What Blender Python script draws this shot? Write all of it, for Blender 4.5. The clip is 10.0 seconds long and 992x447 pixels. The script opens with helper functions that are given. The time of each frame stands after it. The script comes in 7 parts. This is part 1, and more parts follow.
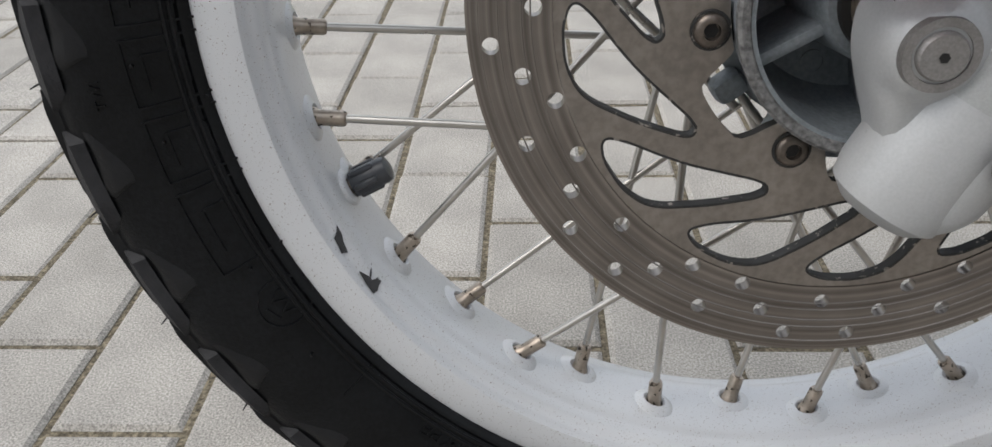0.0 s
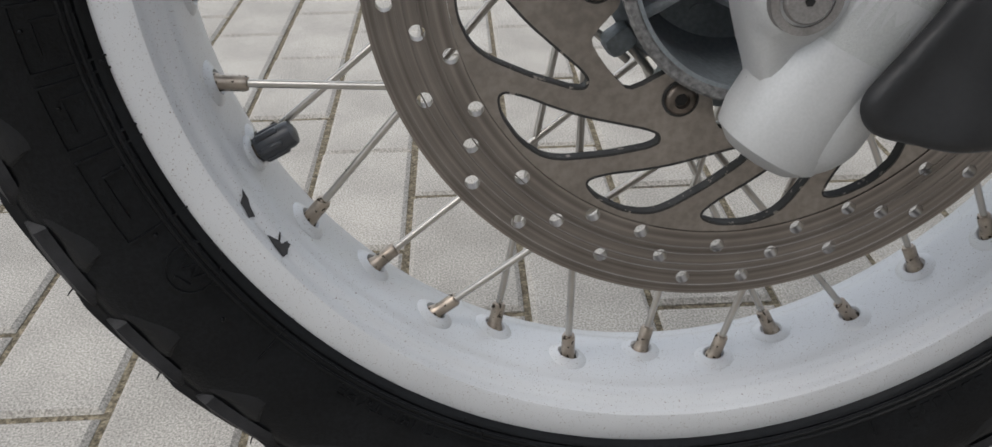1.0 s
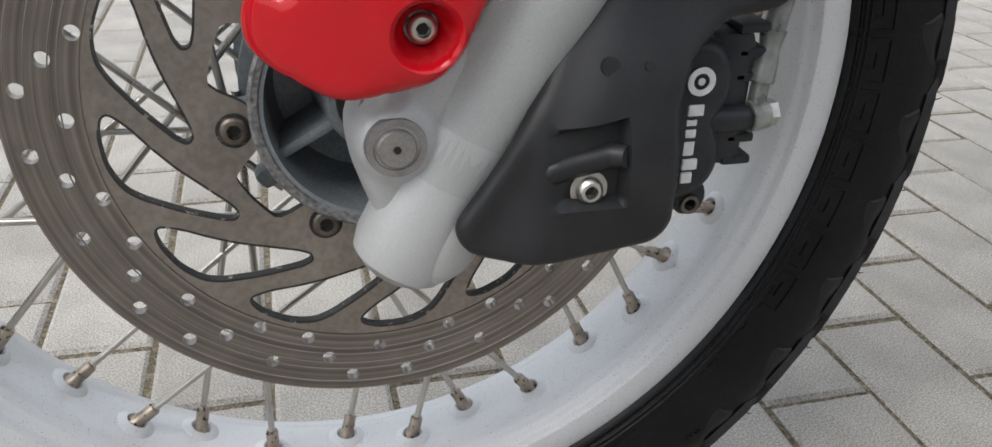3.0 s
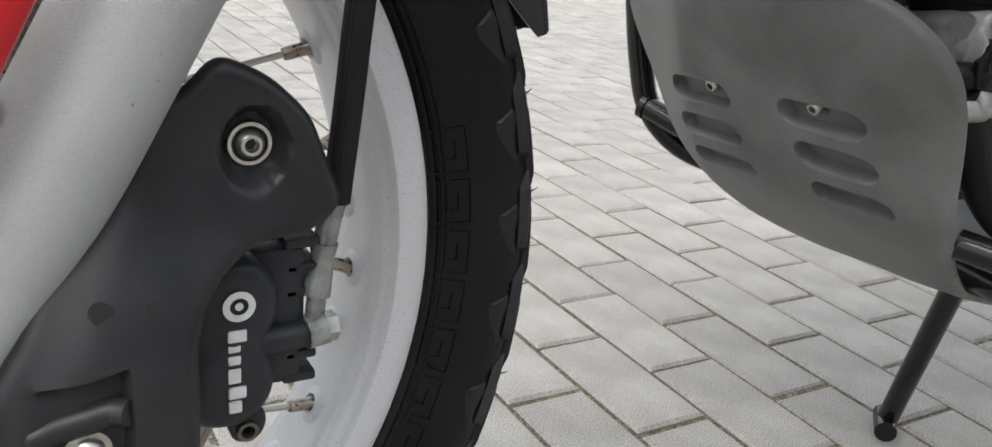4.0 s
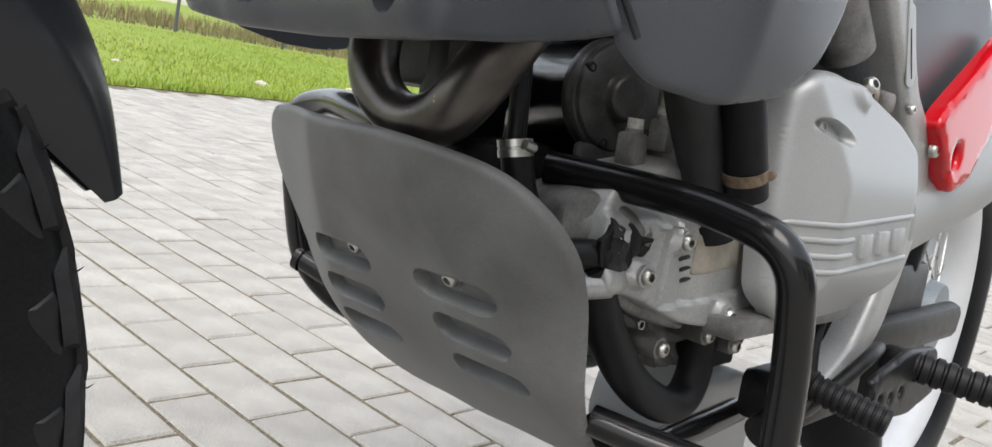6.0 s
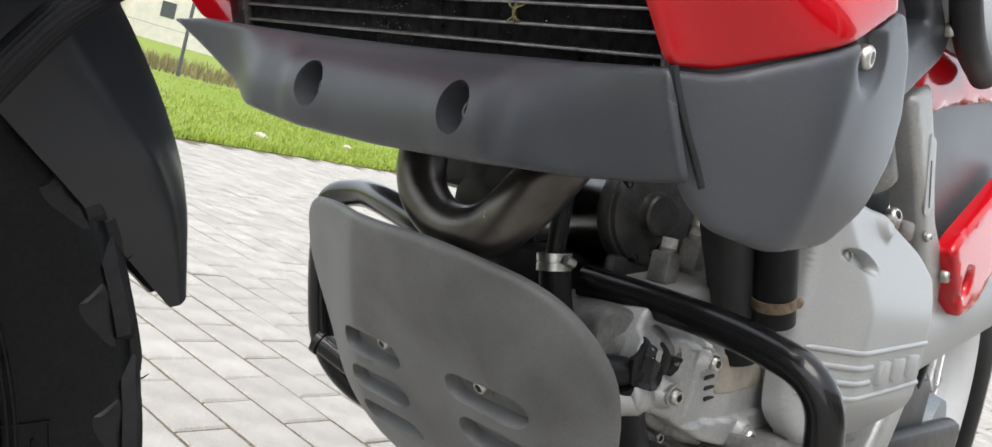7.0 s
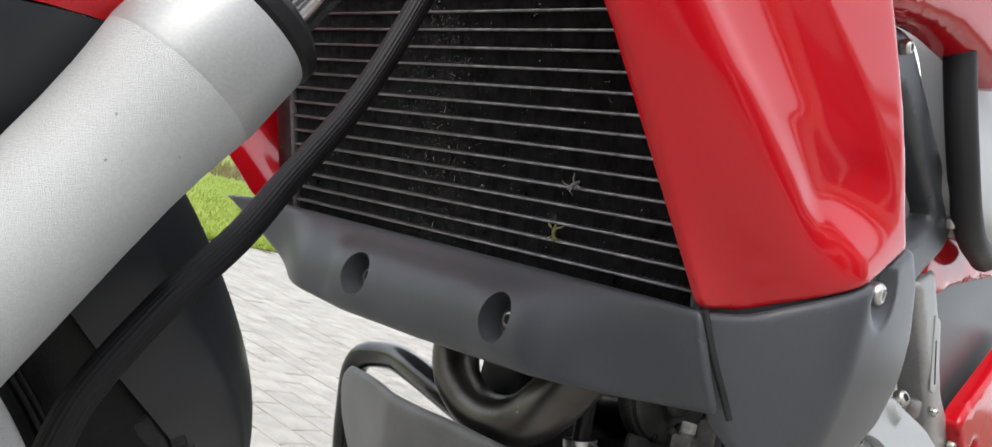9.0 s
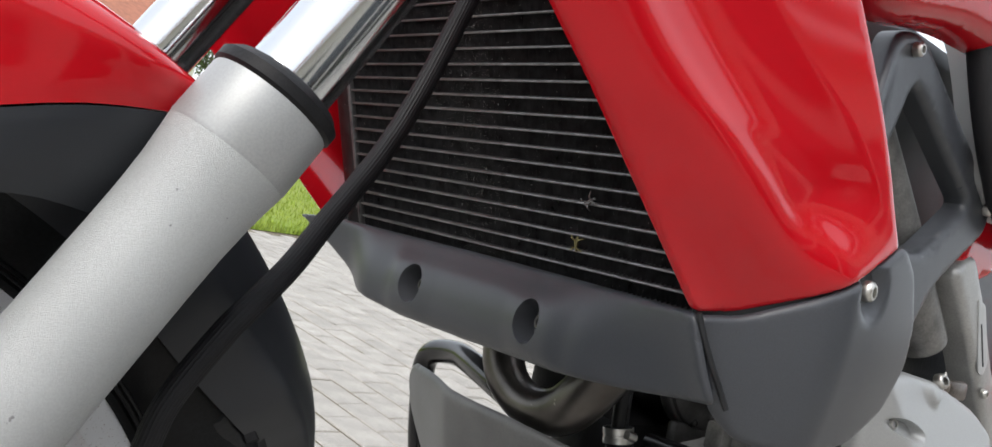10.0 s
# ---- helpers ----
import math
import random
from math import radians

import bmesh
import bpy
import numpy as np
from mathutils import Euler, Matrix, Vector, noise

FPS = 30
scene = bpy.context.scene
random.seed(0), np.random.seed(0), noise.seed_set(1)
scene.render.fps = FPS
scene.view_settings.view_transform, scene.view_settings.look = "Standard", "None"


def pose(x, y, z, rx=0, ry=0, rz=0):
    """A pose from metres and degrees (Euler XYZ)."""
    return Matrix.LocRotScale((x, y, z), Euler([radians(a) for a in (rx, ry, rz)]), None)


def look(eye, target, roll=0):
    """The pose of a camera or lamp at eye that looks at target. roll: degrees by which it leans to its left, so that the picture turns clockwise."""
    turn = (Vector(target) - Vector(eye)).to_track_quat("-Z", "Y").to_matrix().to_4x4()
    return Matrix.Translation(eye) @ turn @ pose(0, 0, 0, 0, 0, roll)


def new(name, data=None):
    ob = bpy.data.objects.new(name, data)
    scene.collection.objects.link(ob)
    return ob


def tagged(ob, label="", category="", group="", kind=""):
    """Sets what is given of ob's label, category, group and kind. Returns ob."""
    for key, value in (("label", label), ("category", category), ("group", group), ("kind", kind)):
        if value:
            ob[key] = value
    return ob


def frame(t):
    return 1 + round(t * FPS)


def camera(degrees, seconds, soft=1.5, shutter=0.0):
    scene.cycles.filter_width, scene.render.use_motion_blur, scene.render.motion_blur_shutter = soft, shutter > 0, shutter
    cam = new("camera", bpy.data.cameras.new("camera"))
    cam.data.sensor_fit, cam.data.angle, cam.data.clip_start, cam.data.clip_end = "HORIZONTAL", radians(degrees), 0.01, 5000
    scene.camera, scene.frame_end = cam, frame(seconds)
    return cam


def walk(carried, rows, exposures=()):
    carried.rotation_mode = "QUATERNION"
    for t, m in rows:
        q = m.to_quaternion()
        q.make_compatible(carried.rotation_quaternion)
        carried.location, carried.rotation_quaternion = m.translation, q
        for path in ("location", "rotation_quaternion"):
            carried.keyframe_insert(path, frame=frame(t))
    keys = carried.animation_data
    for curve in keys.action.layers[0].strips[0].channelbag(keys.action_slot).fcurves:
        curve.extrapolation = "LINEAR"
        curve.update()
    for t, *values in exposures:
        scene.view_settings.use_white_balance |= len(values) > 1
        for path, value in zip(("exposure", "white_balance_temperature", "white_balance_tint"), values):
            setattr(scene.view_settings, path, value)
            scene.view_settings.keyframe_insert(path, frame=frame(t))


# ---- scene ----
cam = camera(58.5, 10.0)
PATH = [
    (0, (-0.177, -0.392, 0.44), (-0.252, 1.339, -0.559), -1.4),
    (0.5, (-0.171, -0.396, 0.431), (-0.167, 1.322, -0.594), -1.3),
    (1, (-0.162, -0.406, 0.433), (-0.1, 1.307, -0.598), -1.2),
    (1.5, (-0.149, -0.419, 0.436), (-0.059, 1.282, -0.612), -1.6),
    (2, (-0.142, -0.431, 0.44), (0.007, 1.251, -0.631), -1.0),
    (2.2, (-0.135, -0.439, 0.448), (0.042, 1.26, -0.592), -0.2),
    (3.3, (-0.059, -0.449, 0.495), (0.544, 1.244, -0.383), 2.7),
    (3.5, (-0.038, -0.442, 0.503), (0.676, 1.23, -0.33), 3.9),
    (4, (0.014, -0.428, 0.527), (1.014, 1.159, -0.166), 6.1),
    (4.5, (0.074, -0.42, 0.546), (1.347, 1.021, -0.002), 7.9),
    (5, (0.122, -0.417, 0.554), (1.567, 0.901, 0.135), 9.4),
    (5.2, (0.124, -0.418, 0.551), (1.584, 0.892, 0.157), 9.9),
    (6.3, (0.101, -0.407, 0.56), (1.591, 0.888, 0.239), 12.3),
    (6.5, (0.096, -0.401, 0.568), (1.589, 0.896, 0.276), 12.9),
    (7, (0.074, -0.387, 0.579), (1.571, 0.924, 0.377), 15.5),
    (7.5, (0.061, -0.371, 0.596), (1.553, 0.954, 0.475), 16.7),
    (8, (0.044, -0.366, 0.612), (1.526, 0.976, 0.567), 17.2),
    (8.5, (0.023, -0.373, 0.633), (1.494, 0.982, 0.637), 17.4),
    (9, (0.019, -0.381, 0.638), (1.483, 0.982, 0.645), 17.2),
    (9.5, (0.007, -0.409, 0.65), (1.447, 0.98, 0.617), 16.1),
    (10, (-0.002, -0.456, 0.671), (1.315, 1.046, 0.585), 14.7),
]
walk(cam, [(t, look(eye, target, roll)) for t, eye, target, roll in PATH],
     exposures=[(0, 0.56), (1, 0.50), (2, 0.54), (3.3, 0.80), (3.5, 0.85), (4, 1.0), (4.5, 1.14), (5, 1.08), (6.5, 1.18), (7, 1.24), (7.5, 1.30), (8, 1.33), (8.5, 1.23), (9, 1.14), (9.5, 1.09), (10, 0.93)])

from mathutils import geometry

# ---- light ----
world = bpy.data.worlds.new("sky")
scene.world = world
world.use_nodes = True
wn = world.node_tree.nodes
sky = wn.new("ShaderNodeTexSky")
sky.sky_type, sky.sun_disc = "NISHITA", False
sky.sun_elevation, sky.sun_rotation = radians(52), radians(246)
sky.dust_density, sky.air_density, sky.ozone_density = 4.0, 1.0, 0.6
mixw = wn.new("ShaderNodeMix")
mixw.data_type = "RGBA"
mixw.inputs[0].default_value = 0.72
mixw.inputs[7].default_value = (7.0, 7.35, 7.8, 1)
world.node_tree.links.new(sky.outputs[0], mixw.inputs[6])
world.node_tree.links.new(mixw.outputs[2], wn["Background"].inputs[0])
wn["Background"].inputs[1].default_value = 0.125

SUN_FROM = Vector((-0.62, -0.28, 1.0)).normalized()
sun = new("sun", bpy.data.lights.new("sun", "SUN"))
sun.data.energy, sun.data.angle, sun.data.color = 1.15, radians(38), (1.0, 0.975, 0.94)
sun.matrix_world = look(SUN_FROM * 20, (0, 0, 0))


# ---- materials ----
def mat(name, color, rough=0.5, metal=0.0, vary=0.0, scale=40.0, bump=0.0, bscale=300.0, color2=None,
        spots=0.0, spot_color=(0.02, 0.02, 0.02), spot_scale=60.0, coat=0.0, rvary=0.1, rand=0.0, spec=0.5, isl=False, grain=0.0, gscale=900.0):
    m = bpy.data.materials.new(name)
    m.use_nodes = True
    nt = m.node_tree
    nd, lk = nt.nodes, nt.links
    b = nd["Principled BSDF"]
    b.inputs["Metallic"].default_value = metal
    b.inputs["Specular IOR Level"].default_value = spec
    b.inputs["Coat Weight"].default_value = coat
    b.inputs["Coat Roughness"].default_value = 0.06
    co = nd.new("ShaderNodeTexCoord")
    n1 = nd.new("ShaderNodeTexNoise")
    n1.inputs["Scale"].default_value, n1.inputs["Detail"].default_value = scale, 6
    lk.new(co.outputs["Object"], n1.inputs["Vector"])
    c2 = color2 or tuple(min(1, c * (1 + vary)) for c in color)
    c1 = color if color2 else tuple(c * (1 - vary) for c in color)
    mx = nd.new("ShaderNodeMix")
    mx.data_type = "RGBA"
    mx.inputs[6].default_value, mx.inputs[7].default_value = (*c1, 1), (*c2, 1)
    cr = nd.new("ShaderNodeMapRange")
    cr.inputs[1].default_value, cr.inputs[2].default_value = 0.3, 0.7
    lk.new(n1.outputs["Fac"], cr.inputs[0])
    lk.new(cr.outputs[0], mx.inputs[0])
    out = mx.outputs[2]
    if rand or isl:
        oi = nd.new("ShaderNodeNewGeometry") if isl else nd.new("ShaderNodeObjectInfo")
        hs = nd.new("ShaderNodeHueSaturation")
        mr = nd.new("ShaderNodeMapRange")
        mr.inputs[3].default_value, mr.inputs[4].default_value = 1 - rand, 1 + rand
        lk.new(oi.outputs["Random Per Island" if isl else "Random"], mr.inputs[0])
        lk.new(mr.outputs[0], hs.inputs["Value"])
        lk.new(out, hs.inputs["Color"])
        out = hs.outputs[0]
    if spots:
        n2 = nd.new("ShaderNodeTexNoise")
        n2.inputs["Scale"].default_value, n2.inputs["Detail"].default_value = spot_scale, 3
        lk.new(co.outputs["Object"], n2.inputs["Vector"])
        sr = nd.new("ShaderNodeMapRange")
        sr.inputs[1].default_value, sr.inputs[2].default_value = 0.78 - spots, 0.82 - spots
        lk.new(n2.outputs["Fac"], sr.inputs[0])
        m2 = nd.new("ShaderNodeMix")
        m2.data_type = "RGBA"
        m2.inputs[7].default_value = (*spot_color, 1)
        lk.new(sr.outputs[0], m2.inputs[0])
        lk.new(out, m2.inputs[6])
        out = m2.outputs[2]
    if grain:
        n4 = nd.new("ShaderNodeTexNoise")
        n4.inputs["Scale"].default_value, n4.inputs["Detail"].default_value = gscale, 2
        lk.new(co.outputs["Object"], n4.inputs["Vector"])
        gr = nd.new("ShaderNodeMapRange")
        gr.inputs[1].default_value, gr.inputs[2].default_value = 0.32, 0.68
        gr.inputs[3].default_value, gr.inputs[4].default_value = 1 - grain, 1 + grain
        lk.new(n4.outputs["Fac"], gr.inputs[0])
        vm = nd.new("ShaderNodeVectorMath")
        vm.operation = "SCALE"
        lk.new(out, vm.inputs[0])
        lk.new(gr.outputs[0], vm.inputs["Scale"])
        out = vm.outputs[0]
    lk.new(out, b.inputs["Base Color"])
    rr = nd.new("ShaderNodeMapRange")
    rr.inputs[3].default_value, rr.inputs[4].default_value = max(0.02, rough - rvary), min(1, rough + rvary)
    lk.new(n1.outputs["Fac"], rr.inputs[0])
    lk.new(rr.outputs[0], b.inputs["Roughness"])
    if bump:
        n3 = nd.new("ShaderNodeTexNoise")
        n3.inputs["Scale"].default_value, n3.inputs["Detail"].default_value = bscale, 4
        lk.new(co.outputs["Object"], n3.inputs["Vector"])
        bp = nd.new("ShaderNodeBump")
        bp.inputs["Strength"].default_value, bp.inputs["Distance"].default_value = bump, 0.001
        lk.new(n3.outputs["Fac"], bp.inputs["Height"])
        lk.new(bp.outputs[0], b.inputs["Normal"])
    return m


M_PAVER = mat("paver concrete", (0.318, 0.302, 0.276), 0.9, vary=0.17, scale=11, bump=0.6, bscale=850, rand=0.08, spots=0.03,
              spot_color=(0.43, 0.42, 0.40), spot_scale=420, spec=0.25, grain=0.40, gscale=620)
M_SAND = mat("joint sand", (0.065, 0.055, 0.038), 0.95, vary=0.35, scale=180, bump=1.0, bscale=500, spec=0.2, color2=(0.20, 0.172, 0.125), grain=0.55, gscale=420)
M_RUBBER = mat("tyre rubber", (0.0055, 0.0060, 0.0068), 0.33, vary=0.35, scale=30, bump=0.25, bscale=900, rvary=0.12, spec=0.17, grain=0.3, gscale=500)
M_TREAD = mat("worn tread rubber", (0.027, 0.027, 0.029), 0.62, vary=0.3, scale=60, bump=0.5, bscale=600, rand=0.15, spec=0.15)
M_SHOULDER = mat("scuffed shoulder rubber", (0.0085, 0.009, 0.0102), 0.40, vary=0.4, scale=40, bump=0.3, bscale=500, rand=0.15, spec=0.3)
M_WHITE = mat("white rim paint", (0.55, 0.56, 0.575), 0.32, vary=0.07, scale=9, spots=0.128, spot_color=(0.16, 0.12, 0.09), spot_scale=1300, coat=0.3)
M_BARE = mat("bare chipped metal", (0.03, 0.03, 0.032), 0.6, vary=0.5, scale=200)
M_DISC = mat("brake disc steel", (0.28, 0.253, 0.230), 0.40, 0.95, vary=0.14, scale=26, bump=0.1, bscale=300, grain=0.12, gscale=300)
M_TRACK = mat("swept disc track", (0.225, 0.203, 0.186), 0.36, 1.0, vary=0.12, scale=40)
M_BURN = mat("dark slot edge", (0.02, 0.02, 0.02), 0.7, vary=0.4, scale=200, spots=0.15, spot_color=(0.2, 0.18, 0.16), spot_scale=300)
M_SPOKE = mat("stainless spoke", (0.48, 0.46, 0.43), 0.3, 1.0, vary=0.12, scale=60)
M_NIPPLE = mat("corroded nipple brass", (0.36, 0.31, 0.26), 0.42, 0.9, vary=0.3, scale=200, spots=0.2, spot_color=(0.05, 0.04, 0.03), spot_scale=260)
M_FOOT = mat("smooth silver fork paint", (0.43, 0.44, 0.448), 0.42, 0.25, vary=0.07, scale=20, bump=0.05, bscale=900, spots=0.03, spot_color=(0.2, 0.2, 0.2), spot_scale=300, grain=0.04, gscale=900)
M_ALU = mat("silver fork paint", (0.385, 0.397, 0.395), 0.50, 0.22, vary=0.06, scale=20, bump=0.45, bscale=2200, spots=0.06, spot_color=(0.2, 0.2, 0.2), spot_scale=260, grain=0.05, gscale=1000)
M_HUB = mat("grey hub casting", (0.21, 0.235, 0.255), 0.5, 0.3, vary=0.14, scale=30, bump=0.12, bscale=300, grain=0.15, gscale=500)
M_HUBEDGE = mat("pitted hub edge", (0.24, 0.24, 0.24), 0.7, 0.3, vary=0.5, scale=400, bump=0.8, bscale=500, color2=(0.08, 0.08, 0.08))
M_CAST = mat("silver engine casting", (0.36, 0.36, 0.35), 0.42, 0.45, vary=0.14, scale=20, bump=0.15, bscale=300, spots=0.02, spot_color=(0.06, 0.055, 0.05), spot_scale=70, grain=0.08, gscale=500)
M_COVER = mat("silver engine cover paint", (0.32, 0.327, 0.326), 0.42, 0.35, vary=0.05, scale=8, bump=0.04, bscale=500, grain=0.05, gscale=900)
M_DIRTY = mat("dirty engine casting", (0.17, 0.167, 0.16), 0.5, 0.5, vary=0.35, scale=45, bump=0.25, bscale=250, grain=0.12, gscale=400)
M_STAIN = mat("brown-stained casting", (0.30, 0.27, 0.225), 0.55, 0.2, vary=0.25, scale=60, bump=0.2, bscale=400, spots=0.09, spot_color=(0.20, 0.15, 0.10), spot_scale=120, grain=0.1)
M_COOLANT = mat("grey rubber hose", (0.026, 0.026, 0.027), 0.55, vary=0.25, scale=40, bump=0.2, bscale=500, spec=0.3)
M_ENDCOVER = mat("grimy grey end casting", (0.060, 0.059, 0.058), 0.42, 0.4, vary=0.35, scale=60, bump=0.2, bscale=300, grain=0.12, gscale=400)
M_GLOSSBLACK = mat("oily black enamel", (0.006, 0.006, 0.0065), 0.20, vary=0.4, scale=50, bump=0.06, bscale=120, spec=0.5, spots=0.05, spot_color=(0.16, 0.13, 0.09), spot_scale=160)
M_DARK = mat("dark sooty casting", (0.009, 0.009, 0.0095), 0.42, 0.2, vary=0.6, scale=60, bump=0.3, bscale=260, spec=0.3)
M_BLACK = mat("black gloss bar", (0.006, 0.006, 0.0065), 0.22, vary=0.2, scale=12, coat=0.15, rvary=0.06, spec=0.3)
M_PLASTIC = mat("charcoal plastic", (0.044, 0.0475, 0.0545), 0.36, vary=0.08, scale=9, bump=0.10, bscale=1500, rvary=0.07, spec=0.45, grain=0.1, gscale=1300)
# charcoal plastic again, darkened to carry the shade on the mudguard
M_PLASTIC_SHADED = mat("shade-darkened charcoal plastic", (0.021, 0.023, 0.027), 0.34, vary=0.10, scale=10, bump=0.08, bscale=1500, rvary=0.08, spec=0.35)
M_GUARD = mat("scuffed black plastic guard", (0.016, 0.0168, 0.0185), 0.42, vary=0.35, scale=24, bump=0.05, bscale=600, rvary=0.14, spec=0.3, grain=0.08, gscale=500)
M_BASH = mat("weathered grey plastic", (0.112, 0.113, 0.112), 0.46, vary=0.34, scale=13, bump=0.08, bscale=900, rvary=0.16, spec=0.45, grain=0.07, gscale=600)
M_RED = mat("gloss red paint", (0.45, 0.004, 0.010), 0.09, vary=0.03, scale=6, coat=0.12, rvary=0.03, spec=0.36)
M_HOSE = mat("black rubber hose", (0.0085, 0.0085, 0.0095), 0.5, vary=0.25, scale=60, bump=0.2, bscale=500, spec=0.2)
M_RADBLACK = mat("black radiator", (0.020, 0.020, 0.021), 0.35, 0.2, vary=0.5, scale=90, spots=0.04, spot_color=(0.25, 0.25, 0.25), spot_scale=240)
M_FIN = mat("radiator fin", (0.045, 0.045, 0.047), 0.32, 0.4, vary=0.6, scale=120, spots=0.05, spot_color=(0.3, 0.3, 0.3), spot_scale=300)
M_TUBE = mat("worn radiator tube", (0.16, 0.16, 0.163), 0.4, 0.6, vary=0.4, scale=120, spots=0.06, spot_color=(0.02, 0.02, 0.02), spot_scale=160)
M_EXH = mat("sooty exhaust steel", (0.10, 0.092, 0.085), 0.33, 0.9, vary=0.4, scale=22, bump=0.1, bscale=200, spots=0.06, spot_color=(0.3, 0.28, 0.25), spot_scale=200)
M_DUST = mat("road dust", (0.36, 0.355, 0.34), 0.9, vary=0.3, scale=200)
M_PANE = mat("window glass", (0.02, 0.022, 0.025), 0.04, spec=0.9)
M_STEEL = mat("dull steel", (0.27, 0.26, 0.255), 0.5, 0.6, vary=0.15, scale=120, grain=0.12)
M_CHROME = mat("chrome", (0.60, 0.61, 0.62), 0.11, 1.0, rvary=0.03)
M_BOLT = mat("zinc bolt", (0.50, 0.49, 0.46), 0.33, 0.95, vary=0.2, scale=200)
M_BOLTDARK = mat("oxidised bolt", (0.14, 0.12, 0.105), 0.42, 0.9, vary=0.35, scale=260)
M_SOCKET = mat("dark socket", (0.008, 0.008, 0.008), 0.7)
M_LETTER = mat("silver lettering", (0.66, 0.67, 0.68), 0.4, vary=0.1, scale=200)
M_RUST = mat("rusty clamp", (0.17, 0.125, 0.085), 0.6, 0.5, vary=0.4, scale=200)
M_CALIPER = mat("black caliper", (0.022, 0.024, 0.028), 0.4, vary=0.3, scale=60, bump=0.15, bscale=400, spec=0.25)
M_FITTING = mat("clear sleeve", (0.20, 0.21, 0.20), 0.3, 0.2, vary=0.35, scale=120)
M_STICKER = mat("grey label sticker", (0.42, 0.43, 0.43), 0.5, 0.2)
M_SEAT = mat("black vinyl", (0.02, 0.02, 0.022), 0.55, bump=0.3, bscale=700, spec=0.3)
M_GRASS = mat("grass", (0.17, 0.25, 0.03), 0.85, vary=0.3, scale=3, color2=(0.27, 0.32, 0.055), isl=True, rand=0.3, spec=0.2)
M_FIELD = mat("spring meadow", (0.16, 0.23, 0.035), 0.95, scale=0.35, color2=(0.21, 0.245, 0.06), bump=0.6, bscale=30, spec=0.1)
M_DRY = mat("dry verge", (0.23, 0.18, 0.105), 0.95, scale=2.0, color2=(0.15, 0.145, 0.06), spec=0.1, isl=True, rand=0.3)
M_POST = mat("steel fence post", (0.08, 0.085, 0.09), 0.6, 0.3, vary=0.2)
M_HOUSE = mat("rendered wall", (0.62, 0.58, 0.52), 0.9, vary=0.08, scale=2)
M_ROOF = mat("clay roof", (0.30, 0.12, 0.075), 0.85, vary=0.2, scale=3)
M_STONE = mat("pale stone", (0.42, 0.37, 0.31), 0.9, vary=0.2, scale=20)
M_BARK = mat("bark", (0.08, 0.065, 0.05), 0.9, vary=0.3, scale=10)
M_LEAF = mat("leaf", (0.06, 0.10, 0.025), 0.7, isl=True, rand=0.4)


def brushed_rings(m, scale, amount):
    """Fine concentric scratches about the wheel's axle."""
    nd, lk = m.node_tree.nodes, m.node_tree.links
    b = nd["Principled BSDF"]
    co = nd.new("ShaderNodeTexCoord")
    flat = nd.new("ShaderNodeVectorMath")
    flat.operation = "MULTIPLY"
    flat.inputs[1].default_value = (1, 0, 1)
    ln = nd.new("ShaderNodeVectorMath")
    ln.operation = "LENGTH"
    ns = nd.new("ShaderNodeTexNoise")
    ns.noise_dimensions = "1D"
    ns.inputs["Scale"].default_value, ns.inputs["Detail"].default_value = scale, 5
    mr = nd.new("ShaderNodeMapRange")
    mr.inputs[1].default_value, mr.inputs[2].default_value = 0.3, 0.7
    mr.inputs[3].default_value, mr.inputs[4].default_value = 1 - amount, 1 + amount
    sc = nd.new("ShaderNodeVectorMath")
    sc.operation = "SCALE"
    bp = nd.new("ShaderNodeBump")
    bp.inputs["Strength"].default_value, bp.inputs["Distance"].default_value = 0.35, 0.0004
    old = b.inputs["Base Color"].links[0].from_socket
    lk.new(co.outputs["Object"], flat.inputs[0])
    lk.new(flat.outputs[0], ln.inputs[0])
    lk.new(ln.outputs["Value"], ns.inputs["W"])
    lk.new(ns.outputs["Fac"], mr.inputs[0])
    lk.new(old, sc.inputs[0])
    lk.new(mr.outputs[0], sc.inputs["Scale"])
    lk.new(sc.outputs[0], b.inputs["Base Color"])
    lk.new(ns.outputs["Fac"], bp.inputs["Height"])
    lk.new(bp.outputs[0], b.inputs["Normal"])


brushed_rings(M_TRACK, 420, 0.30)


# ---- shape helpers ----
def part(name, bm, material, parent=None, label="", smooth=True, mats=()):
    """Links a bmesh as one mesh object under a thing or a part."""
    if isinstance(bm, bmesh.types.BMesh):
        me = bpy.data.meshes.new(name)
        bmesh.ops.recalc_face_normals(bm, faces=bm.faces[:])
        bm.to_mesh(me)
        bm.free()
    else:
        me = bm
    if not me.materials:
        for m in (material, *mats):
            me.materials.append(m)
    if smooth:
        me.shade_smooth()
        me.set_sharp_from_angle(angle=radians(38))
    ob = new(name, me)
    if parent:
        ob.parent = parent
    if label:
        ob["label"] = label
    return ob


def empty(name, parent=None, label="", m=None):
    e = new(name)
    e.empty_display_size = 0.05
    if m is not None:
        e.matrix_basis = m
    if parent:
        e.parent = parent
    if label:
        e["label"] = label
    return e


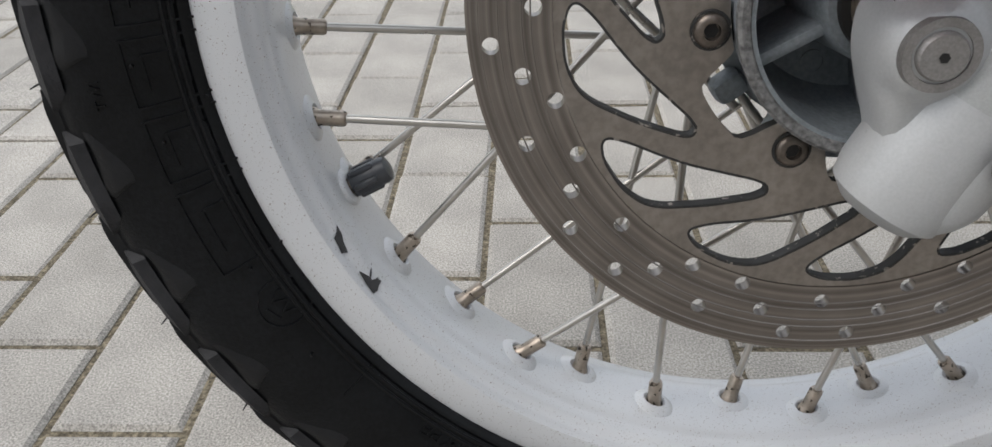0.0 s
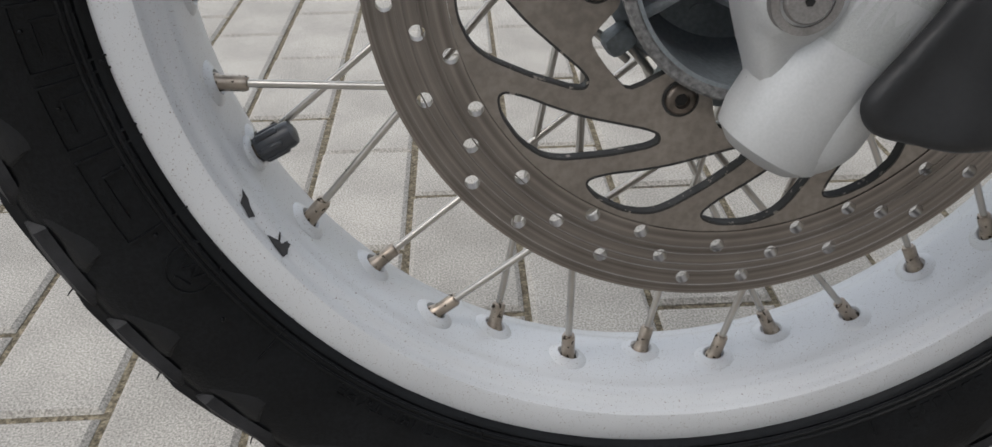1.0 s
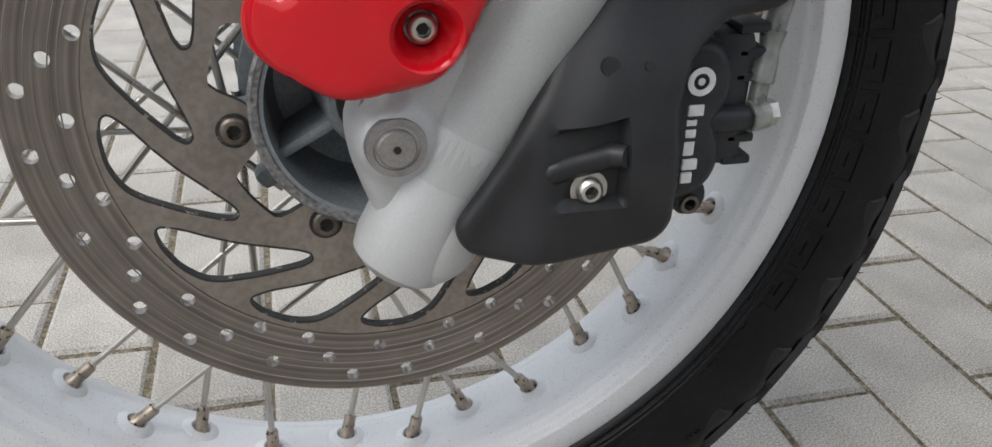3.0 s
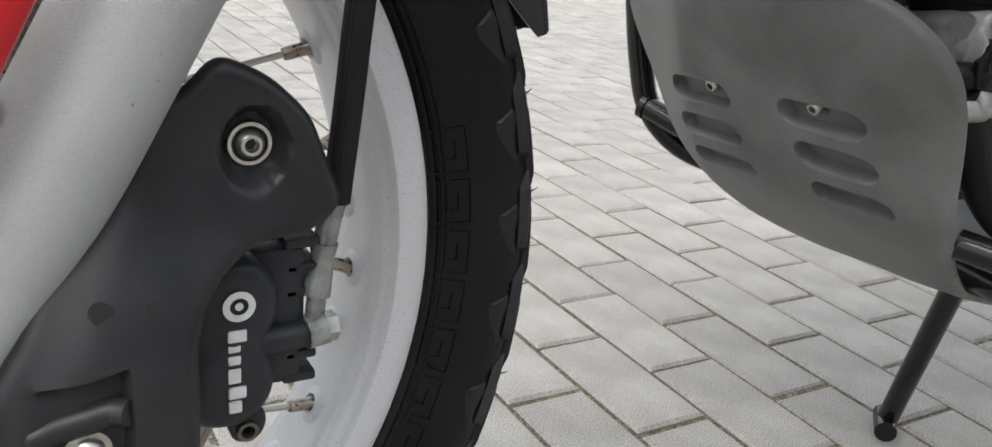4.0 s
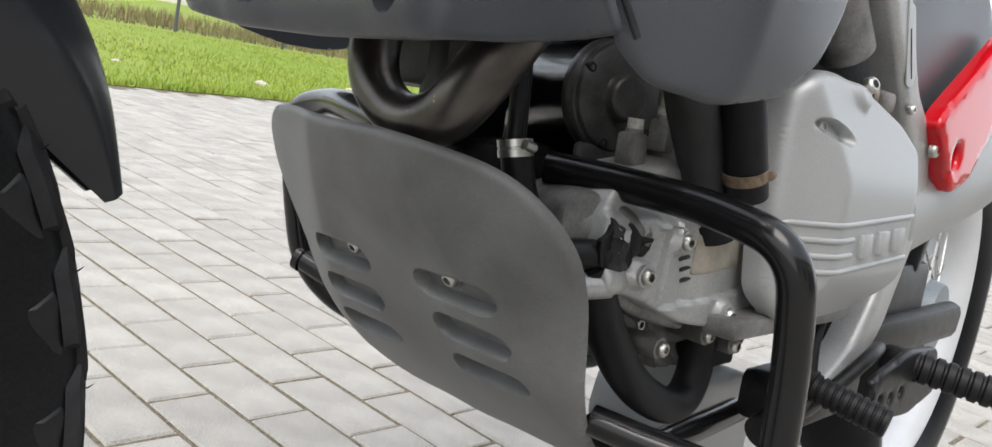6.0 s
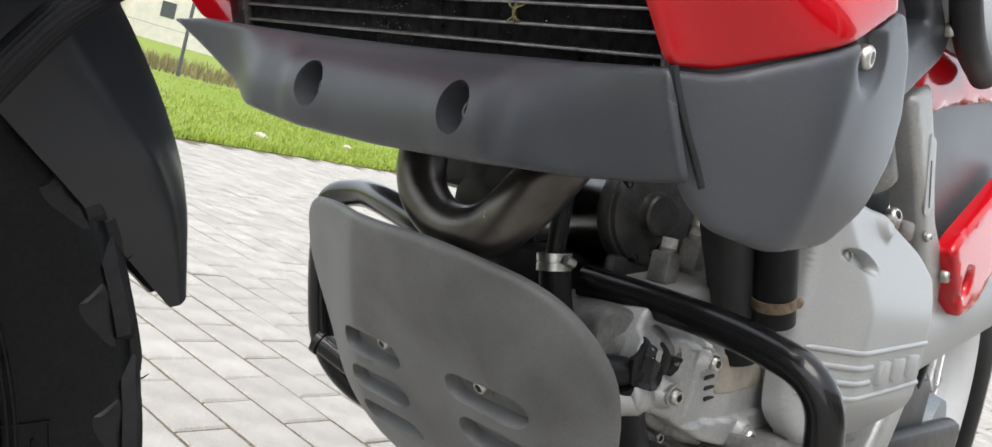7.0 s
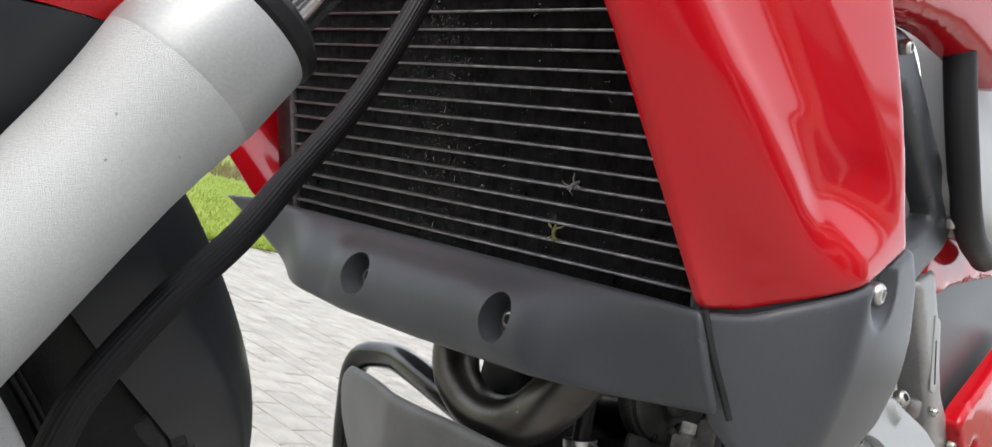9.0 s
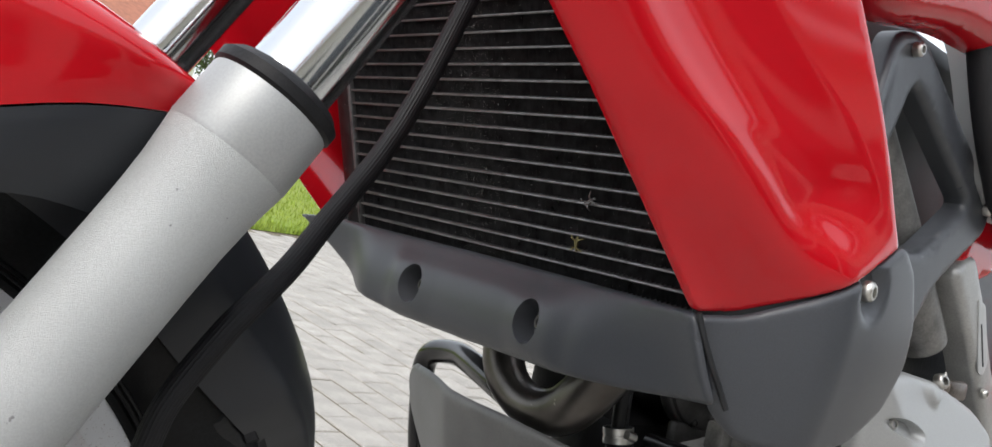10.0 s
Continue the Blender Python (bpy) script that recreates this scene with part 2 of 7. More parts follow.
def spline(pts, n=8, closed=False):
    """Catmull-Rom through the points, n steps a span."""
    P = [Vector(p) for p in pts]
    k = len(P)
    out = []
    for i in range(k if closed else k - 1):
        if closed:
            a, b, c, d = P[i - 1], P[i], P[(i + 1) % k], P[(i + 2) % k]
        else:
            b, c = P[i], P[i + 1]
            a = P[i - 1] if i else b * 2 - c
            d = P[i + 2] if i + 2 < k else c * 2 - b
        for j in range(n):
            t = j / n
            out.append(0.5 * ((2 * b) + (c - a) * t + (2 * a - 5 * b + 4 * c - d) * t * t + (3 * b - a - 3 * c + d) * t ** 3))
    if not closed:
        out.append(P[-1])
    return out


def fillet(pts, r, n=6):
    """A polyline whose inner corners are rounded with the radius r."""
    P = [Vector(p) for p in pts]
    out = [P[0]]
    for a, b, c in zip(P, P[1:], P[2:]):
        u, v = (a - b), (c - b)
        d = min(r, u.length * 0.48, v.length * 0.48)
        s, e = b + u.normalized() * d, b + v.normalized() * d
        for j in range(n + 1):
            t = j / n
            out.append(s * (1 - t) ** 2 + b * 2 * t * (1 - t) + e * t * t)
    out.append(P[-1])
    return out


def add_tube(bm, path, r, seg=14, caps=True, ribs=0, rib=0.0):
    """Sweeps a ring along a path; r may be a number or one for each point."""
    P = [Vector(p) for p in path]
    rs = r if isinstance(r, (list, tuple)) else [r] * len(P)
    t0 = (P[1] - P[0]).normalized()
    up = Vector((0, 0, 1)) if abs(t0.z) < 0.9 else Vector((0, 1, 0))
    nrm = (up - t0 * up.dot(t0)).normalized()
    rings = []
    for i, p in enumerate(P):
        t = (P[min(i + 1, len(P) - 1)] - P[max(i - 1, 0)]).normalized()
        nrm = (nrm - t * nrm.dot(t)).normalized()
        bi = t.cross(nrm)
        ring = []
        for k in range(seg):
            a = 2 * math.pi * k / seg
            q = rs[i] * (1 - (rib if ribs and k % ribs == 0 else 0))
            ring.append(bm.verts.new(p + nrm * math.cos(a) * q + bi * math.sin(a) * q))
        rings.append(ring)
    for A, B in zip(rings, rings[1:]):
        for k in range(seg):
            bm.faces.new((A[k], A[(k + 1) % seg], B[(k + 1) % seg], B[k]))
    if caps:
        bm.faces.new(rings[0][::-1])
        bm.faces.new(rings[-1])
    return bm


def tube(path, r, seg=14, caps=True, ribs=0, rib=0.0):
    return add_tube(bmesh.new(), path, r, seg, caps, ribs, rib)


def add_lathe(bm, prof, m=Matrix(), steps=48, closed=False):
    """Turns a profile of (radius, height) about the local z axis of m."""
    rings = []
    for r, h in prof:
        rings.append([bm.verts.new(m @ Vector((r * math.cos(2 * math.pi * k / steps), r * math.sin(2 * math.pi * k / steps), h)))
                      for k in range(steps)] if r > 1e-6 else [bm.verts.new(m @ Vector((0, 0, h)))])
    pairs = list(zip(rings, rings[1:])) + ([(rings[-1], rings[0])] if closed else [])
    for A, B in pairs:
        for k in range(steps):
            k2 = (k + 1) % steps
            if len(A) == 1 and len(B) > 1:
                bm.faces.new((A[0], B[k], B[k2]))
            elif len(B) == 1 and len(A) > 1:
                bm.faces.new((A[k], A[k2], B[0]))
            elif len(A) > 1:
                bm.faces.new((A[k], A[k2], B[k2], B[k]))
    return bm


def lathe(prof, m=Matrix(), steps=48, closed=False):
    return add_lathe(bmesh.new(), prof, m, steps, closed)


def axis(p, d):
    """A pose at p whose z axis points along d."""
    return Matrix.Translation(p) @ Vector(d).to_track_quat("Z", "Y").to_matrix().to_4x4()


def add_plate(bm, loops, h0, h1, m=Matrix(), bevel=0.0):
    """A flat plate between h0 and h1 of m's z, from an outline and holes given in m's x and y."""
    flat = bmesh.new()
    for lp in loops:
        vs = [flat.verts.new((x, y, 0)) for x, y in lp]
        for a, b in zip(vs, vs[1:] + vs[:1]):
            flat.edges.new((a, b))
    bmesh.ops.triangle_fill(flat, use_beauty=True, use_dissolve=False, edges=flat.edges[:])
    flat.verts.ensure_lookup_table()
    flat.verts.index_update()
    lo = [bm.verts.new(m @ Vector((v.co.x, v.co.y, h0))) for v in flat.verts]
    hi = [bm.verts.new(m @ Vector((v.co.x, v.co.y, h1))) for v in flat.verts]
    for f in flat.faces:
        ix = [v.index for v in f.verts]
        bm.faces.new([hi[i] for i in ix])
        bm.faces.new([lo[i] for i in ix[::-1]])
    side = []
    for e in flat.edges:
        if len(e.link_faces) == 1:
            a, b = (v.index for v in e.verts)
            side.append(bm.faces.new((lo[a], lo[b], hi[b], hi[a])))
    flat.free()
    if bevel:
        bmesh.ops.recalc_face_normals(bm, faces=bm.faces[:])
        top = [e for f in side for e in f.edges if all(v in set(hi) for v in e.verts)]
        bmesh.ops.bevel(bm, geom=list(set(top)), offset=bevel, segments=2, affect="EDGES", profile=0.5)
    return bm


def plate(loops, h0, h1, m=Matrix(), bevel=0.0):
    return add_plate(bmesh.new(), loops, h0, h1, m, bevel)


def shell(rows, nu=8, nv=8, thick=0.003, inward=None, post=None):
    """A smooth curved sheet with thickness through rows of control points."""
    dense = [spline(r, nu) for r in rows]
    cols = [spline([d[i] for d in dense], nv) for i in range(len(dense[0]))]
    W_, H_ = len(cols), len(cols[0])
    if post:
        cols = [[post(v) for v in c] for c in cols]
    bm = bmesh.new()
    nrm = {}
    for i in range(W_):
        for j in range(H_):
            du = cols[min(i + 1, W_ - 1)][j] - cols[max(i - 1, 0)][j]
            dv = cols[i][min(j + 1, H_ - 1)] - cols[i][max(j - 1, 0)]
            n = du.cross(dv)
            nrm[i, j] = n.normalized() if n.length > 1e-12 else Vector((0, 0, 1))
    c = sum((v for col in cols for v in col), Vector()) / (W_ * H_)
    ref = (Vector(inward) if inward else Vector((0, 1, 0)))
    s = 1 if sum(n.dot(ref) for n in nrm.values()) > 0 else -1
    A = [[bm.verts.new(cols[i][j]) for j in range(H_)] for i in range(W_)]
    B = [[bm.verts.new(cols[i][j] + nrm[i, j] * s * thick) for j in range(H_)] for i in range(W_)]
    for i in range(W_ - 1):
        for j in range(H_ - 1):
            bm.faces.new((A[i][j], A[i + 1][j], A[i + 1][j + 1], A[i][j + 1]))
            bm.faces.new((B[i][j], B[i][j + 1], B[i + 1][j + 1], B[i + 1][j]))
    rim = [(i, 0) for i in range(W_)] + [(W_ - 1, j) for j in range(1, H_)] + [(i, H_ - 1) for i in range(W_ - 2, -1, -1)] + \
          [(0, j) for j in range(H_ - 2, 0, -1)]
    for (i, j), (k, l) in zip(rim, rim[1:] + rim[:1]):
        bm.faces.new((A[i][j], A[k][l], B[k][l], B[i][j]))
    bmesh.ops.remove_doubles(bm, verts=bm.verts[:], dist=1e-5)
    return bm


def add_box(bm, c, s, m=Matrix(), bevel=0.003, seg=2):
    """A box with rounded edges: centre c and size s in m."""
    r = bmesh.ops.create_cube(bm, size=1.0, matrix=m @ Matrix.Translation(c) @ Matrix.Diagonal((*s, 1)))
    if bevel:
        es = list({e for v in r["verts"] for e in v.link_edges})
        bmesh.ops.bevel(bm, geom=es, offset=bevel, segments=seg, affect="EDGES", profile=0.5)
    return bm


def box(c, s, m=Matrix(), bevel=0.003, seg=2):
    return add_box(bmesh.new(), c, s, m, bevel, seg)


def circle(cx, cy, r, n=20):
    return [(cx + r * math.cos(2 * math.pi * k / n), cy + r * math.sin(2 * math.pi * k / n)) for k in range(n)]


def rounded(pts, r, n=5):
    """A closed 2D outline with rounded corners."""
    P = [Vector((*p, 0)) for p in pts]
    out = []
    k = len(P)
    for i in range(k):
        a, b, c = P[i - 1], P[i], P[(i + 1) % k]
        u, v = a - b, c - b
        d = min(r, u.length * 0.48, v.length * 0.48)
        s, e = b + u.normalized() * d, b + v.normalized() * d
        for j in range(n + 1):
            t = j / n
            q = s * (1 - t) ** 2 + b * 2 * t * (1 - t) + e * t * t
            out.append((q.x, q.y))
    return out


def pillow(outline, holes=(), grid=0.008, f=None, r=0.006, thick=0.006, m=Matrix(), mapping=None, lines=()):
    """A panel with rounded edges, in m's x and y, whose face stands at the height f(x, y); mapping may bend it, lines are kept as edges."""
    loops = []
    for lp in (outline, *holes):
        fine = []
        for p, q in zip(lp, list(lp[1:]) + [lp[0]]):
            p, q = Vector(p), Vector(q)
            n = max(1, round((q - p).length / (grid * 1.2)))
            fine += [tuple(p.lerp(q, i / n)) for i in range(n)]
        loops.append(fine)
    V, E, segs = [], [], []
    for lp in loops:
        k = len(V)
        V += [Vector(p) for p in lp]
        E += [(k + i, k + (i + 1) % len(lp)) for i in range(len(lp))]
        segs += [(np.array(a), np.array(b)) for a, b in zip(lp, lp[1:] + lp[:1])]
    A = np.array([s[0] for s in segs], float)
    D = np.array([s[1] - s[0] for s in segs], float)
    DD = np.maximum((D * D).sum(1), 1e-14)

    def dist(p):
        t = np.clip(((p - A) * D).sum(1) / DD, 0, 1)
        return float(np.sqrt((((A + D * t[:, None]) - p) ** 2).sum(1)).min())

    xs, ys = [p[0] for p in loops[0]], [p[1] for p in loops[0]]
    LA = np.array([p for lp in lines for p in lp], float)
    for lp in lines:
        k = len(V)
        V += [Vector(p) for p in lp]
        E += [(k + i, k + (i + 1) % len(lp)) for i in range(len(lp))]
    for gi in range(int((max(xs) - min(xs)) / grid) + 2):
        for gj in range(int((max(ys) - min(ys)) / grid) + 2):
            p = (min(xs) + (gi + 0.5 * (gj % 2)) * grid, min(ys) + gj * grid)
            if dist(np.array(p)) > grid * 0.45 and (not len(LA) or ((LA - p) ** 2).sum(1).min() > (grid * 0.4) ** 2):
                V.append(Vector(p))
    # extra rings near the edges for the rounding
    for lp in loops:
        k = len(lp)
        for q in (0.12, 0.4, 0.85):
            for i in range(k):
                a, b, c = (Vector(lp[j % k]) for j in (i - 1, i, i + 1))
                t = (c - a)
                if t.length < 1e-9:
                    continue
                nn = Vector((-t.y, t.x)).normalized() * r * q
                for p in (b + nn, b - nn):
                    if dist(np.array(p)) > r * q * 0.8:
                        V.append(p)
    cv, ce, cf, *_ = geometry.delaunay_2d_cdt(V, E, [], 0, 1e-6)

    def inside(x, y):
        hit = ((A[:, 1] > y) != (A[:, 1] + D[:, 1] > y))
        with np.errstate(divide="ignore", invalid="ignore"):
            cross = D[:, 0] * (y - A[:, 1]) / D[:, 1] + A[:, 0]
        return bool((hit & (x < cross)).sum() % 2)

    bm = bmesh.new()
    place = mapping or (lambda u, v, w: Vector((u, v, w)))
    top, low = [], []
    for v in cv:
        d = min(dist(np.array(v)) / r, 1) if r else 1
        h = (f(v.x, v.y) if f else 0) - r * (1 - math.sqrt(max(0, 1 - (1 - d) ** 2)))
        top.append(bm.verts.new(m @ place(v.x, v.y, h)))
        low.append(bm.verts.new(m @ place(v.x, v.y, min(h - 0.0008, (f(v.x, v.y) if f else 0) - thick))))
    for fc in cf:
        c = sum((cv[i] for i in fc), Vector((0, 0))) / len(fc)
        if inside(c.x, c.y):
            bm.faces.new([top[i] for i in fc])
            bm.faces.new([low[i] for i in fc[::-1]])
    tops = {v: i for i, v in enumerate(top)}
    for e in [e for e in bm.edges if len(e.link_faces) == 1 and e.verts[0] in tops]:
        a, b = (tops[v] for v in e.verts)
        bm.faces.new((top[a], top[b], low[b], low[a]))
    bmesh.ops.delete(bm, geom=[v for v in bm.verts if not v.link_faces], context="VERTS")
    return bm


def bump_at(x, y, cx, cy, rx, ry, h, soft=0.35, turn=0.0):
    """A soft-edged oval rise (h > 0) or hollow (h < 0) of a panel."""
    dx, dy = x - cx, y - cy
    c, s = math.cos(turn), math.sin(turn)
    d = math.hypot((dx * c + dy * s) / rx, (-dx * s + dy * c) / ry)
    t = min(max((1 + soft - d) / (2 * soft), 0), 1)
    return h * t * t * (3 - 2 * t)


def smooth(t):
    t = min(max(t, 0), 1)
    return t * t * (3 - 2 * t)


def add_bolt(bm, p, d, r=0.006, h=0.004, hexa=False):
    k = len(bm.faces)
    m = axis(p, d)
    if hexa:
        add_lathe(bm, [(0, h), (r * 0.92, h), (r, h * 0.9), (r, -0.002), (0, -0.002)], m, 6)
    else:
        add_lathe(bm, [(0, h * 0.3), (r * 0.46, h * 0.3), (r * 0.5, h), (r * 0.72, h * 0.98), (r * 0.93, h * 0.72), (r, h * 0.35), (r, -0.002), (0, -0.002)], m, 18)
        add_plate(bm, [circle(0, 0, r * 0.44, 6)], h * 0.32, h * 0.36, m)
    bm.faces.ensure_lookup_table()
    if not hexa:
        for f_ in bm.faces[-20:]:
            f_.material_index = 1
    return bm


def bolt(parent, p, d, r=0.006, h=0.004, material=None, hexa=False, name="bolt", label=""):
    """A button-head socket screw, or a hexagon head, at p facing d."""
    return part(name, add_bolt(bmesh.new(), p, d, r, h, hexa), material or M_BOLT, parent, label, mats=(M_SOCKET,))


def text_shape(words, size):
    """The outlines of built-in letters as vertices and faces in x and y, from x = 0."""
    cu = bpy.data.curves.new("letters", "FONT")
    cu.body, cu.size, cu.resolution_u = words, size, 3
    ob = bpy.data.objects.new("letters", cu)
    me = bpy.data.meshes.new_from_object(ob)
    vs = [v.co.copy() for v in me.vertices]
    fs = [tuple(p.vertices) for p in me.polygons]
    bpy.data.objects.remove(ob)
    bpy.data.meshes.remove(me)
    bpy.data.curves.remove(cu)
    return vs, fs


def bpart(name, bm, material, label="", parent=None, smooth=True, mats=()):
    """A part of the motorcycle's body, in the body's own leaning axes."""
    ob = part(name, bm, material, parent or bike, label, smooth, mats)
    if not parent:
        ob.matrix_basis = BODY
    return ob


LEAN = radians(3.7)
BODY = Matrix.Translation((0, 0.015, 0)) @ Matrix.Rotation(-LEAN, 4, "X")


# ---- the motorcycle: front wheel ----
bike = tagged(empty("motorcycle"), "parked red and grey adventure motorcycle with white spoked wheels", "motorcycle")
WN = Vector((-0.055, 1.0, -0.048)).normalized()
WX = Vector((1, 0.055, 0)).normalized()
WX = (WX - WN * WX.dot(WN)).normalized()
WZ = WX.cross(WN)
WHEEL = Matrix.Translation((-0.0443, 0.0, 0.3416)) @ Matrix((WX, WN, WZ)).transposed().to_4x4() @ Matrix.Diagonal((1.04, 1.04, 1.04, 1))
AX = Matrix.Rotation(radians(-90), 4, "X")   # turns a lathe's axis along the axle
front_wheel = empty("front_wheel", bike, "white spoked front wheel with a block tyre", WHEEL)


def ring_y(prof, steps=120, closed=True):
    """A ring about the axle from a profile of (y, radius)."""
    return lathe([(r, y) for y, r in prof], AX, steps, closed)


def polar(a, r, y=0.0):
    a = radians(a)
    return Vector((r * math.cos(a), y, r * math.sin(a)))


NEAR = [214.0 + 40 * k + o for k in range(9) for o in (0.0, 20.6)]
FAR = [225.0 + 40 * k + o for k in range(9) for o in (0.0, 18.7)]
BED = 0.2306          # radius of the rim's bed at the spokes
NEAR_Y, FAR_Y = -0.0040, 0.0065


def wheel_rim(parent):
    half = [(-0.0375, 0.2425), (-0.0375, 0.2565), (-0.0365, 0.2580), (-0.0345, 0.2584), (-0.0325, 0.2570), (-0.0315, 0.2440),
            (-0.020, 0.2400), (-0.012, 0.2385)]
    inner = [(-0.0375, 0.2425), (-0.0372, 0.2408), (-0.0360, 0.2399), (-0.0338, 0.2394), (-0.0322, 0.2386), (-0.0308, 0.2366), (-0.0296, 0.2350), (-0.0280, 0.2342), (-0.0240, 0.2338),
             (-0.0225, 0.2334), (-0.0208, 0.2324), (-0.0190, 0.2316), (-0.0150, 0.2311), (-0.0080, 0.2307), (0, 0.2306)]
    prof = half + [(-y, r) for y, r in half[::-1]] + [(-y, r) for y, r in inner[1:-1]] + inner[:0:-1]
    bm = ring_y(prof, 180)
    # swellings round the spoke holes
    for angs, y in ((NEAR, NEAR_Y), (FAR, FAR_Y)):
        for a in angs:
            p = polar(a, BED, y)
            d = (Vector((0, y * 0.4, 0)) - p).normalized()
            add_lathe(bm, [(0.0130, -0.0022), (0.0112, -0.0002), (0.0090, 0.0011), (0.0072, 0.0019), (0.0060, 0.0022), (0.0053, 0.0016), (0.0049, 0.0003), (0, 0.0003)], axis(p, d), 20)
    return part("rim", bm, M_WHITE, parent, "white painted aluminium rim, speckled with dirt")


rim = wheel_rim(front_wheel)


def tyre_carcass(parent):
    side = [(-0.0330, 0.2560), (-0.0388, 0.2585), (-0.0404, 0.2610), (-0.0398, 0.2626), (-0.0420, 0.2650), (-0.0470, 0.2760), (-0.0500, 0.2880),
            (-0.0504, 0.2990), (-0.0498, 0.3075), (-0.0466, 0.3140), (-0.0345, 0.3212), (-0.0180, 0.3236), (0.0, 0.3243)]
    prof = side + [(-y, r) for y, r in side[-2::-1]] + [(0.030, 0.249), (-0.030, 0.249)]
    bm = ring_y(prof, 180)
    # moulded rings near the bead
    for y, r in ((-0.0416, 0.2637), (-0.0428, 0.2662)):
        add_lathe(bm, [(r + 0.0011 * math.cos(q), y + 0.0011 * math.sin(q)) for q in (0, 1.05, 2.1, 3.14, 4.2, 5.25)], AX, 160, True)
    return part("tyre", bm, M_RUBBER, parent, "black motorcycle tyre with raised sidewall lettering")


tyre = tyre_carcass(front_wheel)


def tread_curve(y):
    """The outer radius of the tread at the distance y from the middle."""
    q = abs(y)
    return 0.3290 - 4.4 * q * q if q < 0.03 else 0.3250 - 0.30 * (q - 0.03) - 9.0 * (q - 0.03) ** 2


def tread_piece(cells, skew, depth=0.0075):
    """A block of the tread over cells of (y, angle from, angle to), following the tyre's curve."""
    bm = bmesh.new()
    rows = []
    for y, a0, a1 in cells:
        n = 4
        r = tread_curve(y)
        rows.append([(y, a0 + (a1 - a0) * k / n + skew * y, r) for k in range(n + 1)])
    top = [[bm.verts.new(polar(a, r - (0.0016 if (k in (0, 4) or i in (0, len(rows) - 1)) else 0), y)) for k, (y, a, r) in enumerate(row)] for i, row in enumerate(rows)]
    low = [[bm.verts.new(polar(a, r - depth, y * 0.985)) for y, a, r in row] for row in rows]
    for i in range(len(rows) - 1):
        for k in range(4):
            bm.faces.new((top[i][k], top[i][k + 1], top[i + 1][k + 1], top[i + 1][k]))
    edge = [(0, k) for k in range(5)] + [(i, 4) for i in range(1, len(rows))] + [(len(rows) - 1, k) for k in range(3, -1, -1)] + [(i, 0) for i in range(len(rows) - 2, 0, -1)]
    for (a, b), (c, d) in zip(edge, edge[1:] + edge[:1]):
        bm.faces.new((top[a][b], top[c][d], low[c][d], low[a][b]))
    return bm


def tread(parent):
    kinds = [
        ("shoulder_block", [(-0.0515, 1.2, 7.2), (-0.0470, 0.2, 8.6), (-0.0400, -0.2, 9.0), (-0.0320, -0.2, 9.0), (-0.0270, 0.2, 8.6)], 40),
        ("tread_block", [(-0.0255, 0.6, 7.4), (-0.0180, 0.0, 8.2), (-0.0100, 0.4, 8.8), (-0.0020, 1.2, 9.2)], 160),
        ("tread_block", [(0.0010, 5.6, 13.6), (0.0100, 5.0, 13.4), (0.0180, 4.6, 12.8), (0.0255, 5.2, 12.0)], -160),
        ("shoulder_block", [(0.0270, 5.2, 9.6), (0.0320, 4.8, 10.2), (0.0400, 4.6, 11.0), (0.0470, 5.0, 11.4), (0.0515, 5.8, 10.6)], -40),
        ("shoulder_block", [(0.0290, 1.2, 3.6), (0.0350, 1.6, 4.0), (0.0430, 1.9, 4.4), (0.0485, 2.2, 4.2)], -40),
    ]
    for name, cells, skew in kinds:
        first = None
        for k in range(36):
            if first is None:
                first = part(name, tread_piece(cells, skew), M_TREAD, parent)
                ob = first
            else:
                ob = new(name, first.data)
                ob.parent = parent
            ob.matrix_basis = Matrix.Rotation(radians(-10 * k), 4, "Y")


tread(front_wheel)


def shoulder_scallop(parent):
    """Worn shell-shaped hollows that run from the shoulder blocks down the sidewall, one for each block."""
    bm = bmesh.new()
    nu, nv = 16, 8
    grid = []
    for i in range(nu + 1):
        u = i / nu
        low = 0.3115 - 0.0175 * smooth(u / 0.85) + 0.0120 * smooth((u - 0.86) / 0.14)
        top = 0.3190 - 0.0015 * u
        row = []
        for j in range(nv + 1):
            v = j / nv
            r = low + (top - low) * v
            lip = smooth(min(1.0, 6 * u, 9 * (1 - u), 5 * v))
            hollow = 0.0026 * math.sin(math.pi * v) * math.sin(math.pi * u ** 0.8)
            row.append(polar(0.4 + 8.8 * u, r, -0.0503 + 0.0056 * smooth((r - 0.302) / 0.016) - 0.0024 * lip + hollow))
        grid.append([bm.verts.new(p) for p in row])
    for i in range(nu):
        for j in range(nv):
            bm.faces.new((grid[i][j], grid[i + 1][j], grid[i + 1][j + 1], grid[i][j + 1]))
    edge = [(i, 0) for i in range(nu + 1)] + [(nu, j) for j in range(1, nv + 1)] + [(i, nv) for i in range(nu - 1, -1, -1)] + [(0, j) for j in range(nv - 1, 0, -1)]
    back = {k: bm.verts.new(grid[k[0]][k[1]].co + Vector((0, 0.005, 0))) for k in edge}
    for p, q in zip(edge, edge[1:] + edge[:1]):
        bm.faces.new((grid[p[0]][p[1]], grid[q[0]][q[1]], back[q], back[p]))
    first = part("shoulder_scallop", bm, M_SHOULDER, parent)
    for k in range(36):
        ob = first if k == 0 else new("shoulder_scallop", first.data)
        ob.parent = parent
        ob.matrix_basis = Matrix.Rotation(radians(-(184.8 + 10 * k)), 4, "Y")


shoulder_scallop(front_wheel)


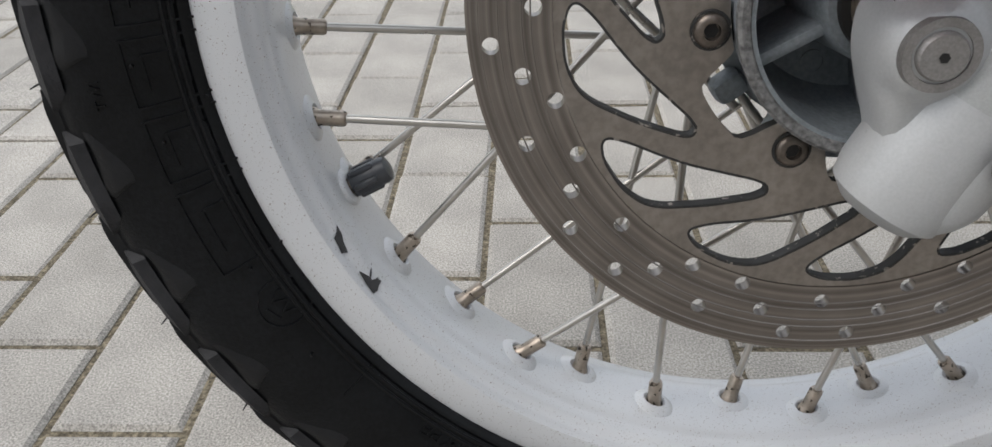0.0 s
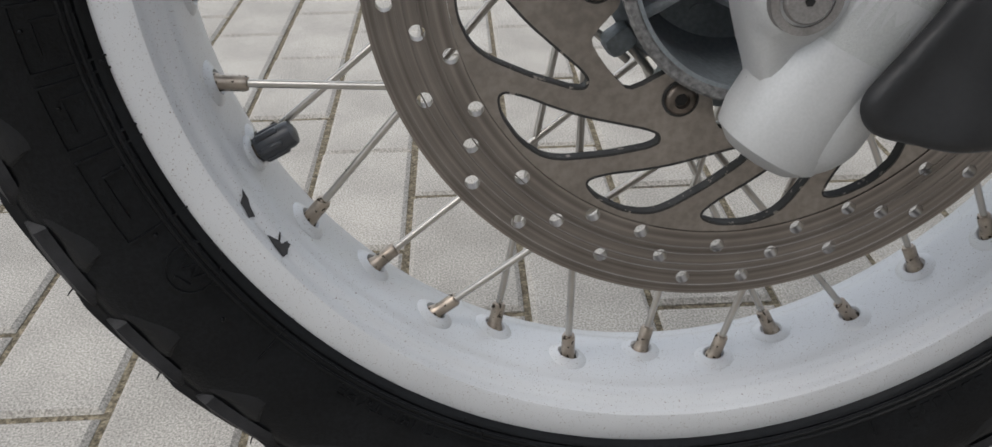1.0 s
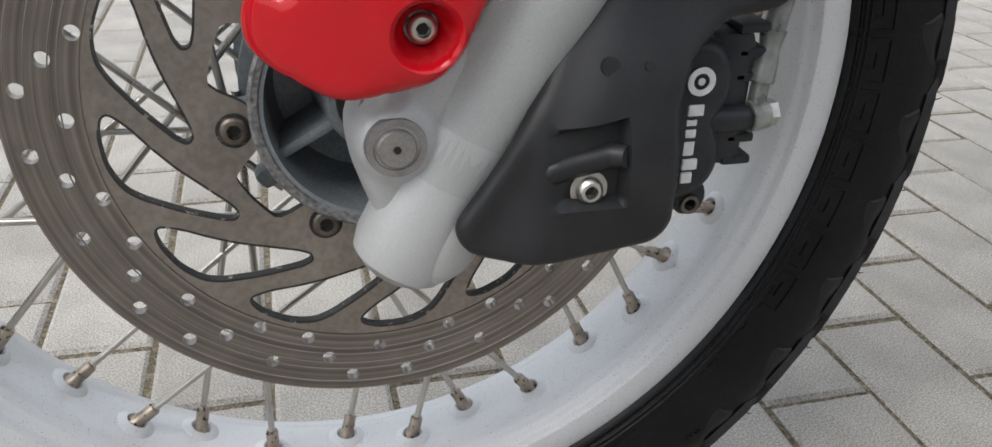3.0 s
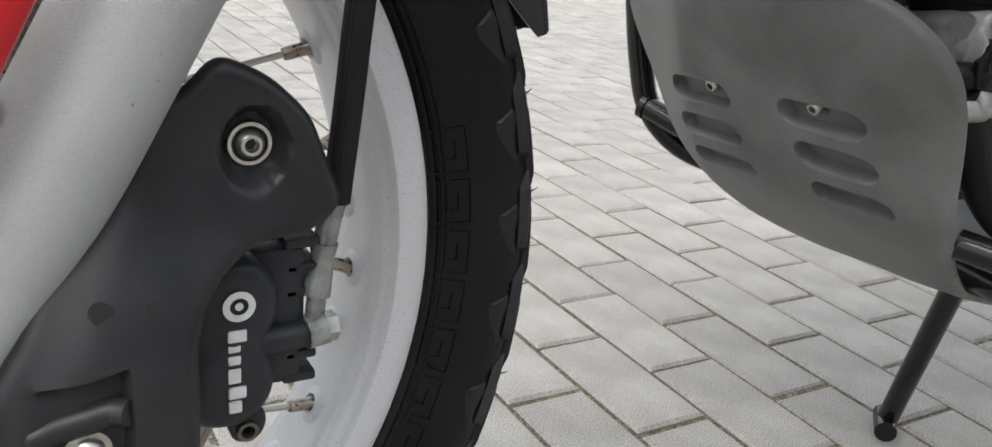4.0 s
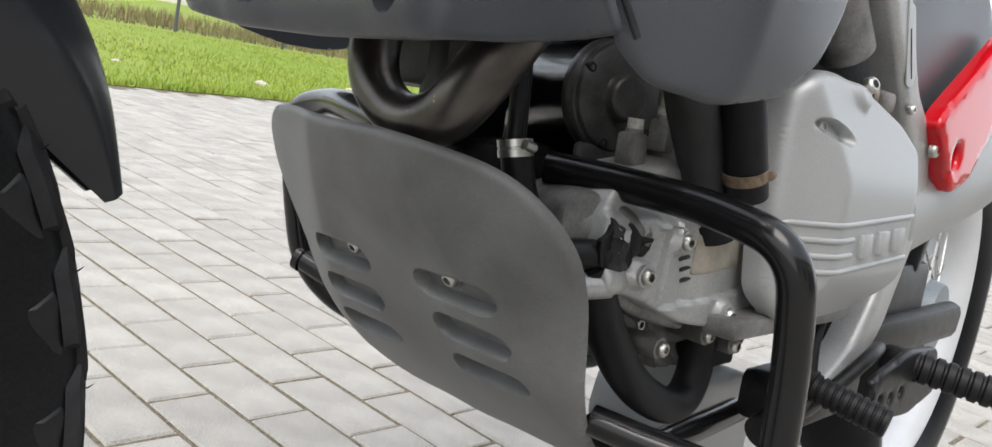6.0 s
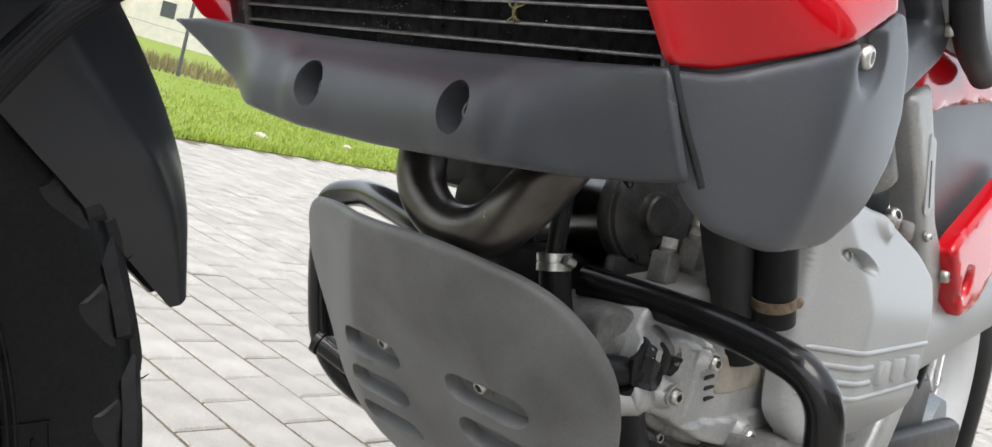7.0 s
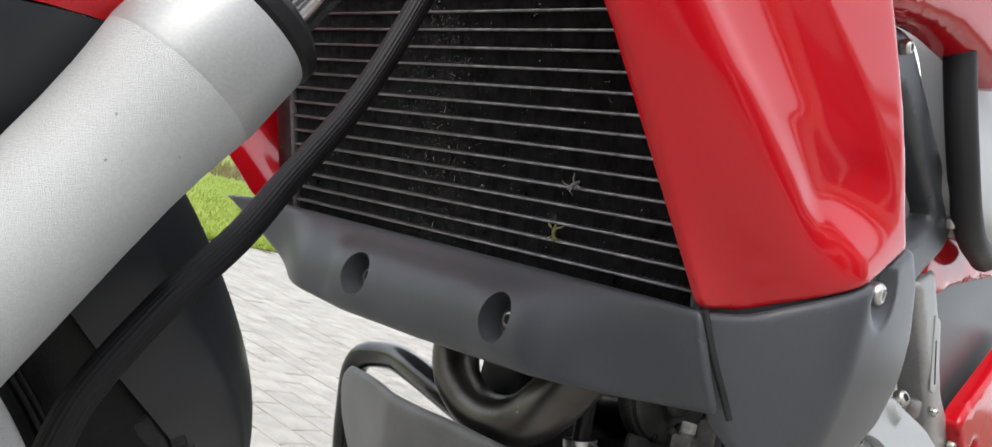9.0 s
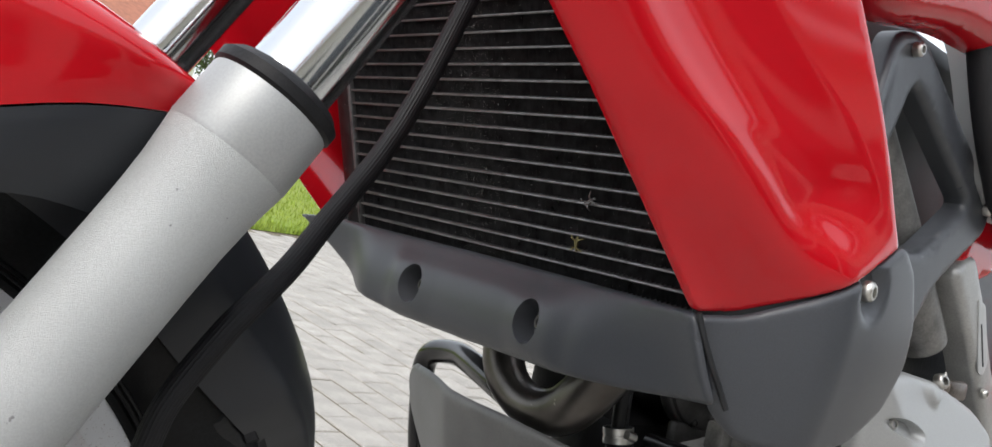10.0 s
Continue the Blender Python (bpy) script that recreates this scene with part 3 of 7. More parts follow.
def side_y(r):
    """The sidewall's y at the radius r on the disc side."""
    pts = [(0.2620, -0.0400), (0.2650, -0.0420), (0.2760, -0.0470), (0.2880, -0.0500), (0.2990, -0.0504), (0.3060, -0.0495)]
    for (a, ya), (b, yb) in zip(pts, pts[1:]):
        if r <= b:
            return ya + (yb - ya) * (r - a) / (b - a)
    return -0.0495


def moulded(name, parent, loops_faces, a0, r0, lift=0.0005, flip=False, label=""):
    """Lays flat shapes (x along the tyre, y outwards) on the sidewall at the angle a0 and radius r0, a little proud."""
    vs, fs = loops_faces
    bm = bmesh.new()
    def at(x, y, up):
        r = r0 + y
        a = a0 - math.degrees(x / r0)
        return polar(a, r, side_y(r) - up)
    hi = [bm.verts.new(at(v[0], v[1], lift)) for v in vs]
    lo = [bm.verts.new(at(v[0], v[1], -0.0006)) for v in vs]
    edges = {}
    for f in fs:
        try:
            bm.faces.new([hi[i] for i in f])
        except ValueError:
            continue
        for a, b in zip(f, f[1:] + f[:1]):
            edges[tuple(sorted((a, b)))] = edges.get(tuple(sorted((a, b))), 0) + 1
    for (a, b), n in edges.items():
        if n == 1:
            bm.faces.new((hi[a], hi[b], lo[b], lo[a]))
    return part(name, bm, M_RUBBER, parent, label, smooth=False)


def strokes(segs, w=0.0009):
    """Thin bars along 2D segments, cut short for bending."""
    vs, fs = [], []
    for (x0, y0), (x1, y1) in segs:
        L = math.hypot(x1 - x0, y1 - y0)
        n = max(1, int(L / 0.006))
        nx, ny = -(y1 - y0) / L * w / 2, (x1 - x0) / L * w / 2
        k = len(vs)
        for i in range(n + 1):
            x, y = x0 + (x1 - x0) * i / n, y0 + (y1 - y0) * i / n
            vs += [(x + nx, y + ny), (x - nx, y - ny)]
        fs += [(k + 2 * i, k + 2 * i + 1, k + 2 * i + 3, k + 2 * i + 2) for i in range(n)]
    return vs, fs


def sidewall_marks(parent):
    # brand and model lettering as plain outlined blocks
    def frame_segs(w, h, s=0.25):
        return [((0, 0), (w, 0)), ((w, 0), (w, h)), ((w, h), (0, h)), ((0, h), (0, 0)),
                ((w * s, h * s), (w * (1 - s), h * s)), ((w * (1 - s), h * s), (w * (1 - s), h * (1 - s))), ((w * s, h * (1 - s)), (w * (1 - s), h * (1 - s)))]
    a = 203.2
    for w in (0.0360, 0.0245, 0.0240, 0.0250, 0.0245, 0.0230, 0.0245, 0.0260):
        moulded("raised_block", parent, strokes(frame_segs(w, 0.0265, 0.24), 0.0009), a, 0.2560, 0.0011)
        a -= math.degrees((w + 0.0050) / 0.2560)
    for k in range(8):
        moulded("raised_block", parent, strokes(frame_segs(0.0225, 0.0195, 0.3), 0.0009), 13.5 - 6.0 * k, 0.2580, 0.0013)
    # round emblem with an unreadable figure
    ring = [((0.0112 * math.cos(2 * math.pi * i / 24), 0.0112 * math.sin(2 * math.pi * i / 24)),
             (0.0112 * math.cos(2 * math.pi * (i + 1) / 24), 0.0112 * math.sin(2 * math.pi * (i + 1) / 24))) for i in range(24)]
    inner = [((-0.0065, -0.004), (-0.0035, 0.003)), ((-0.0035, 0.003), (0.0, -0.002)), ((0.0, -0.002), (0.003, 0.004)), ((0.003, 0.004), (0.0065, -0.001)), ((-0.005, 0.0055), (0.002, 0.0075)), ((-0.004, -0.0065), (0.004, -0.0065))]
    moulded("emblem", parent, strokes(ring + inner, 0.0008), 208.3, 0.2690, 0.0011)

    # small moulded words
    def words(text, size, a0, a1, r, lift=0.0008, name="lettering"):
        vs, fs = text_shape(text, size)
        k = radians(a0 - a1) * r / max(v[0] for v in vs)
        moulded(name, parent, ([(v[0] * k, v[1]) for v in vs], fs), a0, r, lift)
    words("TUBE TYPE", 0.0085, 240.0, 227.8, 0.2665)
    words("100/90-19 M/C 57S", 0.0085, 279.2, 248.3, 0.2680)
    words("FRONT", 0.0170, 330.0, 314.0, 0.2590)
    for a in (187.0, 309.6, 68.0):
        words("TWI", 0.0055, a, a - 2.2, 0.2935)
    # unreadable small print as plain bars
    for a in (303.5, 302.0, 300.4, 298.6, 297.2, 295.6):
        moulded("print_bar", parent, strokes([((0, 0), (0.0045, 0))], 0.0045), a, 0.2715, 0.0006)
    # fine seams and vent spews
    for a, w in ((219.3, 0.026), (255.6, 0.008), (290.5, 0.022), (305.8, 0.014), (268.0, 0.006)):
        moulded("seam", parent, strokes([((0, -0.004), (0.0, w - 0.004))], 0.0006), a, 0.2565, 0.0008)
    for a, r in ((203.8, 0.272), (205.6, 0.2660), (214.0, 0.2750), (231.5, 0.2690), (242.0, 0.2600), (256.0, 0.2695), (276.0, 0.2700), (190.5, 0.2780), (184.0, 0.2800), (197.0, 0.268), (187.8, 0.259), (330, 0.272), (345, 0.268), (7.5, 0.270), (355, 0.262)):
        part("vent_spew", lathe([(0.0008, 0), (0.0008, 0.0014), (0, 0.0020)], axis(polar(a, r, side_y(r)), (0, -1, 0)), 8), M_RUBBER, parent)
    # thin rubber hairs at the edges of the shoulder blocks
    hair = None
    for k in range(36):
        if hair is None:
            hair = part("rubber_hair", tube([polar(0, 0.316, -0.046), polar(0.15, 0.3185, -0.0472), polar(0.35, 0.3210, -0.0474)], [0.0004, 0.0004, 0.0002], 6), M_RUBBER, parent)
            ob = hair
        else:
            ob = new("rubber_hair", hair.data)
            ob.parent = parent
        ob.matrix_basis = Matrix.Rotation(radians(-(184.6 + 10 * k)), 4, "Y")


sidewall_marks(front_wheel)


def spokes(parent):
    sp = {}
    for angs, y, hub_y, leans in ((NEAR, NEAR_Y, -0.030, (15.5, -16.8)), (FAR, FAR_Y, 0.030, (-10.0, 13.0))):
        for k, a in enumerate(angs):
            lean = leans[k % 2]
            key = (y, lean)
            if key not in sp:
                n0 = polar(0, BED - 0.0006, y)
                length = (BED - 0.0006) * math.cos(radians(abs(lean)))
                d2 = polar(180 + lean, 1.0)
                hub = n0 + d2 * length
                hub.y = hub_y
                d = (hub - n0).normalized()
                mid = n0 + d * 0.020
                s = part("spoke", tube([n0 + d * 0.012, hub], 0.00185, 10), M_SPOKE, parent)
                nb = lathe([(0.0048, -0.001), (0.0043, 0.0010), (0.0037, 0.0022), (0.0036, 0.0060), (0.0036, 0.0130), (0.0031, 0.0142), (0.0017, 0.0146)], axis(n0, d), 10)
                ni = part("spoke_nipple", nb, M_NIPPLE, parent)
                sp[key] = (s.data, ni.data)
                obs = (s, ni)
            else:
                obs = [new(nm, me) for nm, me in zip(("spoke", "spoke_nipple"), sp[key])]
                for o in obs:
                    o.parent = parent
            for o in obs:
                o.matrix_basis = Matrix.Rotation(radians(-a), 4, "Y")


spokes(front_wheel)


def brake_disc(parent):
    y0, y1 = -0.0545, -0.0495
    m = Matrix(((1, 0, 0, 0), (0, 0, -1, 0), (0, 1, 0, 0), (0, 0, 0, 1)))   # plate x, y -> wheel x, z; plate z -> -y
    def pt(a, r):
        return (r * math.cos(radians(a)), r * math.sin(radians(a)))
    step = 0.1222
    holes_out = []
    seq = (0.1258, 0.1358, 0.1455, 0.1291, 0.1455, 0.1357, 0.1259, 0.1420)
    for k in range(-33, 33):
        holes_out.append(circle(*pt(207.3 + 360 / 66 * k, seq[k % 8]), 0.0033, 16))
    win = [(0, 0.1147), (3.7, 0.107), (10, 0.100), (17, 0.0935), (33.5, 0.0826), (37.2, 0.0824), (38.4, 0.0850), (36.5, 0.0886), (28, 0.1000), (20.5, 0.1120), (17, 0.1165), (11.5, 0.1190), (4.3, 0.1182)]
    wins = [rounded([pt(206.6 + 360 / 13 * k + a, r) for a, r in win], 0.006, 5) for k in range(13)]
    bolts = [244.3 + 55.2 * k for k in range(-3, 3)]
    # inner edge: lugs at the bolts
    inner = []
    for k in range(180):
        a = 2 * k
        d = min(abs((a - q + 180) % 360 - 180) for q in bolts)
        inner.append(pt(a, 0.0575 + 0.0160 * smooth((d - 9) / 9)))
    carrier = part("brake_disc", plate([[pt(3 * k, step) for k in range(120)], inner, *wins], -y1, -y0, m, 0.0), M_DISC, parent, "brown-grey steel brake disc with swept windows")
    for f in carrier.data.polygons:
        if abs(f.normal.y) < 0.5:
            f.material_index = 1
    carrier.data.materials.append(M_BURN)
    part("disc_track", plate([[pt(2 * k, 0.1540) for k in range(180)], [pt(2 * k, step + 0.0001) for k in range(180)], *holes_out], -y1 + 0.0001, -y0 + 0.0006, m, 0.0),
         M_TRACK, parent, "drilled and worn braking track")
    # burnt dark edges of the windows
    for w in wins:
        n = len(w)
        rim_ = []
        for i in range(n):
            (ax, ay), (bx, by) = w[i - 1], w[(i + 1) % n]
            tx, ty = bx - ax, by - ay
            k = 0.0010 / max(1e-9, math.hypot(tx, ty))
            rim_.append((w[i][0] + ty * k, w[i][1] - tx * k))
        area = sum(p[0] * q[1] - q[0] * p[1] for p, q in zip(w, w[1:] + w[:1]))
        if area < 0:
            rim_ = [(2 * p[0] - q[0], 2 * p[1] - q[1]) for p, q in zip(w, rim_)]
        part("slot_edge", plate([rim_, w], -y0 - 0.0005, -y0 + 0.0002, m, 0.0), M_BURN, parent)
    # worn grooves round the track
    for r in (0.1300, 0.1334, 0.1385, 0.1420, 0.1492):
        part("wear_groove", ring_y([(y0 - 0.0006, r), (y0 - 0.00085, r + 0.0003), (y0 - 0.0006, r + 0.0006), (y0 - 0.0003, r + 0.0003)], 140), M_TRACK, parent)
    for a in bolts:
        part("disc_bolt", add_bolt(bmesh.new(), polar(a, 0.0650, y0 - 0.0002), (0, -1, 0), 0.0066, 0.0030), M_BOLTDARK, parent, "oxidised socket bolt", mats=(M_SOCKET,))
        part("disc_washer", lathe([(0.0066, 0), (0.0077, 0), (0.0077, 0.0008), (0.0066, 0.0008)], axis(polar(a, 0.0650, y0), (0, -1, 0)), 24, True), M_BURN, parent)
    return carrier


brake_disc(front_wheel)


def hub(parent):
    prof = [(-0.0660, 0.0515), (-0.0660, 0.0562), (-0.0645, 0.0570), (-0.0500, 0.0562), (-0.0380, 0.0500), (-0.0330, 0.0560), (-0.0290, 0.0600), (-0.0250, 0.0600), (-0.0220, 0.0480),
            (0.0220, 0.0480), (0.0250, 0.0600), (0.0290, 0.0600), (0.0330, 0.0460), (0.0400, 0.0300), (0.0400, 0.0120), (-0.0200, 0.0120), (-0.0200, 0.0240),
            (-0.0220, 0.0440), (-0.0300, 0.0485)]
    part("hub", ring_y(prof, 72), M_HUB, parent, "blue-grey cast wheel hub with an open bowl")
    part("hub_edge", ring_y([(-0.0662, 0.0532), (-0.0672, 0.0540), (-0.0674, 0.0568), (-0.0662, 0.0580), (-0.0635, 0.0580), (-0.0635, 0.0532)], 72), M_HUBEDGE, parent, "pitted corroded hub edge")
    part("bearing_boss", ring_y([(-0.0200, 0.0125), (-0.0200, 0.0280), (-0.0560, 0.0250), (-0.0580, 0.0235), (-0.0580, 0.0125)], 48), M_HUB, parent)
    part("bearing_seal", ring_y([(-0.0570, 0.0130), (-0.0570, 0.0205), (-0.0610, 0.0200), (-0.0610, 0.0130)], 40), M_SOCKET, parent, "black bearing seal")
    part("axle_spacer", ring_y([(-0.0560, 0.0095), (-0.0560, 0.0165), (-0.0900, 0.0165), (-0.0900, 0.0095)], 32), M_NIPPLE, parent, "rusty axle spacer")
    for k in range(5):
        a = 207.5 + 72 * k
        d, t = polar(a, 1.0), polar(a + 90, 1.0)
        m = Matrix((t, Vector((0, 1, 0)), d)).transposed().to_4x4()
        part("hub_rib", box((0, -0.036, 0.037), (0.006, 0.036, 0.030), m, 0.0025), M_HUB, parent)
    for a in (78.7, 133.9, 189.1, 244.3, 299.5, 354.7):
        d, t = polar(a, 1.0), polar(a + 90, 1.0)
        m = Matrix((t, Vector((0, 1, 0)), d)).transposed().to_4x4()
        part("disc_lug", box((0, -0.0425, 0.0590), (0.020, 0.014, 0.020), m, 0.005), M_HUB, parent)
    for a in (214, 262):
        d, t = polar(a, 1.0), polar(a + 90, 1.0)
        m = Matrix((t, Vector((0, 1, 0)), d)).transposed().to_4x4()
        part("sensor_lug", box((0.004, -0.034, 0.0630), (0.011, 0.014, 0.014), m, 0.004), M_HUB, parent)
    part("casting_mark", lathe([(0.0052, 0.0004), (0.0052, 0.0012), (0.0044, 0.0012), (0.0044, 0.0004)], axis(polar(250, 0.036, -0.0205), (0, -1, 0)), 20, True), M_HUB, parent)


hub(front_wheel)


def valve_stem(parent):
    a = 203.6
    p = polar(a, BED, -0.004)
    d = polar(a + 180 + 2, 1.0)
    part("valve_seat", lathe([(0.0100, -0.003), (0.0085, 0.0015), (0.0060, 0.0025)], axis(p, d), 20), M_WHITE, parent)
    part("valve_stem", tube([p, p + d * 0.006], 0.0040, 12), M_NIPPLE, parent)
    bm = bmesh.new()
    add_lathe(bm, [(0, 0.0035), (0.0060, 0.0035), (0.0063, 0.0048), (0.0063, 0.0190), (0.0056, 0.0212), (0.0030, 0.0222), (0, 0.0224)], axis(p, d), 24)
    cap = part("valve_cap", bm, M_PLASTIC, parent, "dark grey ribbed valve cap")
    for k in range(6):
        q = axis(p, d) @ Matrix.Rotation(radians(60 * k), 4, "Z")
        part("cap_rib", box((0.0062, 0, 0.0105), (0.0024, 0.0030, 0.0120), q, 0.0008, 1), M_PLASTIC, cap)


valve_stem(front_wheel)


def paint_chips(parent):
    # two dark chips on the rim's shoulder
    prof = [(0.2340, -0.0245), (0.2350, -0.0296), (0.2366, -0.0308), (0.2386, -0.0322), (0.2394, -0.0338), (0.2399, -0.0360)]

    def y_at(r):
        for (r0, y0), (r1, y1) in zip(prof, prof[1:]):
            if r <= r1:
                return y0 + (y1 - y0) * (r - r0) / (r1 - r0)
        return prof[-1][1]
    shapes = [[(204.7, 0.2352), (206.0, 0.2356), (206.6, 0.2366), (207.9, 0.2376), (207.5, 0.2393), (206.6, 0.2388), (205.7, 0.2386), (205.3, 0.2366)],
              [(210.4, 0.2385), (211.8, 0.2391), (213.3, 0.2394), (213.5, 0.2378), (213.1, 0.2362), (213.0, 0.2342), (212.4, 0.2350), (212.2, 0.2368), (211.5, 0.2370)],
              [(210.9, 0.2342), (211.3, 0.2345), (211.9, 0.2366), (211.6, 0.2367)]]
    for sh in shapes:
        fine = [(a0 + (a1 - a0) * q, r0 + (r1 - r0) * q) for (a0, r0), (a1, r1) in zip(sh, sh[1:] + sh[:1]) for q in (0, 0.5)]
        ca, cr = sum(a for a, r in fine) / len(fine), sum(r for a, r in fine) / len(fine)
        bm = bmesh.new()
        rings = [[bm.verts.new(polar(ca + (a - ca) * k, cr + (r - cr) * k - 0.0003, y_at(cr + (r - cr) * k) - 0.0005)) for a, r in fine] for k in (1.0, 0.66, 0.33)]
        mid = bm.verts.new(polar(ca, cr - 0.0003, y_at(cr) - 0.0005))
        low = [bm.verts.new(v.co + Vector((0, 0.0012, 0))) for v in rings[0]]
        n = len(fine)
        for i in range(n):
            j = (i + 1) % n
            for A, B in zip(rings, rings[1:]):
                bm.faces.new((A[i], A[j], B[j], B[i]))
            bm.faces.new((rings[-1][i], rings[-1][j], mid))
            bm.faces.new((low[i], low[j], rings[0][j], rings[0][i]))
        part("paint_chip", bm, M_BARE, parent, "dark scraped patch", smooth=False)


paint_chips(front_wheel)


# ---- fork, brake, mudguard ----
FA, FB = Vector((-0.0097, -0.085, 0.3290)), Vector((0.1769, -0.085, 0.6820))   # slider axis
FD = (FB - FA).normalized()
XZ = Matrix(((1, 0, 0, 0), (0, 0, -1, 0), (0, 1, 0, 0), (0, 0, 0, 1)))       # plate x, y -> x, z and height -> -y


def fork_leg(side):
    """One fork leg; side -1 faces the disc, +1 is the far one."""
    mir = Matrix() if side < 0 else Matrix.Translation((0, 0.012, 0)) @ Matrix.Diagonal((1, -1, 1, 1))
    L = (FB - FA).length
    leg = part("fork_leg", lathe([(0, -0.02), (0.0255, -0.015), (0.0266, 0.03), (0.0260, L * 0.60), (0.0262, L * 0.78), (0.0266, L * 0.83), (0.0276, L * 0.870), (0.0291, L * 0.903), (0.0299, L * 0.917)],
                                 axis(FA, FD), 48), M_ALU, bike, "silver cast fork slider with a grainy finish")
    part("fork_collar", lathe([(0.0298, L * 0.917), (0.0302, L * 0.922), (0.0302, L * 0.990), (0.0296, L * 0.996), (0.020, L * 0.996)], axis(FA, FD), 48), M_COVER, leg, "smooth machined collar")
    part("dust_seal", lathe([(0.0296, L - 0.003), (0.0313, L - 0.001), (0.0313, L + 0.004), (0.0270, L + 0.008), (0.0215, L + 0.010)], axis(FA, FD), 48), M_HOSE, leg, "black rubber dust seal")
    part("stanchion", tube([FB - FD * 0.02, FB + FD * 0.42], 0.0208, 40), M_CHROME, leg, "chrome fork tube")
    out = rounded([(-0.0600, 0.350), (-0.0605, 0.334), (-0.0550, 0.316), (-0.0490, 0.300), (-0.0475, 0.283), (-0.0390, 0.270), (-0.0240, 0.2615), (-0.0060, 0.268), (0.0010, 0.284),
                   (0.014, 0.318), (0.024, 0.360), (0.004, 0.392), (-0.020, 0.378), (-0.046, 0.3640)], 0.010, 5)
    foot = part("axle_clamp", pillow(out, grid=0.005, f=lambda x, y: 0.1015 + bump_at(x, y, -0.0405, 0.339, 0.0165, 0.0165, 0.0055, 0.22) + bump_at(x, y, -0.012, 0.305, 0.014, 0.050, 0.0075, 0.8, -0.48) - bump_at(x, y, -0.036, 0.305, 0.010, 0.014, 0.0035, 0.7),
                                     r=0.013, thick=0.026, m=XZ), M_FOOT, leg, "silver axle clamp casting")
    part("slider_foot", lathe([(0, -0.070), (0.016, -0.069), (0.0225, -0.064), (0.0245, -0.056), (0.0252, -0.020), (0.0262, 0.010)], axis(FA, FD), 40), M_FOOT, leg)
    if side < 0:
        p = Vector((-0.041, -0.1075, 0.339))
        part("axle_cap", lathe([(0, 0.0016), (0.0022, 0.0022), (0.0078, 0.0022), (0.0086, 0.0012), (0.0087, -0.0030), (0.0097, -0.0030), (0.0099, 0.0003), (0.0130, 0.0003), (0.0136, -0.003)],
                               axis(p, (0, -1, 0)), 40), M_STEEL, leg, "grey steel axle end cap")
        part("axle_socket", plate([circle(0, 0, 0.0018, 6)], 0.0018, 0.0026, axis(p, (0, -1, 0))), M_SOCKET, leg)
    leg.matrix_basis = mir
    return leg


fork_leg(-1)
fork_leg(1)
part("front_axle", tube([(-0.041, -0.1, 0.339), (-0.046, 0.1, 0.338)], 0.0095, 20), M_BOLT, bike, "steel front axle")


def fork_shield():
    """The glossy red shield in front of the slider."""
    out = rounded([(-0.0985, 0.382), (-0.090, 0.374), (-0.064, 0.3615), (-0.026, 0.370), (-0.0155, 0.380), (-0.002, 0.408), (0.054, 0.520), (0.040, 0.535), (-0.030, 0.535), (-0.080, 0.430), (-0.099, 0.396)], 0.010, 5)
    h1 = rounded([(-0.086, 0.404), (-0.080, 0.404), (-0.070, 0.428), (-0.075, 0.434), (-0.083, 0.418)], 0.003, 3)
    h2 = rounded([(-0.072, 0.436), (-0.066, 0.436), (-0.056, 0.460), (-0.061, 0.466), (-0.069, 0.450)], 0.003, 3)
    hole = circle(-0.030, 0.390, 0.0068, 24)

    def face(x, y):
        return 0.1215 - 6.0 * max(0, -0.035 - x) ** 2 + bump_at(x, y, -0.030, 0.390, 0.0118, 0.0118, -0.0095, 0.22) + bump_at(x, y, -0.030, 0.390, 0.021, 0.021, 0.0015, 0.25)
    rings = [circle(-0.030, 0.390, 0.0118 * k, 32) for k in (1.24, 1.1, 0.95, 0.78)]
    s = part("fork_shield", pillow(out, [h1, h2, hole], 0.0045, face, 0.006, 0.005, XZ, None, rings), M_RED, bike, "glossy red plastic fork shield with slots")
    bolt(s, (-0.030, -0.1095, 0.390), (0, -1, 0), 0.0062, 0.004, name="shield_bolt")
    return s


fork_shield()
# bare finned bracket behind the shield
part("shield_bracket", box((-0.004, -0.096, 0.415), (0.012, 0.006, 0.085), Matrix.Translation((-0.004, 0, 0.415)) @ Matrix.Rotation(radians(27), 4, "Y") @ Matrix.Translation((0.004, 0, -0.415)), 0.002), M_CAST, bike)


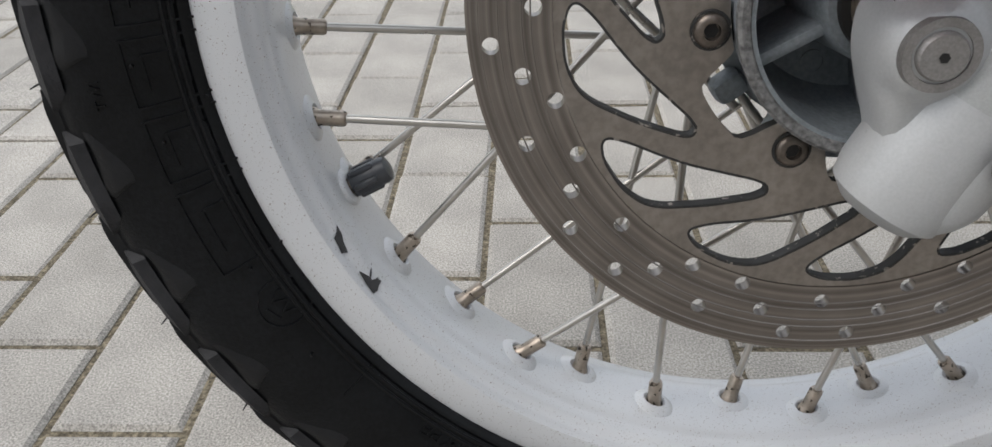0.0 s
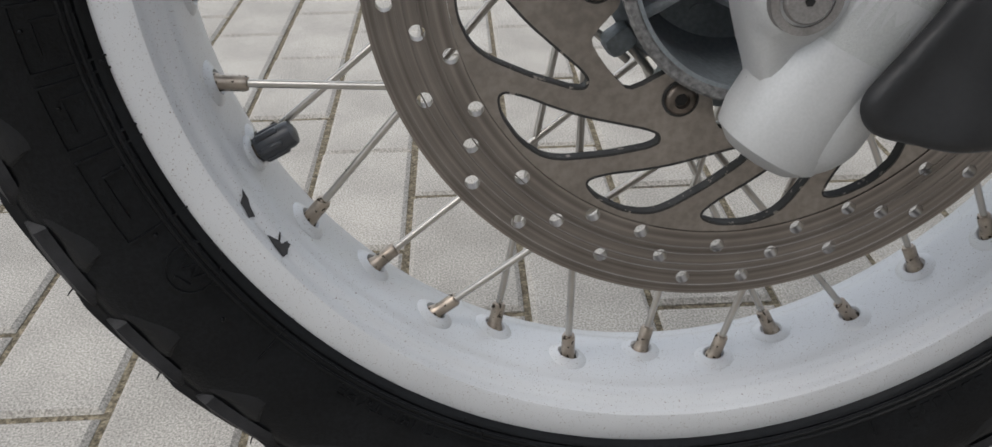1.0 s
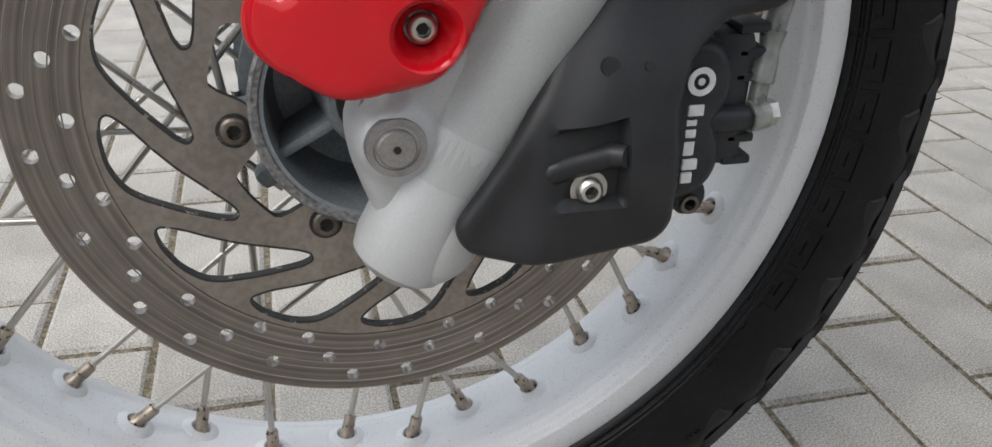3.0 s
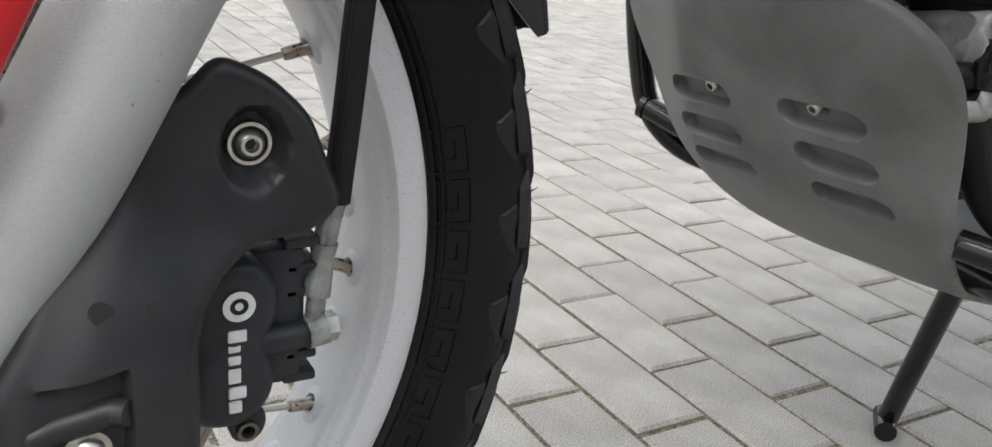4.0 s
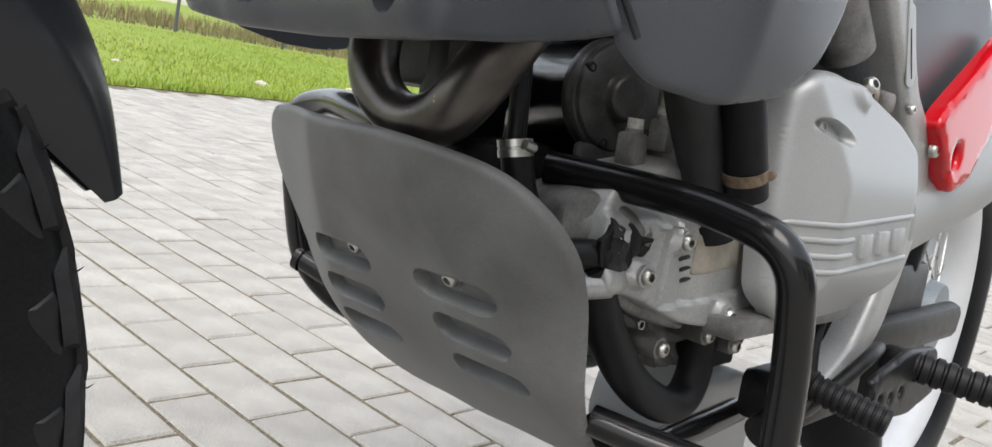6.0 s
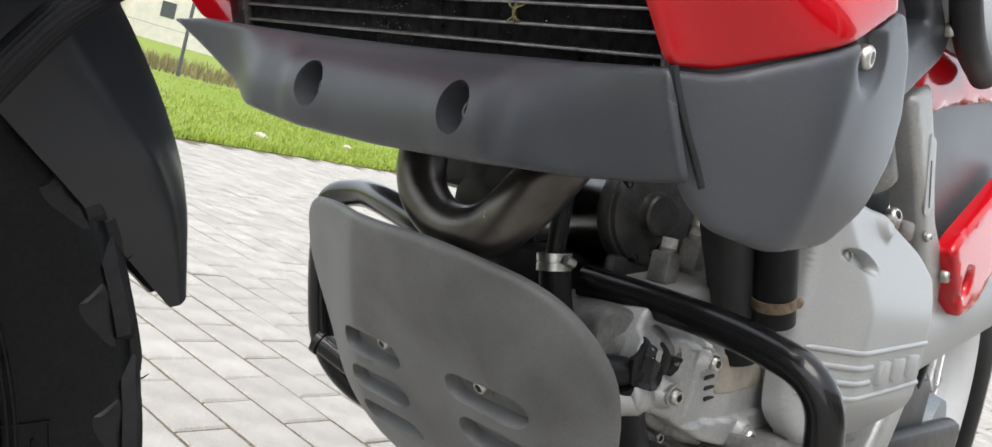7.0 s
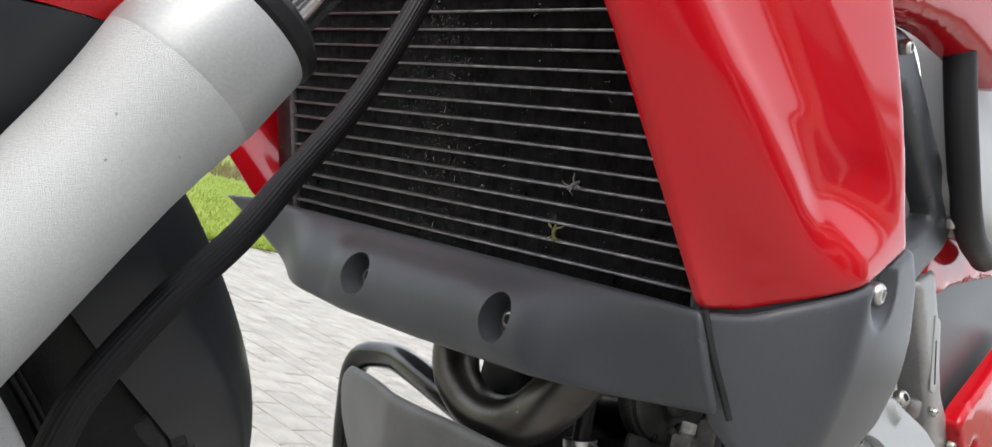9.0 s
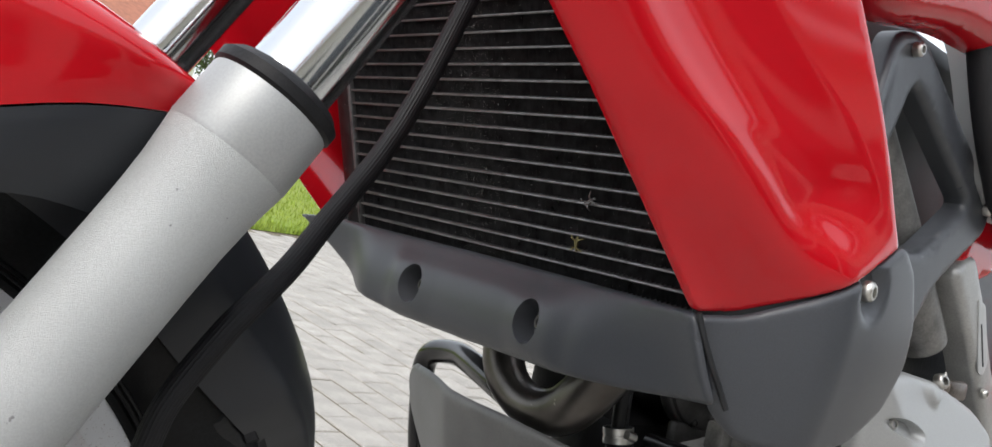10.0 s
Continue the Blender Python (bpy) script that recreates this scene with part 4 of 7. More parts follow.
def caliper_guard():
    """The black plastic guard between slider and caliper."""
    out = rounded([(0.0460, 0.4300), (0.0560, 0.4440), (0.082, 0.445), (0.096, 0.461), (0.117, 0.452), (0.134, 0.436), (0.149, 0.398), (0.136, 0.388), (0.106, 0.385), (0.089, 0.371),
                   (0.0815, 0.352), (0.0795, 0.300), (0.072, 0.292), (0.022, 0.285), (-0.012, 0.288), (-0.019, 0.302), (0.001, 0.330), (0.021, 0.364), (0.0425, 0.412)], 0.008, 5)

    def face(x, y):
        h = 0.129 - 0.036 * smooth((y - 0.325 + 0.25 * (x - 0.05)) / 0.115) - 0.010 * smooth((0.035 - x + (y - 0.33) * 0.42) / 0.03)
        h += bump_at(x, y, 0.110, 0.424, 0.0125, 0.015, -0.011, 0.22)
        # stepped pocket round the lower bolt
        in_x = smooth((0.0560 - x) / 0.0030) * smooth((x - 0.018) / 0.016)
        in_z = smooth((0.3500 - y + 0.15 * (x - 0.04)) / 0.0035) * smooth((y - 0.3125) / 0.0035)
        h -= 0.0075 * in_x * in_z
        return h

    def ring(x0, x1, y0, y1):
        corners = [Vector(p) for p in ((x0, y0), (x1, y0), (x1, y1 + 0.15 * (x1 - 0.04)), (x0, y1 + 0.15 * (x0 - 0.04)))]
        return [tuple(a.lerp(b, k / 20)) for a, b in zip(corners, corners[1:] + corners[:1]) for k in range(20)]
    edges = [ring(0.0180, 0.0560, 0.3125, 0.3500), ring(0.0260, 0.0545, 0.31425, 0.34825), ring(0.0320, 0.0530, 0.3160, 0.3465)]
    g = part("caliper_guard", pillow(out, (), 0.0026, face, 0.006, 0.004, XZ, lines=edges), M_GUARD, bike, "scuffed matt black plastic brake guard")
    rib = [(0.0180 + 0.0046 * k, 0.3268 + 0.0011 * k) for k in range(9)]
    part("slanting_rib", tube([(x, -0.0006 - face(x, 0.331) + 0.0045 * (1 - k / 8), z) for k, (x, z) in enumerate(rib)], [0.0030] + [0.0058] * 7 + [0.0050], 16), M_GUARD, g)
    bolt(g, (0.040, -0.1212, 0.3195), (0, -1, 0), 0.0062, 0.0048, name="guard_bolt")
    part("bolt_washer", lathe([(0.005, 0), (0.0085, 0), (0.0085, 0.0012), (0.005, 0.0012)], axis((0.040, -0.1209, 0.3195), (0, -1, 0)), 28, True), M_BOLT, g)
    bolt(g, (0.110, -0.083, 0.4235), (0, -1, 0), 0.0060, 0.0048, name="guard_bolt")
    part("bolt_washer", lathe([(0.007, 0), (0.0090, 0), (0.0090, 0.0022), (0.0075, 0.0022)], axis((0.110, -0.0825, 0.4235), (0, -1, 0)), 28, True), M_BOLT, g)
    for x, y, r in ((0.048, 0.372, 0.0042), (0.066, 0.371, 0.0022)):
        part("moulding_mark", lathe([(0, 0.0004), (r, 0.0004), (r, -0.002)], axis((x, -face(x, y) - 0.0004, y), (0.1, -1, 0.25)), 20), M_SOCKET, g)
    return g


caliper_guard()


def brake_caliper():
    body_out = rounded([(0.082, 0.300), (0.090, 0.291), (0.108, 0.290), (0.121, 0.301), (0.123, 0.318), (0.118, 0.330), (0.124, 0.343), (0.123, 0.362), (0.112, 0.374), (0.098, 0.374), (0.086, 0.362), (0.080, 0.335)], 0.009, 5)
    c = part("brake_caliper", pillow(body_out, (), 0.005, lambda x, y: 0.0840 + bump_at(x, y, 0.104, 0.352, 0.019, 0.020, 0.004, 0.3) + bump_at(x, y, 0.102, 0.312, 0.019, 0.020, 0.004, 0.3), 0.006, 0.024, XZ),
             M_CALIPER, bike, "black twin-piston brake caliper with silver lettering")
    # far half and bridge
    part("caliper_bridge", box((0.124, -0.052, 0.338), (0.030, 0.050, 0.070), bevel=0.006), M_CALIPER, c)
    for i, z in enumerate((0.374, 0.362, 0.350, 0.318, 0.306)):
        part("caliper_fin", box((0.136, -0.062, z), (0.016, 0.030, 0.005), bevel=0.0015), M_CALIPER, c)
    part("caliper_lug", pillow(rounded([(0.100, 0.296), (0.104, 0.280), (0.116, 0.280), (0.120, 0.290), (0.116, 0.300)], 0.005, 4), [circle(0.110, 0.2865, 0.0032, 14)], 0.003, lambda x, y: 0.082, 0.002, 0.014, XZ), M_CALIPER, c)
    part("lug_ring", lathe([(0.0032, 0), (0.0050, 0), (0.0050, 0.0016), (0.0032, 0.0016)], axis((0.110, -0.0822, 0.2865), (0, -1, 0)), 20, True), M_BOLTDARK, c)
    # brand mark as a plain ring and bars
    y = -0.0886
    part("round_mark", lathe([(0.0040, 0), (0.0070, 0), (0.0070, 0.0006), (0.0040, 0.0006)], axis((0.1045, y, 0.3535), (0, -1, 0)), 28, True), M_LETTER, c, "silver ring mark")
    part("round_mark", lathe([(0, 0.0), (0.0018, 0), (0.0018, 0.0006), (0, 0.0006)], axis((0.1045, y, 0.3535), (0, -1, 0)), 16), M_LETTER, c)
    for k, (z, h, w) in enumerate(((0.3392, 0.0056, 0.0082), (0.3328, 0.0036, 0.0056), (0.3272, 0.0048, 0.0058), (0.3196, 0.0076, 0.0058), (0.3116, 0.0056, 0.0078), (0.3046, 0.0056, 0.0058))):
        part("letter_bar", box((0.1028 + (0.001 if w > 0.007 else 0), y + 0.0006 - (0.339 - z) * 0.02 + 0.0012 * (0.318 < z < 0.336), z), (w, 0.0022, h), bevel=0.0007), M_LETTER, c)
    # brake line fittings
    part("banjo_fitting", tube([(0.112, -0.078, 0.330), (0.128, -0.079, 0.330), (0.140, -0.078, 0.330)], [0.0072, 0.0068, 0.0058], 16), M_CALIPER, c)
    part("banjo_collar", tube([(0.1375, -0.078, 0.330), (0.1470, -0.077, 0.331)], 0.0080, 14), M_FITTING, c, "clear plastic sleeve over steel")
    part("banjo_nut", plate([circle(0, 0, 0.0072, 6)], 0, 0.006, axis((0.1465, -0.077, 0.331), (1, 0.05, 0.05)), 0.0006), M_BOLT, c)
    part("line_sleeve", tube([(0.1420, -0.0765, 0.334), (0.1435, -0.0750, 0.346), (0.1470, -0.074, 0.352)], 0.0046, 12), M_FITTING, c)
    part("line_crimp", tube([(0.1432, -0.0750, 0.3475), (0.1450, -0.0742, 0.358), (0.1462, -0.0735, 0.362), (0.1472, -0.0728, 0.372)], [0.0068, 0.0062, 0.0050, 0.0066], 14), M_FITTING, c)
    part("line_end", tube([(0.1472, -0.0728, 0.370), (0.1500, -0.0710, 0.384), (0.1530, -0.070, 0.392)], [0.0052, 0.0058, 0.0056], 12), M_FITTING, c)
    return c


brake_caliper()


# ---- mudguard and brake hose ----
WC = Vector((-0.0443, 0.0, 0.3416))


def arc_rows(a0, a1, n, sect):
    """Rows of points about the front axle; sect(angle) gives (y, radius) pairs."""
    rows = []
    for k in range(n):
        a = a0 + (a1 - a0) * k / (n - 1)
        rows.append([WC + Vector((r * math.cos(radians(a)), y, r * math.sin(radians(a)))) for y, r in sect(a)])
    return rows


def rear_mudguard():
    def sect(a):
        w = 0.012 + 0.039 * smooth((a - 17.5) / 18)
        d = 0.006 + 0.034 * smooth((a - 14) / 28)
        R = 0.373 + 0.007 * smooth((a - 15) / 14)
        edge = 0.3045 + 0.060 * (1 - min(max((a - 17.0) / 28, 0), 1)) ** 1.9
        rows = [(0.012 + w * q, R - d * abs(q) ** 2.2) for q in (-1, -0.85, -0.6, -0.3, 0, 0.3, 0.6, 0.85, 1)]
        # turned-in side edges
        low = min(edge, R - d - 0.0015)
        return [(0.012 - w * 0.975, low), (0.012 - w * 1.0, 0.5 * (low + R - d))] + rows + [(0.012 + w * 1.0, 0.5 * (low + R - d)), (0.012 + w * 0.975, low)]
    return part("mudguard", shell(arc_rows(18.0, 66, 14, sect), 5, 5, 0.003, inward=(-1, 0, -0.6)), M_PLASTIC_SHADED, bike, "charcoal plastic rear section of the front mudguard")


rear_mudguard()


def top_mudguard():
    def seam(a):
        q = math.sin(radians(a)) - 0.31 * math.cos(radians(a))
        return min(0.274 / q, 0.386)

    def red(a):
        w = 0.080 * (0.80 + 0.20 * smooth((a - 57) / 9))
        R, e = 0.396 + 0.012 * smooth((a - 80) / 40), seam(a)
        k = R - e
        return [(-w, e), (-w, e + 0.35 * k), (-w * 0.965, e + 0.72 * k), (-w * 0.70, R - 0.10 * k), (0, R), (w * 0.70, R - 0.10 * k), (w * 0.965, e + 0.72 * k), (w, e + 0.35 * k), (w, e)]
    top = part("mudguard_top", shell(arc_rows(57.6, 150, 13, red), 5, 4, 0.003, inward=(0, 0, -1)), M_RED, bike, "glossy red top of the front mudguard")
    for s in (-1, 1):
        def skirt(a):
            e = seam(a) - 0.0012
            w = 0.080 * (0.80 + 0.20 * smooth((a - 57) / 9))
            low = min(0.262 + 0.06 * (1 - smooth((a - 57) / 25)), e - 0.03)
            return [(s * w, e), (s * (w + 0.0012), e - 0.25 * (e - low)), (s * (w + 0.0010), e - 0.7 * (e - low)), (s * (w - 0.002), low)]
        part("mudguard_skirt", shell(arc_rows(57.8, 140, 12, skirt), 5, 4, 0.003, inward=(0, -s, 0)), M_PLASTIC_SHADED, top, "charcoal side skirt")

    def arch(a):
        return [(-0.066, 0.346), (-0.04, 0.360), (0, 0.366), (0.04, 0.360), (0.066, 0.346)]
    part("mudguard_liner", shell(arc_rows(66, 120, 8, arch), 4, 4, 0.003, inward=(0, 0, -1)), M_GUARD, top)


top_mudguard()


def brake_hose():
    path = spline([(0.153, -0.070, 0.390), (0.158, -0.068, 0.435), (0.161, -0.069, 0.478), (0.165, -0.071, 0.520), (0.172, -0.070, 0.541), (0.190, -0.067, 0.570), (0.202, -0.062, 0.582), (0.225, -0.050, 0.603),
                   (0.250, -0.032, 0.628), (0.284, -0.012, 0.666), (0.306, 0.000, 0.700), (0.326, 0.009, 0.746), (0.340, 0.010, 0.800), (0.345, 0.005, 0.86)], 7)
    h = part("brake_hose", tube(path, 0.0066, 48, ribs=2, rib=0.05), M_HOSE, bike, "black ribbed rubber brake hose")
    part("hose_clip", tube([(0.160, -0.063, 0.487), (0.174, -0.056, 0.494)], 0.0105, 18), M_GUARD, h, "black plastic hose clip")
    part("clip_bracket", box((0.152, -0.066, 0.500), (0.030, 0.006, 0.014), bevel=0.002), M_GUARD, h)
    bolt(h, (0.143, -0.071, 0.503), (0, -1, 0), 0.0062, 0.004, name="clip_bolt")


brake_hose()


# ---- bash plate and crash bars ----
BP = spline([(0.466, 0, 0.499), (0.494, 0, 0.450), (0.526, 0, 0.400), (0.566, 0, 0.345), (0.620, 0, 0.297), (0.700, 0, 0.250), (0.800, 0, 0.220), (0.880, 0, 0.203)], 12)
BS = [0.0]
for a_, b_ in zip(BP, BP[1:]):
    BS.append(BS[-1] + (b_ - a_).length)


def bash_map(u, v, w):
    v = min(max(v, 1e-6), BS[-1] - 1e-6)
    k = max(i for i in range(len(BS) - 1) if BS[i] <= v)
    t = (v - BS[k]) / (BS[k + 1] - BS[k])
    p = BP[k].lerp(BP[k + 1], t)
    d = (BP[k + 1] - BP[k]).normalized()
    n = Vector((d.z, 0, -d.x))
    s = max(0, abs(u) - 0.040 - 0.30 * min(v, 0.25))
    back = 0.15 * u * u + 0.36 * s * s / (s + 0.006)
    return p + n * w + Vector((back, u, back * 0.25 * smooth((v - 0.2) / 0.2)))


def arc_at_z(z):
    return next(BS[i] + (BS[i + 1] - BS[i]) * (BP[i].z - z) / (BP[i].z - BP[i + 1].z) for i in range(len(BP) - 1) if BP[i].z >= z >= BP[i + 1].z)


def bash_plate():
    low = [(0.154, 0.100), (0.147, 0.150), (0.137, 0.200), (0.126, 0.250), (0.108, 0.310), (0.084, 0.380), (0.070, BS[-1] - 0.002)]
    near = [(0.040, 0.002), (0.070, 0.0065), (0.100, 0.0140), (0.124, 0.025), (0.143, 0.043), (0.153, 0.068)] + low
    far = [(0.060, 0.001), (0.110, 0.001), (0.146, 0.004), (0.161, 0.016), (0.164, 0.052)] + low
    out = [(-u, v) for u, v in near] + [(u, v) for u, v in far[::-1]]
    out = rounded(out, 0.016, 3)
    slots = [(s * (0.061 + 0.0025 * k), arc_at_z(z) + 0.002) for s in (-1, 1) for k, z in enumerate((0.400, 0.368, 0.337))]

    def slot_line(cu, cv, q):
        r = 0.0122 * q
        return [(cu + (0.0235 if math.cos(a) > 0 else -0.0235) + r * math.cos(a), cv + r * math.sin(a)) for a in (math.pi * (k + 0.5) / 10 for k in range(20))]

    def face(u, v):
        h = 0.0
        for cu, cv in slots:
            d = math.hypot(max(0.0, abs(u - cu) - 0.0235), v - cv) / 0.0122
            t = smooth((1.05 - d) / 0.14)
            h -= (0.0125 - 0.15 * (v - cv)) * t
        # the top band leans back
        h -= 1.4 * max(0, 0.042 + 0.08 * abs(u) - v) ** 2
        # hammered unevenness of the moulding
        h += 0.0010 * math.sin(31 * u + 2) * math.sin(23 * v + 1) + 0.0005 * math.sin(67 * u - 40 * v)
        for s in (-1, 1):
            h += bump_at(u, v, s * 0.052, arc_at_z(0.400), 0.0088, 0.0085, -0.0045, 0.15)
        return h
    lines = [slot_line(cu, cv, q) for cu, cv in slots for q in (1.07, 1.01, 0.95, 0.89)]
    g = bpart("bash_plate", pillow(out, (), 0.0042, face, 0.005, 0.0045, Matrix(), bash_map, lines), M_BASH, "weathered dark grey plastic engine guard with six slots")
    for s in (-1, 1):
        p = bash_map(s * 0.052, arc_at_z(0.400), -0.0118)
        q = bash_map(s * 0.052, arc_at_z(0.400), 0)
        bolt(g, p, (q - p), 0.0064, 0.0056, name="plate_bolt", label="bright steel socket bolt")
    return g


bash_plate()


def crash_bar(s):
    if s < 0:
        loop = [(0.611, -0.060, 0.487), (0.628, -0.115, 0.485), (0.637, -0.180, 0.481), (0.638, -0.243, 0.467), (0.656, -0.246, 0.397), (0.668, -0.245, 0.282), (0.690, -0.150, 0.268), (0.725, -0.060, 0.270)]
        low = [(0.668, -0.240, 0.304), (0.652, -0.205, 0.307), (0.634, -0.155, 0.312), (0.624, -0.125, 0.316)]
    else:
        loop = [(0.530, 0.000, 0.495), (0.547, 0.060, 0.501), (0.564, 0.115, 0.506), (0.590, 0.180, 0.507), (0.594, 0.238, 0.494), (0.606, 0.234, 0.410), (0.616, 0.224, 0.350), (0.650, 0.205, 0.312), (0.700, 0.150, 0.294), (0.725, 0.060, 0.290)]
        low = [(0.612, 0.226, 0.356), (0.628, 0.190, 0.342), (0.648, 0.142, 0.326), (0.655, 0.120, 0.320)]
    bar = bpart("crash_bar", tube(fillet(loop, 0.046, 8), 0.0125, 22), M_BLACK, "gloss black tubular crash bar")
    part("bar_brace", tube(low, 0.0115, 20), M_BLACK, bar)
    part("weld_bead", tube([low[0], Vector(low[0]).lerp(Vector(low[1]), 0.15)], 0.0140, 16), M_BLACK, bar)
    part("lower_rail", tube(spline([(0.700, 0.110 * s, 0.274), (0.750, 0.106 * s, 0.266), (0.800, 0.100 * s, 0.262), (0.930, 0.090 * s, 0.262)], 6), 0.0125, 18), M_BLACK, bar)
    return bar


crash_bar(-1)
crash_bar(1)


# ---- radiator and its trim ----
def cowl():
    out = rounded([(0.246, 0.6135), (0.210, 0.618), (0.10, 0.6175), (0.0, 0.6175), (-0.10, 0.6170), (-0.2140, 0.6160), (-0.2255, 0.5660), (-0.16, 0.5575), (-0.10, 0.5535), (0.0, 0.5510), (0.08, 0.5520), (0.15, 0.5600), (0.196, 0.5830), (0.228, 0.6035)], 0.006, 4)

    def bulge(u, v):
        t = (v - 0.551) / 0.066
        b = 1 - ((t - 0.36) / 0.78) ** 2
        amp = 0.0185 * (1 - 0.45 * smooth((-u - 0.105) / 0.06)) * (1 - 0.55 * smooth((u - 0.12) / 0.06))
        h = amp * b
        # raised pad round both bolt holes
        pad = smooth((0.111 - abs(u + 0.0068)) / 0.020) * smooth((t + 0.02) / 0.25) * smooth((0.90 - t) / 0.20)
        h += 0.0040 * pad
        for s in (-1, 1):
            h += bump_at(u, v, s * 0.0705 - 0.0068, 0.5815, 0.022, 0.024, 0.0018, 0.5)
            h += bump_at(u, v, s * 0.0705 - 0.0068, 0.5815, 0.0118, 0.0142, -0.0180, 0.10)
        return h
    lines = [[(s * 0.0705 - 0.0068 + 0.0118 * q * math.cos(a), 0.5815 + 0.0142 * q * math.sin(a)) for a in (math.pi * k / 14 for k in range(28))] for s in (-1, 1) for q in (1.24, 1.13, 1.04, 0.95, 0.86)]

    def place(u, v, w):
        return Vector((0.452 - 0.6 * u * u - w + 0.54 * (0.6165 - v) * smooth((abs(u) - 0.12) / 0.10), u, v))
    c = bpart("radiator_cowl", pillow(out, (), 0.0050, bulge, 0.004, 0.003, Matrix(), place, lines), M_PLASTIC, "charcoal plastic trim below the radiator")
    for s in (-1, 1):
        bolt(c, (0.4445, s * 0.0705 - 0.0068, 0.5815), (-1, 0, 0), 0.0068, 0.0065, name="cowl_bolt", label="steel socket bolt deep in a recess")
    return c


cowl()


def side_y_at(x, z):
    """How far the side trim stands out from the bike's middle."""
    return 0.215 + 0.047 * smooth((x - 0.420) / 0.095) - 0.9 * max(0, x - 0.535) ** 2 - 1.6 * max(0, 0.630 - z) ** 2


def side_trim(s):
    out = rounded([(0.4268, 0.6150), (0.452, 0.6192), (0.478, 0.6338), (0.520, 0.6570), (0.562, 0.6838), (0.586, 0.668), (0.606, 0.635), (0.606, 0.605), (0.590, 0.574), (0.556, 0.551),
                   (0.500, 0.541), (0.470, 0.546), (0.4520, 0.5610), (0.4395, 0.588)], 0.007, 4)
    if s > 0:
        out = rounded([(0.4245, 0.6150), (0.452, 0.6192), (0.478, 0.6338), (0.520, 0.6570), (0.562, 0.6838), (0.620, 0.680), (0.668, 0.640), (0.676, 0.590), (0.660, 0.560), (0.622, 0.5515),
                       (0.580, 0.5510), (0.536, 0.5590), (0.500, 0.5760), (0.462, 0.5960), (0.440, 0.606)], 0.010, 4)

    def place(u, v, w):
        return Vector((u, s * (side_y_at(u, v) + w), v))

    def face(u, v):
        return bump_at(u, v, 0.530, 0.650, 0.0130, 0.0150, -0.007, 0.3)
    t = bpart("side_trim", pillow(out, (), 0.0042, face, 0.004, 0.003, Matrix(), place), M_PLASTIC, "charcoal plastic corner panel")
    bolt(t, (0.530, s * (side_y_at(0.53, 0.65) - 0.0055), 0.650), (0.1, s, 0), 0.0068, 0.0050, name="panel_bolt")
    if s > 0:
        return t
    # dark backing that gives the joint to the red panel its shade
    seam = [(0.4285, 0.602), (0.452, 0.606), (0.480, 0.620), (0.522, 0.643), (0.560, 0.668), (0.556, 0.690), (0.514, 0.668), (0.470, 0.643), (0.446, 0.632), (0.4285, 0.628)]
    part("gap_backing", pillow(seam, (), 0.008, None, 0.001, 0.002, Matrix(), lambda u, v, w: Vector((u, s * (side_y_at(u, v) - 0.0065 + w), v))), M_GUARD, t, "dark backing strip put behind the joint as its shade")
    # dark tube laid in as the shade of the gap to the lower trim
    part("gap_shade", tube(spline([(0.4238, s * 0.2150, 0.6165), (0.4300, s * 0.2178, 0.603), (0.4370, s * 0.2215, 0.589), (0.4435, s * 0.2252, 0.577), (0.4500, s * 0.2285, 0.565)], 6), 0.0019, 10), M_GUARD, t, "thin dark tube standing in for the shaded gap between the panels")
    return t


side_trim(-1)
side_trim(1)


def red_panel(s):
    """The glossy red wing beside the radiator, leaning forwards."""
    out = rounded([(0.4235, 0.6165), (0.452, 0.6210), (0.476, 0.6340), (0.520, 0.6580), (0.563, 0.6850), (0.556, 0.7000), (0.480, 0.806), (0.400, 0.920), (0.330, 0.980), (0.120, 0.900), (0.200, 0.810), (0.268, 0.747)], 0.008, 4)

    def front(u, v):
        # distance behind the front edge
        dx, dz = u - 0.424, v - 0.616
        return dx * 0.643 + dz * 0.766

    def place(u, v, w):
        d = front(u, v)
        along = -(u - 0.424) * 0.766 + (v - 0.616) * 0.643
        low = v - 0.6165 - 0.6 * max(0, u - 0.445)
        # a flat front facet up to a crease, then a shallow scoop that fades out near the lower edge
        dc = 0.052 - 0.022 * smooth(along / 0.18)
        t = 0.0045 * math.log1p(math.exp(min(40, (d - dc) / 0.0045)))
        folded = 0.214 + 0.60 * (d - t) + 0.15 * t - 0.0055 * math.sin(math.pi * min(t / 0.080, 1)) * smooth(t / 0.02)
        q = -((u - 0.563) * 0.823 + (v - 0.685) * 0.566)
        y = 0.214 + 0.046 * smooth(d / 0.085)
        y += (folded - y) * smooth((low - 0.002) / 0.070)
        y -= 0.09 * max(0, v - 0.72) + 60 * max(0, 0.013 - q) ** 2
        return Vector((u, s * (y + w), v))

    p = bpart("side_panel", pillow(out, (), 0.0036, None, 0.003, 0.0035, Matrix(), place), M_RED, "glossy red body panel beside the radiator")
    return p


red_panel(-1)
red_panel(1)


